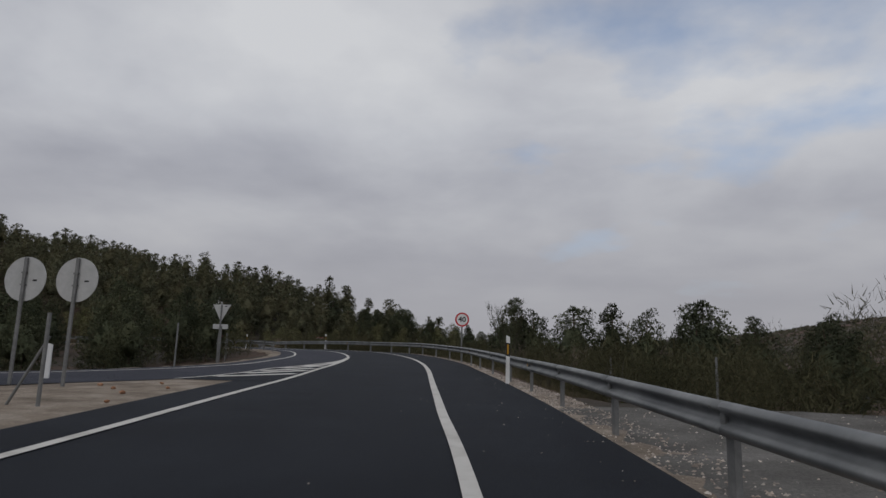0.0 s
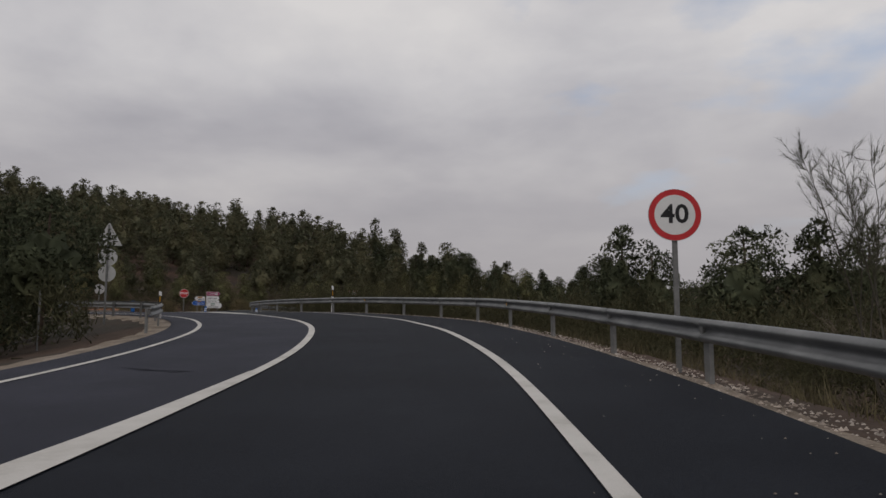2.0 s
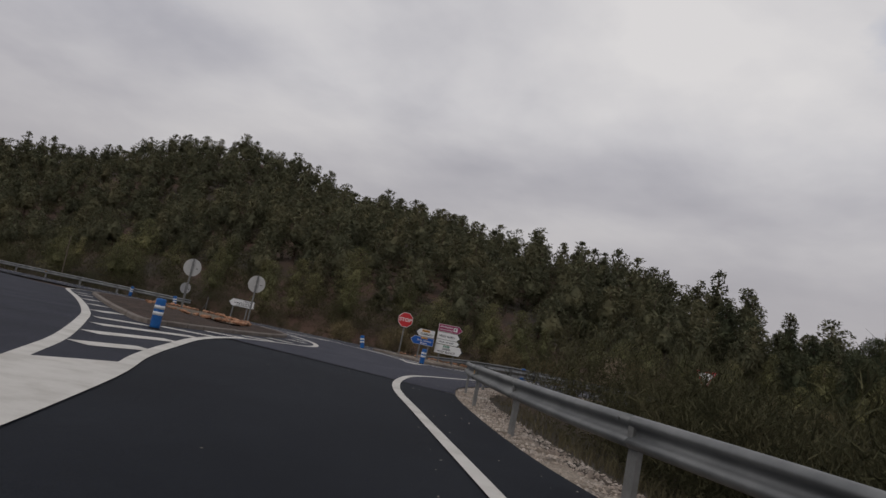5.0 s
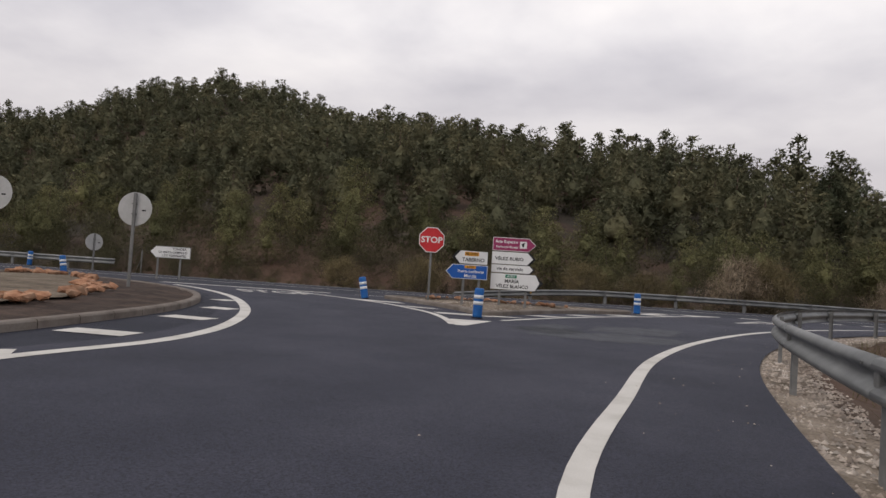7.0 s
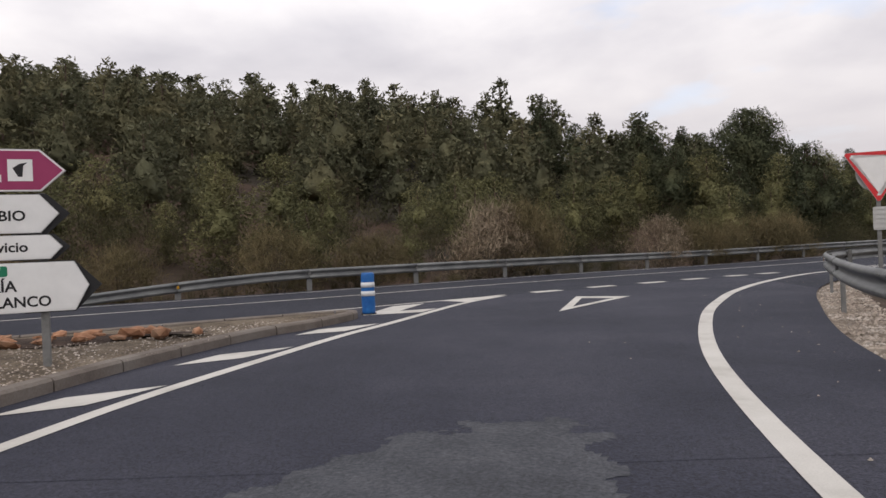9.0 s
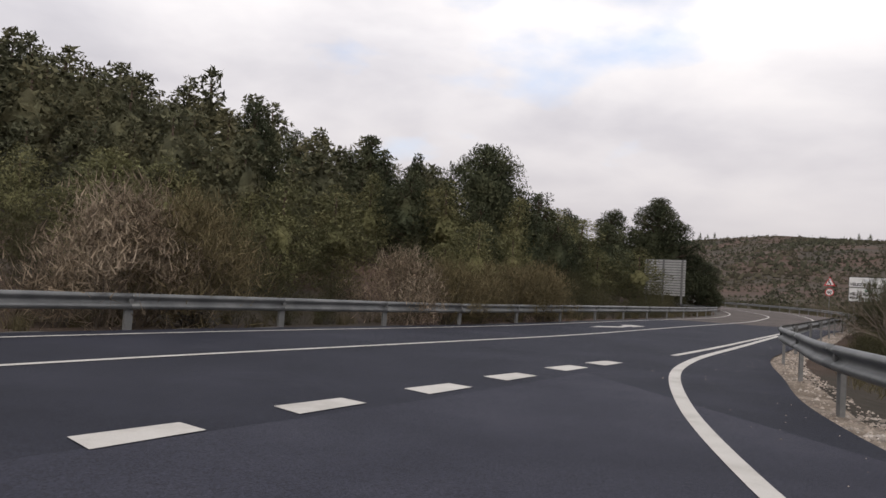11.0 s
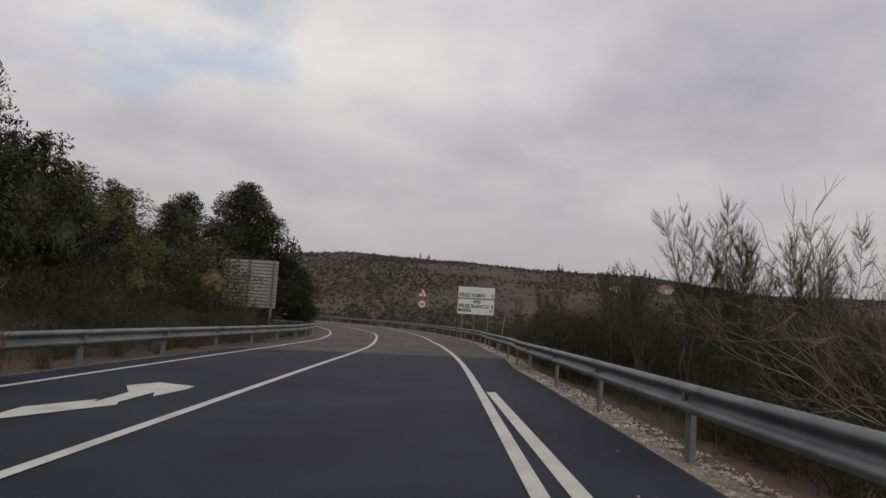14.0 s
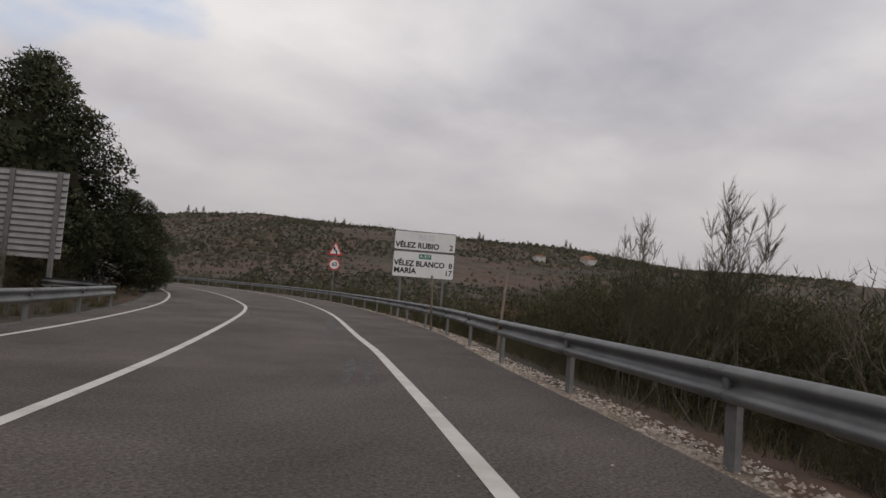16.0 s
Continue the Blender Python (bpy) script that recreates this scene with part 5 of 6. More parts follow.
def slatted_board():
    x, y = 14.64, 165.1
    z = gz(x, y)
    top = holder("billboard", facing(x, y, z, .78, .63))
    tagged(top, "large direction board seen from behind, grey slats on two posts", "road sign")
    b, w, hh = 1.46 - z, 4.2, 3.7
    n = 14
    for k in range(n):
        z0 = b + hh * k / n
        part("slat", box_bm(-w / 2, w / 2, .0, .045, z0 + .02, z0 + hh / n - .025, .008), SIGN_BACK, top)
        part("slat_lip", box_bm(-w / 2 + .02, w / 2 - .02, .045, .075, z0 + hh / n - .05, z0 + hh / n - .02), POST, top)
    part("front_sheet", plate_bm(rounded(-w / 2, w / 2, b, b + hh, .12), -.01, -.002), POST, top)
    for px in (-1.8, .1, 1.75):
        part("post", box_bm(px - .09, px + .09, .08, .22, -.6, b + hh - .02, .01), POST, top)


slatted_board()
# leaning pole and utility poles by the outer bend
for x, y, h, lean, lab in ((20.43, 147.43, 2.0, -12, "thin pale pole leaning beside the barrier"), (-73.5, 98.3, 4.4, -3, "tall thin grey pole beyond the main road"), (17.3, 143.12, 2.3, 22, "broken pale stake leaning behind the barrier")):
    o = holder("leaning_pole", pose(x, y, gz(x, y), 0, lean, 20)); tagged(o, lab, "pole")
    part("shaft", tube_bm(.04, -.4, h), BARE, o)


# ---- plants ----
def rand_dirs(rnd, n):
    v = rnd.normal(0, 1, (n, 3))
    return v / np.linalg.norm(v, axis=1)[:, None]


def leaf_tris(rnd, centres, size, stretch=1.6, upward=0.0, normals=None, loose=.7):
    """Needle tufts and twigs: one slim triangle each, turned at random or lying roughly along a crown's surface."""
    n = len(centres)
    a = rand_dirs(rnd, n)
    a[:, 2] += upward
    if normals is not None:
        a = np.cross(normals + loose * rand_dirs(rnd, n), a)
    a /= np.linalg.norm(a, axis=1)[:, None] + 1e-9
    b = np.cross(a, rand_dirs(rnd, n) if normals is None else normals + loose * rand_dirs(rnd, n))
    b /= np.linalg.norm(b, axis=1)[:, None] + 1e-9
    s = (size * rnd.uniform(.6, 1.4, n))[:, None]
    v = np.stack([centres - a * s * stretch / 2 - b * s / 2, centres - a * s * stretch / 2 + b * s / 2, centres + a * s * stretch / 2], 1)
    return v.reshape(-1, 3), np.arange(3 * n).reshape(n, 3)


def ico(level):
    bm = bmesh.new()
    bmesh.ops.create_icosphere(bm, subdivisions=level, radius=1)
    out = np.array([v.co[:] for v in bm.verts]), np.array([[v.index for v in f.verts] for f in bm.faces])
    bm.free()
    return out


ICO, ICO_FINE = ico(2), ico(3)


def tube_along(pts, radii, seg=6):
    pts = np.array(pts, float)
    v, f = [], []
    for i, (p, r) in enumerate(zip(pts, radii)):
        t = pts[min(i + 1, len(pts) - 1)] - pts[max(i - 1, 0)]
        t /= np.linalg.norm(t) + 1e-9
        s = np.cross(t, (0.3, 0.9, 0.1)); s /= np.linalg.norm(s) + 1e-9
        w = np.cross(t, s)
        for k in range(seg):
            a = 2 * math.pi * k / seg
            v.append(p + r * (math.cos(a) * s + math.sin(a) * w))
    for i in range(len(pts) - 1):
        for k in range(seg):
            q = (k + 1) % seg
            f.append((i * seg + k, i * seg + q, (i + 1) * seg + q, (i + 1) * seg + k))
    return np.array(v), f


def unit(v):
    return v / (np.linalg.norm(v, axis=1)[:, None] + 1e-9)


def foliage(rnd, centres, radii, n, leaf, slim=.4, flat=.85, rise=.25, inner=.5, lean=.5, even=.7):
    """n slim blades that fill rounded masses. Returns points, faces and the directions that their surfaces face."""
    mid = centres.mean(0)
    i = rnd.choice(len(radii), n, p=radii ** 2 / (radii ** 2).sum())
    d = unit(rand_dirs(rnd, n) + (0, 0, .3))
    p = centres[i] + d * (radii[i][:, None] * rnd.uniform(inner, 1.06, (n, 1))) * (1, 1, flat)
    a = unit(.8 * rand_dirs(rnd, n) + lean * d + (0, 0, rise))
    b = unit(np.cross(a, rand_dirs(rnd, n)))
    L = leaf * rnd.uniform(.55, 1.4, (n, 1))
    w = L * slim
    v = np.stack([p - a * L * .45 - b * w / 2, p - a * L * .45 + b * w / 2, p + a * L * .55], 1)
    nr = unit((1 - even) * d + even * unit((p - mid) * (1, 1, .6)) + .32 * rand_dirs(rnd, n) + (0, 0, .25))
    return v.reshape(-1, 3), np.arange(3 * n).reshape(n, 3), np.repeat(nr, 3, 0)


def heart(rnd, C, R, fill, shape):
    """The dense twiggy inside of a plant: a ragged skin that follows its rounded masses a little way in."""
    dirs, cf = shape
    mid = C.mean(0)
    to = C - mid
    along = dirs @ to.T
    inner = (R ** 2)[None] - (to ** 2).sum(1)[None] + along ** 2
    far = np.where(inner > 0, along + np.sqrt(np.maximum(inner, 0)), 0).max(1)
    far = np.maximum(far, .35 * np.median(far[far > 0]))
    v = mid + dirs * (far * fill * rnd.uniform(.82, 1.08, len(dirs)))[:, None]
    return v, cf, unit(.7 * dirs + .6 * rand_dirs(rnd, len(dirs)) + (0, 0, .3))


def merge(parts):
    V, F, N, base = [], [], [], 0
    for v, f, n in parts:
        V.append(v); F.append(f + base); N.append(n); base += len(v)
    return np.vstack(V), np.vstack(F), np.vstack(N)


PROFILES = {
    "egg": lambda s: (1 - s) ** .62 * min(1.0, .55 + 2.2 * s) * 1.12,
    "cone": lambda s: (1 - s) ** .85 * min(1.0, .6 + 3 * s) * 1.2,
    "dome": lambda s: (1 - s ** 2.1) ** .55 * min(1.0, .75 + s),
    "ball": lambda s: max(0.0, 1 - (2 * s - .92) ** 2) ** .5,
}


def pine_parts(seed, form, clumps, n, leaf, wide=1.0, low=.14, lump=1.0, slim=.4, reach=1.5, limbs=True, inside=.48, even=.6):
    """A pine eight metres high: trunk with limbs, and a crown built up from rounded needle masses with gaps between them."""
    rnd = np.random.RandomState(seed)
    lean = rnd.normal(0, .25, 2)
    stem = [(lean[0] * (k / 6) ** 2, lean[1] * (k / 6) ** 2, 7.3 * k / 6) for k in range(7)]
    tv, tf = tube_along(stem, [.20 * (1 - .85 * k / 6) + .015 for k in range(7)], 6 if limbs else 3)
    V, F, nt = [tv], list(tf), len(tv)
    C, R = [], []
    lobes = rnd.uniform(0, 6.28, 4)
    for k in range(clumps):
        s = (k + rnd.uniform(.2, .8)) / clumps
        pr = PROFILES[form](s)
        a = k * 2.4 + rnd.uniform(-.6, .6)
        lobe = 1 + .16 * np.cos(2 * a + lobes[0]) + .12 * np.cos(3 * a + lobes[1] + 5 * s)
        rr = reach * wide * pr * lobe * (rnd.uniform(.72, 1.0) if rnd.rand() < .85 else rnd.uniform(.1, .5))
        z = 8 * (low + (1 - low) * (.04 + .93 * s)) + rnd.normal(0, .12)
        c = np.array((lean[0] * (z / 8) ** 2 + rr * math.cos(a), lean[1] * (z / 8) ** 2 + rr * math.sin(a), z))
        C.append(c); R.append(lump * rnd.uniform(.6, 1.0) * (.5 + .5 * pr) * (.75 + .25 * wide))
        if limbs:
            root = np.array((lean[0] * (z / 8) ** 2 * .8, lean[1] * (z / 8) ** 2 * .8, max(.8, z - .9)))
            lv, lf = tube_along([root, (root + c) / 2 + (0, 0, .1), c], [.06, .045, .02], 4)
            V.append(lv); F += [tuple(i + nt for i in q) for q in lf]; nt += len(lv)
    C, R = np.array(C), np.array(R)
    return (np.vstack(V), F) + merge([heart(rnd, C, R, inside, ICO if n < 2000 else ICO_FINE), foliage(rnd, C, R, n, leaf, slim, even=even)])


def mesh_of(name, v, f, material):
    me = bpy.data.meshes.new(name)
    me.from_pydata(np.asarray(v).tolist(), [], f.tolist() if isinstance(f, np.ndarray) else f)
    me.materials.append(material)
    return me


def soft_mesh(name, v, f, n, material):
    """A mesh whose surface faces the given directions, for the soft light on foliage."""
    me = mesh_of(name, v, f, material)
    me.polygons.foreach_set("use_smooth", np.ones(len(me.polygons), bool))
    me.normals_split_custom_set_from_vertices(n)
    return me


def pine_meshes(material, *a, **k):
    tv, tf, cv, cf, cn = pine_parts(*a, **k)
    return mesh_of("trunk", tv, tf, BARK), soft_mesh("crown", cv, cf, cn, material)


PINES = [pine_meshes(NEEDLE, 11, "egg", 40, 7000, .24, 1.2, .08, 1.1, slim=.4),
         pine_meshes(NEEDLE, 12, "dome", 42, 7000, .24, 1.35, .1, 1.1, slim=.4),
         pine_meshes(NEEDLE, 13, "cone", 40, 6400, .24, 1.1, .06, 1.05, slim=.4),
         pine_meshes(NEEDLE, 14, "egg", 44, 7000, .24, 1.35, .08, 1.1, slim=.4),
         pine_meshes(NEEDLE, 15, "ball", 64, 20000, .2, 1.6, .34, 1.2, slim=.4, inside=.5),
         pine_meshes(NEEDLE, 31, "dome", 110, 36000, .15, 1.5, .04, .9, slim=.42, inside=.5, even=.45),
         pine_meshes(NEEDLE, 32, "dome", 80, 22000, .17, 1.4, .05, .95, slim=.42, inside=.5, even=.45)]
PINES_FAR = [pine_meshes(NEEDLE, 21 + k, ("egg", "dome", "cone", "egg")[k], 18, 900, .4, (1.1, 1.25, 1.0, 1.2)[k], .1, 1.1, limbs=False) for k in range(4)]
PINES_MID = [pine_meshes(NEEDLE, 25 + k, ("egg", "dome", "ball", "dome")[k], 34, 5000, .23, (1.4, 1.55, 1.5, 1.6)[k], .03, 1.15, slim=.55, limbs=False) for k in range(4)]
PINES_EDGE = [pine_meshes(NEEDLE_YOUNG, 60 + k, ("egg", "ball", "dome", "egg", "dome", "ball")[k], 28, 4600, .2, (1.1, 1.25, 1.2, 1.05, 1.15, 1.35)[k], .02, 1.35, slim=.45, reach=1.25, inside=.3, limbs=False) for k in range(6)]
rt = random.Random(21)


def pine(x, y, h, kind=0, label="dark green Mediterranean pine with rounded needle masses", group="", wide=1.0, meshes=None):
    top = holder("pine_tree")
    k = h / 8.0
    top.matrix_world = pose(x, y, gz(x, y) - .15, 0, 0, rt.uniform(0, 360)) @ Matrix.Diagonal((k * wide, k * wide, k, 1))
    for nm, me in zip(("trunk", "crown"), meshes or (PINES_FAR[kind % 4] if group else PINES[kind])):
        o = new(nm, me); o.parent = top
    tagged(top, label, "tree", group)
    return top


# pines that stand alone
for x, y, top, k, w, lab in ((-9.8, 151.5, 11.7, 4, .86, "tall round-crowned pine above the bend"), (18.72, 172.44, 12.6, 5, 1.22, "large dense pine behind the slatted direction board"), (13.75, 175.25, 11.2, 6, 1.1, "dense dark pine beside a larger one"),
                             (5.43, 168.2, 9.8, 0, 1.15, "dark pine above the bend"), (-4.1, 154.8, 9.3, 3, 1.2, "broad dark pine above the bend")):
    pine(x, y, top - gz(x, y), k, lab, wide=w)
for x, y, top in ((-26.9, 159, 14.8), (-23.4, 159, 12.9), (-19.0, 158.7, 11.7), (-16.2, 158.3, 11.8), (-14.0, 157.9, 11.1), (-11.7, 157.3, 10.1)):
    pine(x, y, top - gz(x, y), 0, "olive green pine on the end of the wooded ridge", "pines on the wooded ridge", 1.0, rt.choice(PINES[:4]))
for x, y, h, k in ((-3.6, 160.1, 7.4, 0), (-0.9, 158.6, 6.4, 1), (2.1, 161.5, 6.6, 3), (5.4, 160.9, 6.4, 0), (8.2, 164.3, 7.0, 1), (-12, 158.4, 8.0, 3), (-15.1, 154, 8.0, 0), (11.4, 168.7, 7.0, 3), (-16.5, 147, 6.6, 1), (-12.5, 144.5, 5.6, 3), (-8.2, 146.5, 5.4, 0), (-5.0, 149.4, 5.6, 1), (-18.8, 152, 8.6, 2), (-1.5, 152.6, 4.6, 3)):
    pine(x, y, h, k)
pine(26.4, 175.4, 6.6, 5, "rounded dark pine beside a taller one", wide=1.3); pine(29.0, 176.6, 3.8, 6, "low spreading pine near the bend", wide=1.3); pine(23.6, 178.0, 7.4, 6)
for x, y, h, k in ((9.9, 98.5, 12.8, 0), (13.2, 97.5, 10.8, 3), (29.9, 79, 12.2, 2), (15.2, 77.2, 9.8, 2), (18.8, 74.7, 10.0, 0), (23, 78, 9.8, 3), (26.5, 72, 9.4, 1), (34, 74, 10, 0), (37, 66, 9.4, 3), (42, 60, 9.8, 0), (33, 58, 8.0, 1), (45, 50, 9.0, 2), (7.5, 104, 7.5, 1), (17, 90, 8.5, 1), (21.5, 86, 7.6, 3), (3.5, 110, 7.0, 0), (38, 84, 9, 1), (46, 76, 9.5, 0), (52, 64, 10, 3), (56, 52, 9.5, 1), (28, 92, 8, 0), (20, 104, 7.5, 2), (50, 40, 9, 0), (44, 34, 8.5, 1), (60, 36, 10, 3), (12.5, 86, 7.0, 3), (4.5, 96, 6.0, 1), (25, 62, 7, 0), (56, 26, 9.5, 0), (48, 20, 8.5, 3), (66, 18, 10, 1)):
    pine(x, y, h, k, group="pines below the ramp", meshes=PINES_MID[k])
for x, y, h, k in ((-15.7, 49.8, 5.2, 2), (-17.5, 47.0, 4.7, 2), (-14.9, 46.0, 3.6, 0), (-19, 52.5, 5.6, 0), (-22, 48, 6.2, 3), (-25, 54, 6.5, 1), (-30, 50, 6, 0), (-13.8, 33, 3.6, 1), (-17, 37, 4.6, 0), (-21, 33, 5, 3), (-24, 40, 5.5, 1), (-29, 36, 5.2, 0), (-35, 46, 6, 3), (-40, 55, 6.2, 1), (-46, 62, 6, 0), (-34, 60, 5.2, 0), (-20, 26, 4.6, 0), (-27, 24, 5, 1), (-34, 28, 5.4, 3), (-42, 38, 6, 0), (-14.5, 26, 3.0, 1), (-52, 50, 6.5, 2), (-58, 66, 6, 1), (-48, 70, 5, 3)):
    pine(x, y, h, k, group="pines beside the entry lane", meshes=PINES_MID[k])


# the wood on the slope, taller towards the bend
TALLER = [(-20, .9), (20, .96), (62, .98), (85, 1.1), (105, 1.2)]


def pine_wood():
    """The wood's outer trees stand singly; those behind them, too many to count, are one mass."""
    rnd = np.random.RandomState(77)
    forms = ("egg", "ball", "dome", "egg", "egg", "dome")
    wide = (1.1, 1.25, 1.2, 1.05, 1.0, 1.35)
    near = [pine_parts(40 + k, forms[k], 15, 1350, .37, wide[k], .03, 1.45, slim=.5, reach=1.2, even=.75, limbs=False) for k in range(6)]
    away = [pine_parts(50 + k, forms[k], 13, 640, .5, wide[k], .03, 1.5, slim=.52, reach=1.2, even=.75, limbs=False) for k in range(6)]
    X, Y = [], []
    for u in np.arange(-48, 170, 4.9):
        for v in np.arange(60, 260, 4.9):
            uu, vv = u + rnd.uniform(-1.9, 1.9), v + rnd.uniform(-1.9, 1.9)
            X.append(.7 * uu - .714 * vv); Y.append(.714 * uu + .7 * vv)
    X, Y = np.array(X), np.array(Y)
    dl, _ = side_of(SPARSE_L, X, Y)
    dr, _ = side_of(SPARSE_R, X, Y)
    u = .7 * X + .714 * Y
    ok = (-dl > 4.6) & (dr < 0) & (-dl < interp(u, RIDGE) + 6) & (Y > 60) & (X > -230)
    open_ = wave(X, Y, 17, 2.0) + .5 * wave(X, Y, 7, .4)
    ok &= (rnd.uniform(0, 1, len(X)) > np.clip(open_ - .62, 0, .7)) | (-dl < 16)
    X, Y, dl, u = X[ok], Y[ok], -dl[ok], u[ok]
    Z = ground_z(X, Y)
    V, F, TV, TF, NR, nv, nt = [], [], [], [], [], 0, 0
    for x, y, z, d, along in zip(X, Y, Z, dl, u):
        h = rnd.uniform(4.8, 8.2) * (.55 if d < 9 else .7 if d < 16 else .85 if d < 30 else 1.0) * (1.16 if d > 34 and rnd.rand() < .25 else 1.0)
        h *= interp(along, TALLER)
        k, a, w = rnd.randint(6), rnd.uniform(0, 6.28), rnd.uniform(1.05, 1.45) * (1.1 if d < 16 else 1.0)
        if d < 17 and 12 < along < 122:
            pine(x, y, h, 0, "young olive green pine at the edge of the wood", "pines at the wood's edge", w, PINES_EDGE[k])
            continue
        m = np.array(((math.cos(a), -math.sin(a), 0), (math.sin(a), math.cos(a), 0), (0, 0, 1)))
        s = np.array((w, w, 1)) * h / 8
        tv, tf, cv, cf, cn = (near if d < 45 and along > -10 else away)[k]
        V.append((cv * s) @ m.T + (x, y, z - .3)); TV.append((tv * s) @ m.T + (x, y, z - .2))
        NR.append(cn @ m.T)
        F.append(cf + nv); nv += len(cv)
        TF += [tuple(i + nt for i in q) for q in tf]; nt += len(tv)
    ob = new("pine_wood", soft_mesh("pine_wood", np.vstack(V), np.vstack(F), np.vstack(NR), NEEDLE_FAR))
    tagged(ob, "dense olive green pine wood covering the hillside", "wood", kind="stuff")
    tr = new("trunks", mesh_of("trunks", np.vstack(TV), TF, BARK)); tr.parent = ob


pine_wood()


# brooms, bare shrubs, dry bushes, grass
def twig_tree(seed, h, depth=4, fan=3, up=.55):
    """Branches of a leafless shrub as thin three-sided tubes."""
    rnd = np.random.RandomState(seed)
    V, F, base = [], [], 0

    def grow(p, dirn, length, r, level):
        nonlocal base
        q1 = p + dirn * length * .5 + rnd.normal(0, .04, 3) * length
        q2 = p + dirn * length + rnd.normal(0, .06, 3) * length
        v, f = tube_along([p, q1, q2], [r, r * .8, r * .55], 3)
        V.append(v); F.extend(tuple(i + base for i in q) for q in f); base += len(v)
        if level == 0:
            return
        for k in range(fan + (rnd.rand() < .4)):
            nd = dirn + rnd.normal(0, .42, 3) + (0, 0, up * .3)
            nd /= np.linalg.norm(nd)
            grow(q2 if k else q1, nd, length * rnd.uniform(.55, .8), r * .55, level - 1)
    for k in range(4):
        d0 = np.array((rnd.normal(0, .3), rnd.normal(0, .3), 1.0)); d0 /= np.linalg.norm(d0)
        grow(np.array((rnd.normal(0, .1), rnd.normal(0, .1), -.1)), d0, h * .36, .0065 * h, depth)
    return np.vstack(V), F


def blades(rnd, root, dirn, length, width):
    """Slim shoots, one triangle each."""
    side = unit(np.cross(dirn, rand_dirs(rnd, len(root))))
    v = np.stack([root - side * width / 2, root + side * width / 2, root + dirn * length], 1)
    return v.reshape(-1, 3)


def old_broom(seed, h, stems, spread, twigs, shoots, lo=.45, fan=.5, width=.005, up=.5):
    """A tall old broom: bare crooked stems that carry feathery plumes of fine upright shoots in their upper part."""
    rnd = np.random.RandomState(seed)
    V, F, base, T = [], [], 0, []
    for k in range(stems):
        a = rnd.uniform(0, 6.28)
        out = spread * h * rnd.uniform(.25, 1.0)
        top = np.array((out * math.cos(a), out * math.sin(a), h * rnd.uniform(.72, 1.0)))
        root = np.array((rnd.normal(0, .1), rnd.normal(0, .1), -.1))
        side = rnd.normal(0, .075 * h, 3) * (1, 1, 0)
        s = np.linspace(0, 1, 7)[:, None]
        line_ = root + (top - root) * np.c_[s ** 1.35, s ** 1.35, s] + side * np.sin(s * 5.2) * (1 - s * .5)
        v, f = tube_along(line_, np.linspace(.0034, .0008, 7) * h, 4)
        V.append(v); F.extend(tuple(i + base for i in q) for q in f); base += len(v)
        for j in range(twigs):
            t = lo + (1 - lo) * rnd.uniform(0, 1) ** .8
            i = min(5, int(t * 6)); w = t * 6 - i
            p = line_[i] * (1 - w) + line_[i + 1] * w
            tan = line_[i + 1] - line_[i]; tan /= np.linalg.norm(tan)
            d = tan + fan * rnd.normal(0, 1, 3) * (1, 1, .4); d /= np.linalg.norm(d)
            L = h * rnd.uniform(.05, .15) * (1.25 - .7 * (t - lo) / (1 - lo))
            q1, q2 = p + d * L * .5, p + d * L + np.array((0, 0, .35 * L))
            v, f = tube_along([p, q1, q2], [.0008 * h, .0006 * h, .0003 * h], 3)
            V.append(v); F.extend(tuple(i + base for i in q) for q in f); base += len(v)
            e = rnd.uniform(.15, 1.0, (shoots, 1))
            r = np.where(e < .5, p + (q1 - p) * e * 2, q1 + (q2 - q1) * (e * 2 - 1))
            dr = unit(d + rnd.normal(0, .42, (shoots, 3)) + (0, 0, up))
            T.append(blades(rnd, r, dr, h * rnd.uniform(.014, .046, (shoots, 1)), width))
    T = np.vstack(T)
    return (np.vstack(V), F), (T, np.arange(len(T)).reshape(-1, 3))


def bush(seed, h, spread, clumps, per, shoot=.2, width=.008):
    """A rounded broom bush: soft masses of fine upright shoots from the ground up. Stems and foliage apart."""
    rnd = np.random.RandomState(seed)
    V, F, base, C, R = [], [], 0, [], []
    for k in range(clumps):
        s = (k + .5) / clumps
        a = k * 2.4 + rnd.uniform(-.5, .5)
        rr = spread * (1 - s ** 2) ** .5 * rnd.uniform(.35, .85)
        c = np.array((rr * math.cos(a), rr * math.sin(a), h * (.16 + .62 * s)))
        C.append(c); R.append(h * rnd.uniform(.18, .27) * (1.1 - .3 * s))
        v, f = tube_along([(rnd.normal(0, .08), rnd.normal(0, .08), -.1), c * (.45, .45, .5), c], [.018, .013, .006], 3)
        V.append(v); F.extend(tuple(i + base for i in q) for q in f); base += len(v)
    C, R = np.array(C), np.array(R)
    return (np.vstack(V), F), foliage(rnd, C, R * 1.2, per, shoot, width / shoot, 1.0, .6, .15, .45, .5)


def bush_meshes(material, bark, *a, **k):
    wood_, leaf_ = bush(*a, **k)
    return mesh_of("stem", *wood_, bark), soft_mesh("foliage", *leaf_, material)


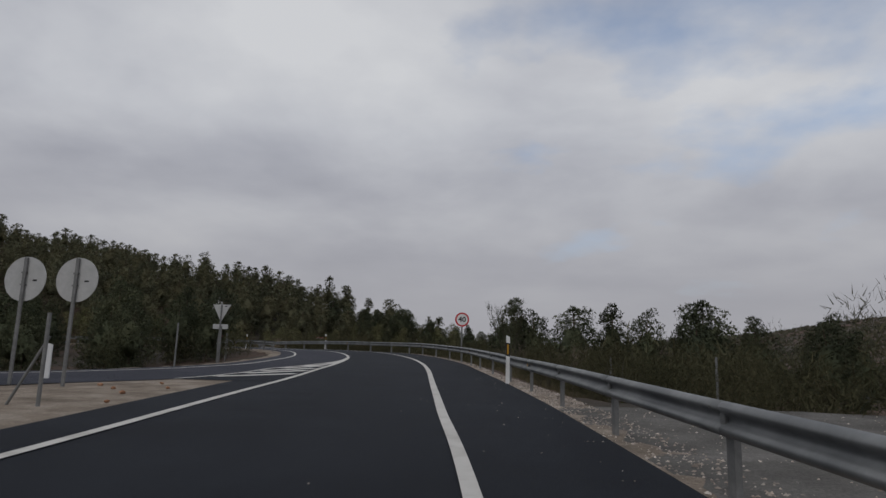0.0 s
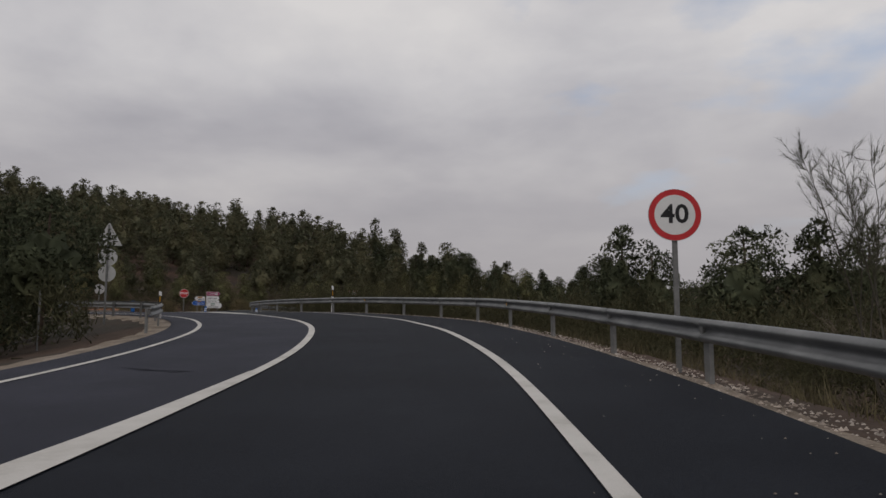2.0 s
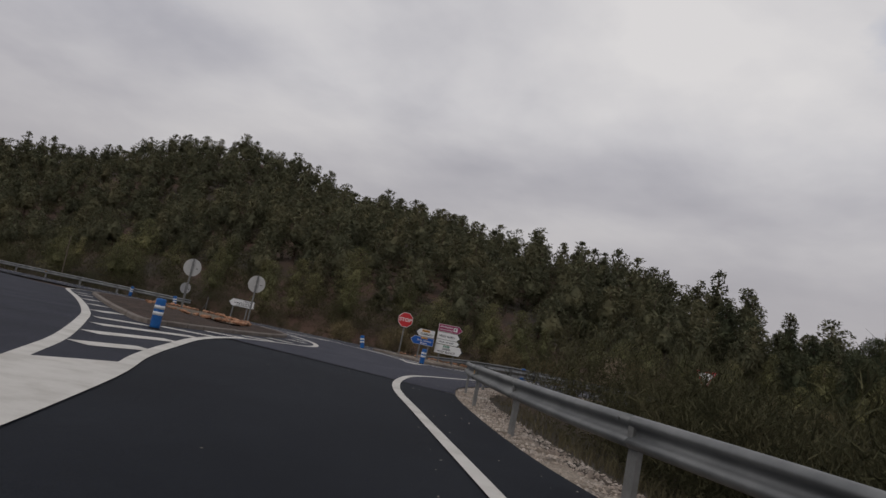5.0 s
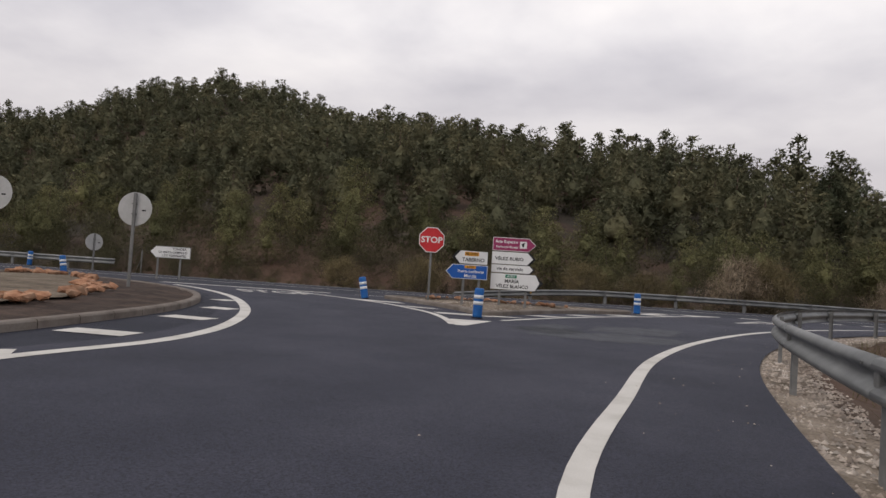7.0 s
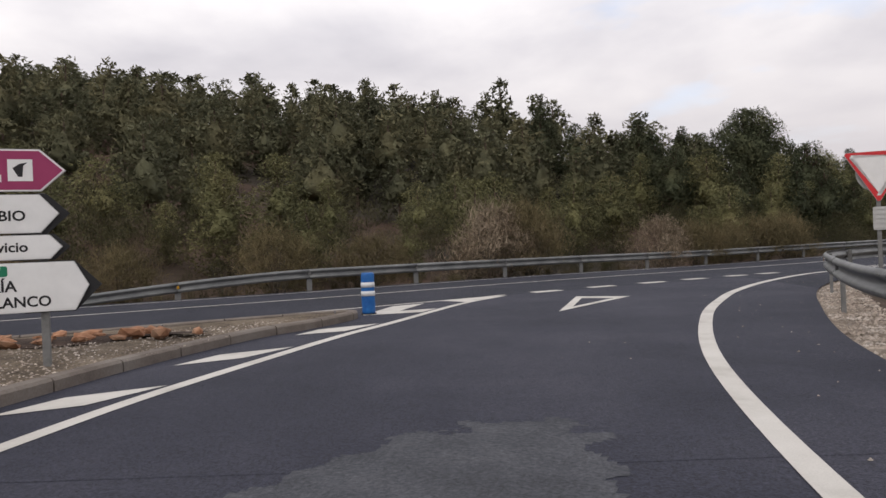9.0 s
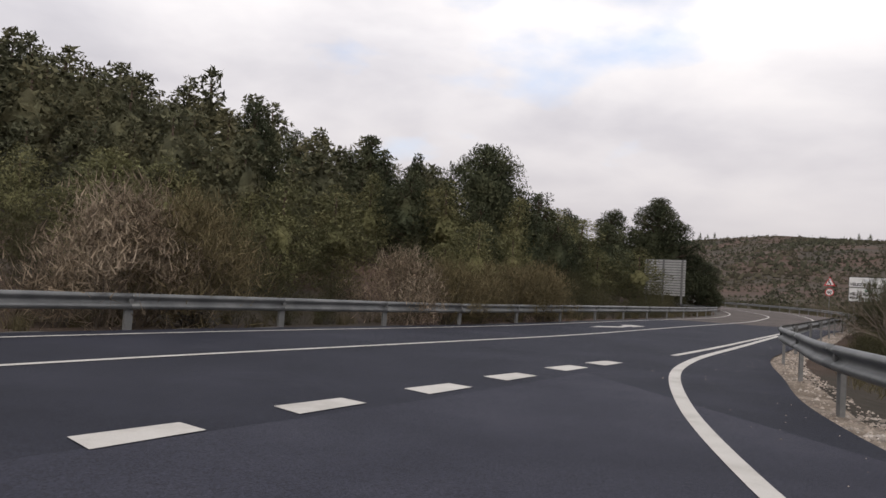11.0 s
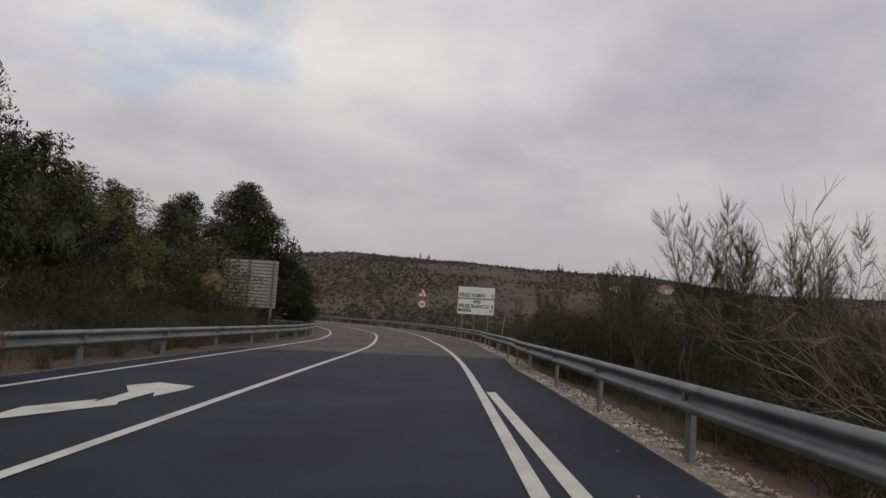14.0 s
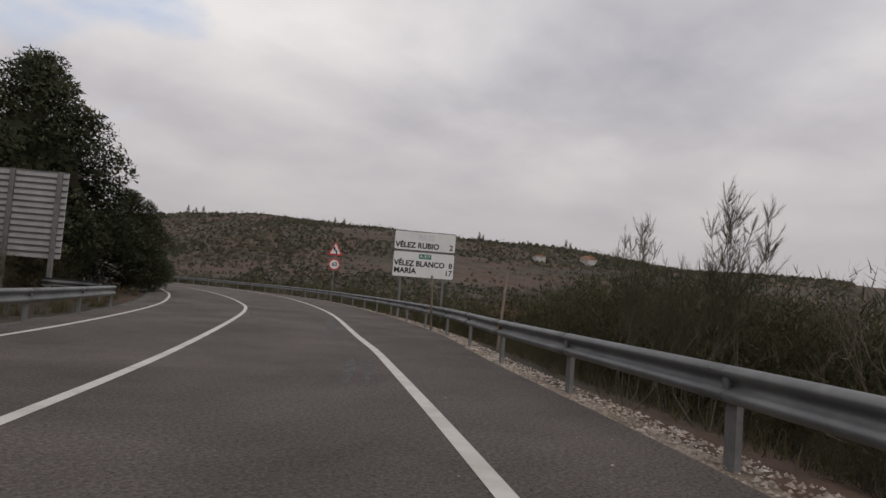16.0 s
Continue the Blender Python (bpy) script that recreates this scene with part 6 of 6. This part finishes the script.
BROOM_NEAR = [bush(65 + k, 2.4, sp, 11, 1600, .17, .015) for k, sp in enumerate((1.1, 1.5, 1.3, .95))]
BROOM_SHAPES = [bush(70 + k, 2.4, sp, 10, 420, .25, .036) for k, sp in enumerate((1.1, 1.5, 1.3, .95))]
BROOMS = [bush_meshes(BROOM, TWIGBARK, 60 + k, 2.4, sp, 12, 2500, .17, .012) for k, sp in enumerate((1.1, 1.5, 1.3, .95))]
DRY = [bush_meshes(DRYBUSH, BARE, 80 + k, 2.2, 1.5, 16, 7000, .16, .014) for k in range(2)]
GOLD = [bush_meshes(GOLD_BROOM, TWIGBARK, 85 + k, 2.3, 1.5, 18, 8000, .2, .013) for k in range(2)]


def tall_meshes(material, *a, **k):
    wood_, tuft_ = old_broom(*a, **k)
    return mesh_of("stem", *wood_, TWIGBARK), mesh_of("foliage", *tuft_, material)


TALL = [tall_meshes(SHOOT, 190 + k, 5.2, 7, .22, 44, 48, .36, .75, .0045) for k in range(4)]
FAN = [tall_meshes(SHOOT, 200 + k, 5.2, 8, .34, 36, 46, .45, .85, .0045, up=.35) for k in range(3)]
DOME = [bush_meshes(BROOM, TWIGBARK, 210 + k, 5.0, 1.7, 30, 12000, .22, .011) for k in range(2)]
TWIGS = [mesh_of("branches", *twig_tree(100 + k, 4.2), BARE) for k in range(4)]
SPOTS = []


def shrub(x, y, k, kind="broom", lift=0.0, wide=1.0):
    names = {"dry": ("dry_shrub", DRY, "dry pinkish-brown shrub at the wood's edge"), "bare": ("bare_shrub", TWIGS, "leafless pale-branched shrub rising over the scrub"), "gold": ("golden_broom", GOLD, "rounded olive-yellow broom behind the barrier"),
             "tall": ("tall_broom", TALL, "tall wispy broom with feathery upright plumes"), "fan": ("tall_broom", FAN, "open pale broom spreading thin feathery twigs"), "dome": ("tall_broom", DOME, "old broom with a dense dark green feathery crown")}
    if kind == "broom":
        SPOTS.append((x, y, k))
        return None
    nm, meshes, lab = names[kind]
    me = rt.choice(meshes)
    if isinstance(me, tuple):
        ob = holder(nm)
        for pn, m in zip(("stem", "foliage"), me):
            o = new(pn, m); o.parent = ob
    else:
        ob = new(nm, me)
    ob.matrix_world = pose(x, y, gz(x, y) - .08 + lift, rt.uniform(-4, 4), rt.uniform(-4, 4), rt.uniform(0, 360)) @ Matrix.Diagonal((k * wide * rt.uniform(.9, 1.1), k * wide * rt.uniform(.9, 1.1), k, 1))
    tagged(ob, lab, "shrub", nm.replace("_", " ") + "s on the verge")
    return ob


rv = np.random.RandomState(9)
# along the outer edge of ramp and main road
for i in range(0, len(PAVE_RIGHT) - 40, 3):
    p = PAVE_RIGHT[i]
    if p[1] < 14:
        continue
    t = PAVE_RIGHT[i + 1] - PAVE_RIGHT[i]; t /= np.linalg.norm(t); n = np.array((t[1], -t[0]))
    for dmin, dmax, k0, k1 in ((2.8, 5.5, .6, 1.0), (5.0, 10.0, 1.1, 1.7)):
        if rv.rand() < .72:
            q = p + n * rv.uniform(dmin, dmax) + rv.normal(0, .5, 2)
            dd, _ = side_of(PAVE_RIGHT, q[:1], q[1:])
            if dd[0] > 2.4:
                shrub(q[0], q[1], rv.uniform(k0, k1))
    if i % 6 == 0 and p[1] < 120:
        q = p + n * rv.uniform(11, 24)
        dd, _ = side_of(PAVE_RIGHT, q[:1], q[1:])
        if dd[0] > 8:
            shrub(q[0], q[1], rv.uniform(1.4, 2.2))
for x, y, k in ((11.5, 26, 1.9), (13.5, 29, 2.0), (9.8, 30, 1.5), (15, 22, 1.7), (17, 34, 2.0), (13, 37, 1.8), (20, 28, 1.8), (18, 19, 1.6), (22, 40, 2.1), (16, 44, 1.9), (25, 22, 1.8), (12, 48, 1.8), (24, 12, 1.7), (20, 8, 1.5), (28, 34, 2.0), (30, 16, 1.9), (18.5, 52, 2), (10, 56, 1.8)):
    shrub(x, y, k)
shrub(4.7, 39.6, .85, "fan"); shrub(5.1, 40.1, .6, "bare")
for x, y, k in ((9.5, 46.5, 1.0), (12, 58, .9), (5.5, 66, .9), (-2.0, 76, .9), (-8, 86, .9)):
    shrub(x, y, k, "bare")
for k in range(70):
    i = rv.randint(upto(PAVE_RIGHT, (2.6, 29.5)), upto(PAVE_RIGHT, (-12, 68.3)))
    t = PAVE_RIGHT[i + 1] - PAVE_RIGHT[i]; t /= np.linalg.norm(t)
    q = PAVE_RIGHT[i] + np.array((t[1], -t[0])) * rv.uniform(8, 24)
    shrub(q[0], q[1], rv.uniform(1.5, 2.1))
# tall brooms and bare shrubs beyond the merge
for x, y, top, kd, w in ((-2.26, 124.48, 4.1, "tall", 1.0), (-2.0, 123.7, 3.5, "tall", .9), (-1.3, 123.1, 3.3, "tall", .8), (-1.0, 124.2, 3.1, "fan", .8), (-2.6, 122.2, 3.5, "fan", .9), (2.64, 128.81, 3.05, "dome", 1.15), (3.6, 128.2, 2.8, "dome", 1.0),
                          (.36, 127.15, 2.95, "fan", 1.0), (-1.57, 125.88, 2.65, "fan", .9), (5.92, 130.64, 3.4, "fan", 1.0), (6.6, 130.2, 3.0, "tall", .9), (7.55, 133.26, 3.1, "fan", 1.05), (8.3, 132.5, 2.7, "bare", .8), (10.6, 136.27, 3.0, "tall", .95), (10.15, 137.32, 2.6, "tall", .8),
                          (11.9, 136.9, 1.9, "tall", .8), (12.6, 137.4, 2.2, "tall", .8), (9.3, 134.2, 2.3, "bare", .8), (-6.0, 120.6, 3.6, "bare", 1.1), (-5.2, 120.2, 3.0, "bare", 1.0), (-8.0, 118.5, 2.7, "bare", .9)):
    shrub(x, y, (top - gz(x, y)) / (4.2 if kd == "bare" else 5.1), kd, wide=w)
for k in range(210):
    s = rv.uniform(0, 1)
    p = np.array((-8.8, 114.3)) + s * np.array((39, 34)) + np.array((.66, -.75)) * rv.uniform(-2, 11)
    dd, _ = side_of(PAVE_RIGHT, p[:1], p[1:])
    if dd[0] > 3.0:
        shrub(p[0], p[1], (.8 + .12 * min(dd[0], 9)) * rv.uniform(.75, 1.15))
for k in range(22):
    shrub(rv.uniform(2.5, 11), rv.uniform(126, 131.5), rv.uniform(1.1, 1.4))
for k in range(90):
    i = rv.randint(upto(PAVE_RIGHT, (-12, 116)), upto(PAVE_RIGHT, (30, 156)))
    t = PAVE_RIGHT[i + 1] - PAVE_RIGHT[i]; t /= np.linalg.norm(t)
    q = PAVE_RIGHT[i] + np.array((t[1], -t[0])) * rv.uniform(1.7, 3.2)
    shrub(q[0], q[1], rv.uniform(.3, .55))
for k in range(75):
    i = rv.randint(upto(PAVE_RIGHT, (-8.6, 64.3)), upto(PAVE_RIGHT, (-23.2, 87)))
    t = PAVE_RIGHT[i + 1] - PAVE_RIGHT[i]; t /= np.linalg.norm(t)
    q = PAVE_RIGHT[i] + np.array((t[1], -t[0])) * rv.uniform(3.2, 11)
    shrub(q[0], q[1], rv.uniform(1.2, 1.75))
for k in range(46):
    i = rv.randint(upto(PAVE_RIGHT, (6.1, 135)), upto(PAVE_RIGHT, (20, 147.2)))
    t = PAVE_RIGHT[i + 1] - PAVE_RIGHT[i]; t /= np.linalg.norm(t)
    q = PAVE_RIGHT[i] + np.array((t[1], -t[0])) * rv.uniform(4.2, 11)
    shrub(q[0], q[1], rv.uniform(1.15, 1.5))
for x, y, k in ((-14.6, 79.0, 1.5), (-15.2, 81.2, 1.6), (-14.4, 80.6, 1.55), (-15.9, 83.0, 1.6), (-15.0, 83.8, 1.65), (-15.6, 85.6, 1.6), (-16.5, 84.6, 1.5), (-16.3, 87.6, 1.6)):
    shrub(x, y, k)
# below the wood, behind the inner barrier
for i in range(upto(PAVE_LEFT, (-100, 96)), upto(PAVE_LEFT, (10.4, 151.7)), 2):
    p = PAVE_LEFT[i]
    t = PAVE_LEFT[i + 1] - PAVE_LEFT[i]; t /= np.linalg.norm(t); n = np.array((-t[1], t[0]))
    for dmin, dmax, k0, k1 in ((1.6, 3.4, .4, .8), (3.4, 8.0, .8, 1.4), (8.0, 17.0, .9, 1.5), (3.0, 14.0, .8, 1.3)):
        if rv.rand() < (.75 if dmin != 3.0 else .25 if p[0] < -36 else 0):
            q = p + n * rv.uniform(dmin, dmax)
            shrub(q[0], q[1], rv.uniform(k0, k1))
for x, y, k in ((-29.2, 120.8, 1.75), (-28.6, 121.4, 1.5), (-21.2, 126.3, 1.35)):
    shrub(x, y, k, "dry")
for x, y, k in ((-35.8, 114.2, 1.15), (-33.2, 116.6, 1.05), (-27.4, 121.7, 1.6), (-19.4, 127.2, 1.15), (-17.6, 128.9, 1.15), (-15.3, 130.8, 1.3), (-13.6, 132.4, 1.3), (-40, 111.8, 1.0), (-43.5, 109.6, 1.1), (-47.5, 107.4, .9)):
    shrub(x, y, k, "gold")
# beside the entry lane
for k in range(80):
    i = rv.randint(upto(ENTRY_LEFT, (-9.5, 22)), upto(ENTRY_LEFT, (-55, 79)))
    p = ENTRY_LEFT[i]
    t = ENTRY_LEFT[i + 1] - ENTRY_LEFT[i]; t /= np.linalg.norm(t); n = np.array((-t[1], t[0]))
    q = p + n * rv.uniform(3.4, 11)
    shrub(q[0], q[1], rv.uniform(.6, 1.3))
for x, y in ((5.0, 157.4), (7.0, 155.6), (9.6, 158.8), (12.1, 160.7), (13.7, 163.1), (16.2, 165.1), (8.5, 156.8), (18.3, 167.5), (10.9, 162.7)):
    shrub(x, y, rv.uniform(.7, 1.0))


def plant_brooms():
    """The shrubs nearest to a road edge stand singly, the others join in one thicket."""
    s = np.array(SPOTS)
    d = np.minimum(np.abs(side_of(PAVE_RIGHT, s[:, 0], s[:, 1])[0]), np.abs(side_of(PAVE_LEFT, s[:, 0], s[:, 1])[0]))
    order = np.argsort(d)
    clear = np.array([(-29.2, 120.8), (-27.6, 121.8), (-22.8, 125.2), (-21.2, 126.3), (-18.8, 128.9), (-35.8, 114.2), (-34.4, 115.6), (-31.6, 117.8), (-24.8, 122.8), (-17.2, 129.2)]) + (.8, -.9)
    order = np.array([i for i in order if ((s[i, :2] - clear) ** 2).sum(1).min() > 3.4])
    for i in order[:150]:
        x, y, k = s[i]
        ob = holder("broom_shrub")
        for pn, m in zip(("stem", "foliage"), rt.choice(BROOMS)):
            o = new(pn, m); o.parent = ob
        ob.matrix_world = pose(x, y, gz(x, y) - .08, rt.uniform(-5, 5), rt.uniform(-5, 5), rt.uniform(0, 360)) @ Matrix.Diagonal((k * rt.uniform(.9, 1.2), k * rt.uniform(.9, 1.2), k * rt.uniform(.85, 1.1), 1))
        tagged(ob, "grey-green broom shrub with thin upright stems", "shrub", "broom shrubs on the verges")
    V, F, N, base = [], [], [], 0
    for i in order[150:]:
        if d[i] > 13 and i % 2:
            continue
        x, y, k = s[i]
        v, f, nr = (BROOM_NEAR if d[i] < 8.0 or x + y > 108 and d[i] < 10 else BROOM_SHAPES)[rt.randrange(4)][1]
        a = rt.uniform(0, 6.28)
        m = np.array(((math.cos(a), -math.sin(a), 0), (math.sin(a), math.cos(a), 0), (0, 0, 1)))
        V.append(v @ m.T * k + (x, y, gz(x, y) - .08)); N.append(nr @ m.T); F.append(f + base); base += len(v)
    tagged(new("broom_thicket", soft_mesh("broom_thicket", np.vstack(V), np.vstack(F), np.vstack(N), BROOM)), "thicket of grey-green broom behind the road edge", "scrub", kind="stuff")


plant_brooms()


def grass_stuff(name, spots, h, label, material, seed=4, blades=5):
    rnd = np.random.RandomState(seed)
    c = np.repeat(spots, blades, 0) + np.c_[rnd.normal(0, .09, (len(spots) * blades, 2)), np.zeros(len(spots) * blades)]
    n = len(c)
    a = rnd.uniform(0, 6.28, n)
    w = np.c_[np.cos(a), np.sin(a), np.zeros(n)] * .007
    tip = c + np.c_[rnd.normal(0, .12, (n, 2)), h * rnd.uniform(.4, 1.2, n)]
    v = np.stack([c - w, c + w, tip], 1).reshape(-1, 3)
    ob = new(name, mesh_of(name, v, np.arange(3 * n).reshape(n, 3).tolist(), material))
    return tagged(ob, label, "grass", kind="stuff")


gi = rv.randint(30, len(PAVE_RIGHT) - 100, 5200)
gp = PAVE_RIGHT[gi] + 0
gt = np.gradient(PAVE_RIGHT, axis=0)[gi]; gt /= np.linalg.norm(gt, axis=1)[:, None]
gp = gp + np.c_[gt[:, 1], -gt[:, 0]] * rv.uniform(1.2, 4.5, (5200, 1))
gd, _ = side_of(PAVE_RIGHT, gp[:, 0], gp[:, 1])
gp = gp[(gd > 1.1) & (gp[:, 1] > 24)]
grass_stuff("dry_grass", np.c_[gp, ground_z(gp[:, 0], gp[:, 1])], .38, "dry tufts of grass on the embankment", GRASS, 4, 6)
gi = rv.randint(60, len(PAVE_LEFT) - 150, 3600)
gp = offset(PAVE_LEFT, -rv.uniform(.9, 5.0, len(PAVE_LEFT)))[gi]
grass_stuff("dry_grass", np.c_[gp, ground_z(gp[:, 0], gp[:, 1])], .4, "dry tufts of grass below the wood", GRASS, 5, 6)


# ---- far hillside ----
def far_scrub():
    rnd = np.random.RandomState(31)
    n = 40000
    r = rnd.uniform(60 ** .7, 640 ** .7, n) ** (1 / .7)
    b = rnd.uniform(radians(5), radians(88), n)
    x, y = 1 + r * np.sin(b), 132 + r * np.cos(b)
    dr, _ = side_of(SPARSE_R, x, y)
    cover = wave(x, y, 31, .6) + .7 * wave(x, y, 83, 1.9) + .35 * wave(x, y, 11, .2)
    step_ = (ground_z(x, y) / 2.6) % 1.0
    ok = (dr > 26) & (((cover > -.3) & (rnd.rand(n) < .9)) | ((step_ < .22) & (cover > -.9)) | (rnd.rand(n) < .08))
    x, y, r = x[ok], y[ok], r[ok]
    z = ground_z(x, y)
    n = len(x)
    s = rnd.uniform(.3, 1.35, n) ** 1.4 * (1 + .35 * (r > 300)) * (.75 + .5 * np.clip(cover[ok], 0, 1))
    octa = np.array([(1, 0, 0), (0, 1, 0), (-1, 0, 0), (0, -1, 0), (0, 0, 1)])
    of = np.array([(0, 1, 4), (1, 2, 4), (2, 3, 4), (3, 0, 4)])
    V = octa[None] * (s[:, None, None] * rnd.uniform(.6, 1.3, (n, 5, 3))) + np.c_[x, y, z][:, None, :]
    F = (of[None] + 5 * np.arange(n)[:, None, None]).reshape(-1, 3)
    lv, lf = leaf_tris(rnd, np.repeat(np.c_[x, y, z + s * .5], 3, 0) + rnd.normal(0, .5, (3 * n, 3)) * np.repeat(s, 3)[:, None], .55, 1.4, .3)
    ob = new("far_scrub", mesh_of("far_scrub", np.vstack([V.reshape(-1, 3), lv]), F.tolist() + (lf + V.shape[0] * V.shape[1]).tolist(), SCRUB))
    tagged(ob, "dark scrub and olive trees dotted over the far hillside", "scrub", kind="stuff")


far_scrub()


def house(x, y, w, dpt, h, turn, label):
    z = gz(x, y)
    top = holder("house", pose(x, y, z, 0, 0, turn))
    tagged(top, label, "house")
    wall = part("wall", box_bm(-w / 2, w / 2, -dpt / 2, dpt / 2, -2, h, .05), HOUSE_WALL, top)
    bm = bmesh.new()
    o = .35
    q = [bm.verts.new(p) for p in ((-w / 2 - o, -dpt / 2 - o, h), (w / 2 + o, -dpt / 2 - o, h), (w / 2 + o, dpt / 2 + o, h), (-w / 2 - o, dpt / 2 + o, h), (-w / 2 - o, 0, h + dpt * .22), (w / 2 + o, 0, h + dpt * .22))]
    for f in ((0, 1, 5, 4), (2, 3, 4, 5), (1, 2, 5), (3, 0, 4), (0, 3, 2, 1)):
        bm.faces.new([q[i] for i in f])
    part("roof", bm, ROOF, top)
    for k in range(3):
        xx = -w / 2 + w * (k + .5) / 3
        part("window", box_bm(xx - .5, xx + .5, -dpt / 2 - .06, -dpt / 2 + .02, 1.0, 2.2), DARKGLASS, top)


def crest_tree(bearing, h, kind):
    """A single tree where the hill's outline is highest in a direction from the bend."""
    r = np.arange(90, 620, 3.0)
    x, y = .6 + r * math.sin(radians(bearing)), 134.4 + r * math.cos(radians(bearing))
    k = int((ground_z(x, y) / r).argmax())
    pine(x[k], y[k], h * r[k] / 330, kind, "small dark tree on the ridge of the far hill", "trees on the far ridge")


for b_, h_, k_ in zip((35.94, 36.53, 37.08, 47.58, 48.33, 59.83, 60.17, 63.96, 67.14, 67.51), (4.2, 3.2, 3.6, 3.4, 3.6, 4.6, 3.8, 3.0, 5.0, 4.0), (0, 1, 3, 0, 1, 0, 3, 1, 0, 3)):
    crest_tree(b_, h_, k_)
house(322, 284.5, 8, 5, 2.4, 40, "white farmhouse on the far hillside")
house(336, 263, 10, 5, 2.4, 50, "long white house on the far ridge")
house(348, 268, 7, 5, 2.2, 50, "white house on the far ridge")
house(47.7, 209.0, 8, 5, 2.6, 35, "low white house beyond the bend")
house(70.5, 169.8, 5, 3.5, 2.2, 60, "small white farm building with a red roof in the valley")


def road_grit():
    """Small stones and bits thrown on the asphalt, thickest near the edge."""
    rnd = np.random.RandomState(58)
    i = rnd.randint(60, len(PAVE_RIGHT) - 120, 900)
    t = np.gradient(PAVE_RIGHT, axis=0)[i]; t /= np.linalg.norm(t, axis=1)[:, None]
    p = PAVE_RIGHT[i] + np.c_[-t[:, 1], t[:, 0]] * (.15 + rnd.exponential(.9, 900))[:, None]
    octa = np.array([(1, 0, 0), (0, 1, 0), (-1, 0, 0), (0, -1, 0), (0, 0, .8)])
    of = np.array([(0, 1, 4), (1, 2, 4), (2, 3, 4), (3, 0, 4)])
    s = rnd.uniform(.005, .015, 900)
    V = octa[None] * (s[:, None, None] * rnd.uniform(.6, 1.4, (900, 5, 3))) + np.c_[p, road_z(p[:, 0], p[:, 1]) + .012][:, None, :]
    F = (of[None] + 5 * np.arange(900)[:, None, None]).reshape(-1, 3)
    tagged(new("road_grit", mesh_of("road_grit", V.reshape(-1, 3), F.tolist(), PEBBLE)), "small pale stones scattered on the asphalt edge", "gravel", kind="stuff")


road_grit()
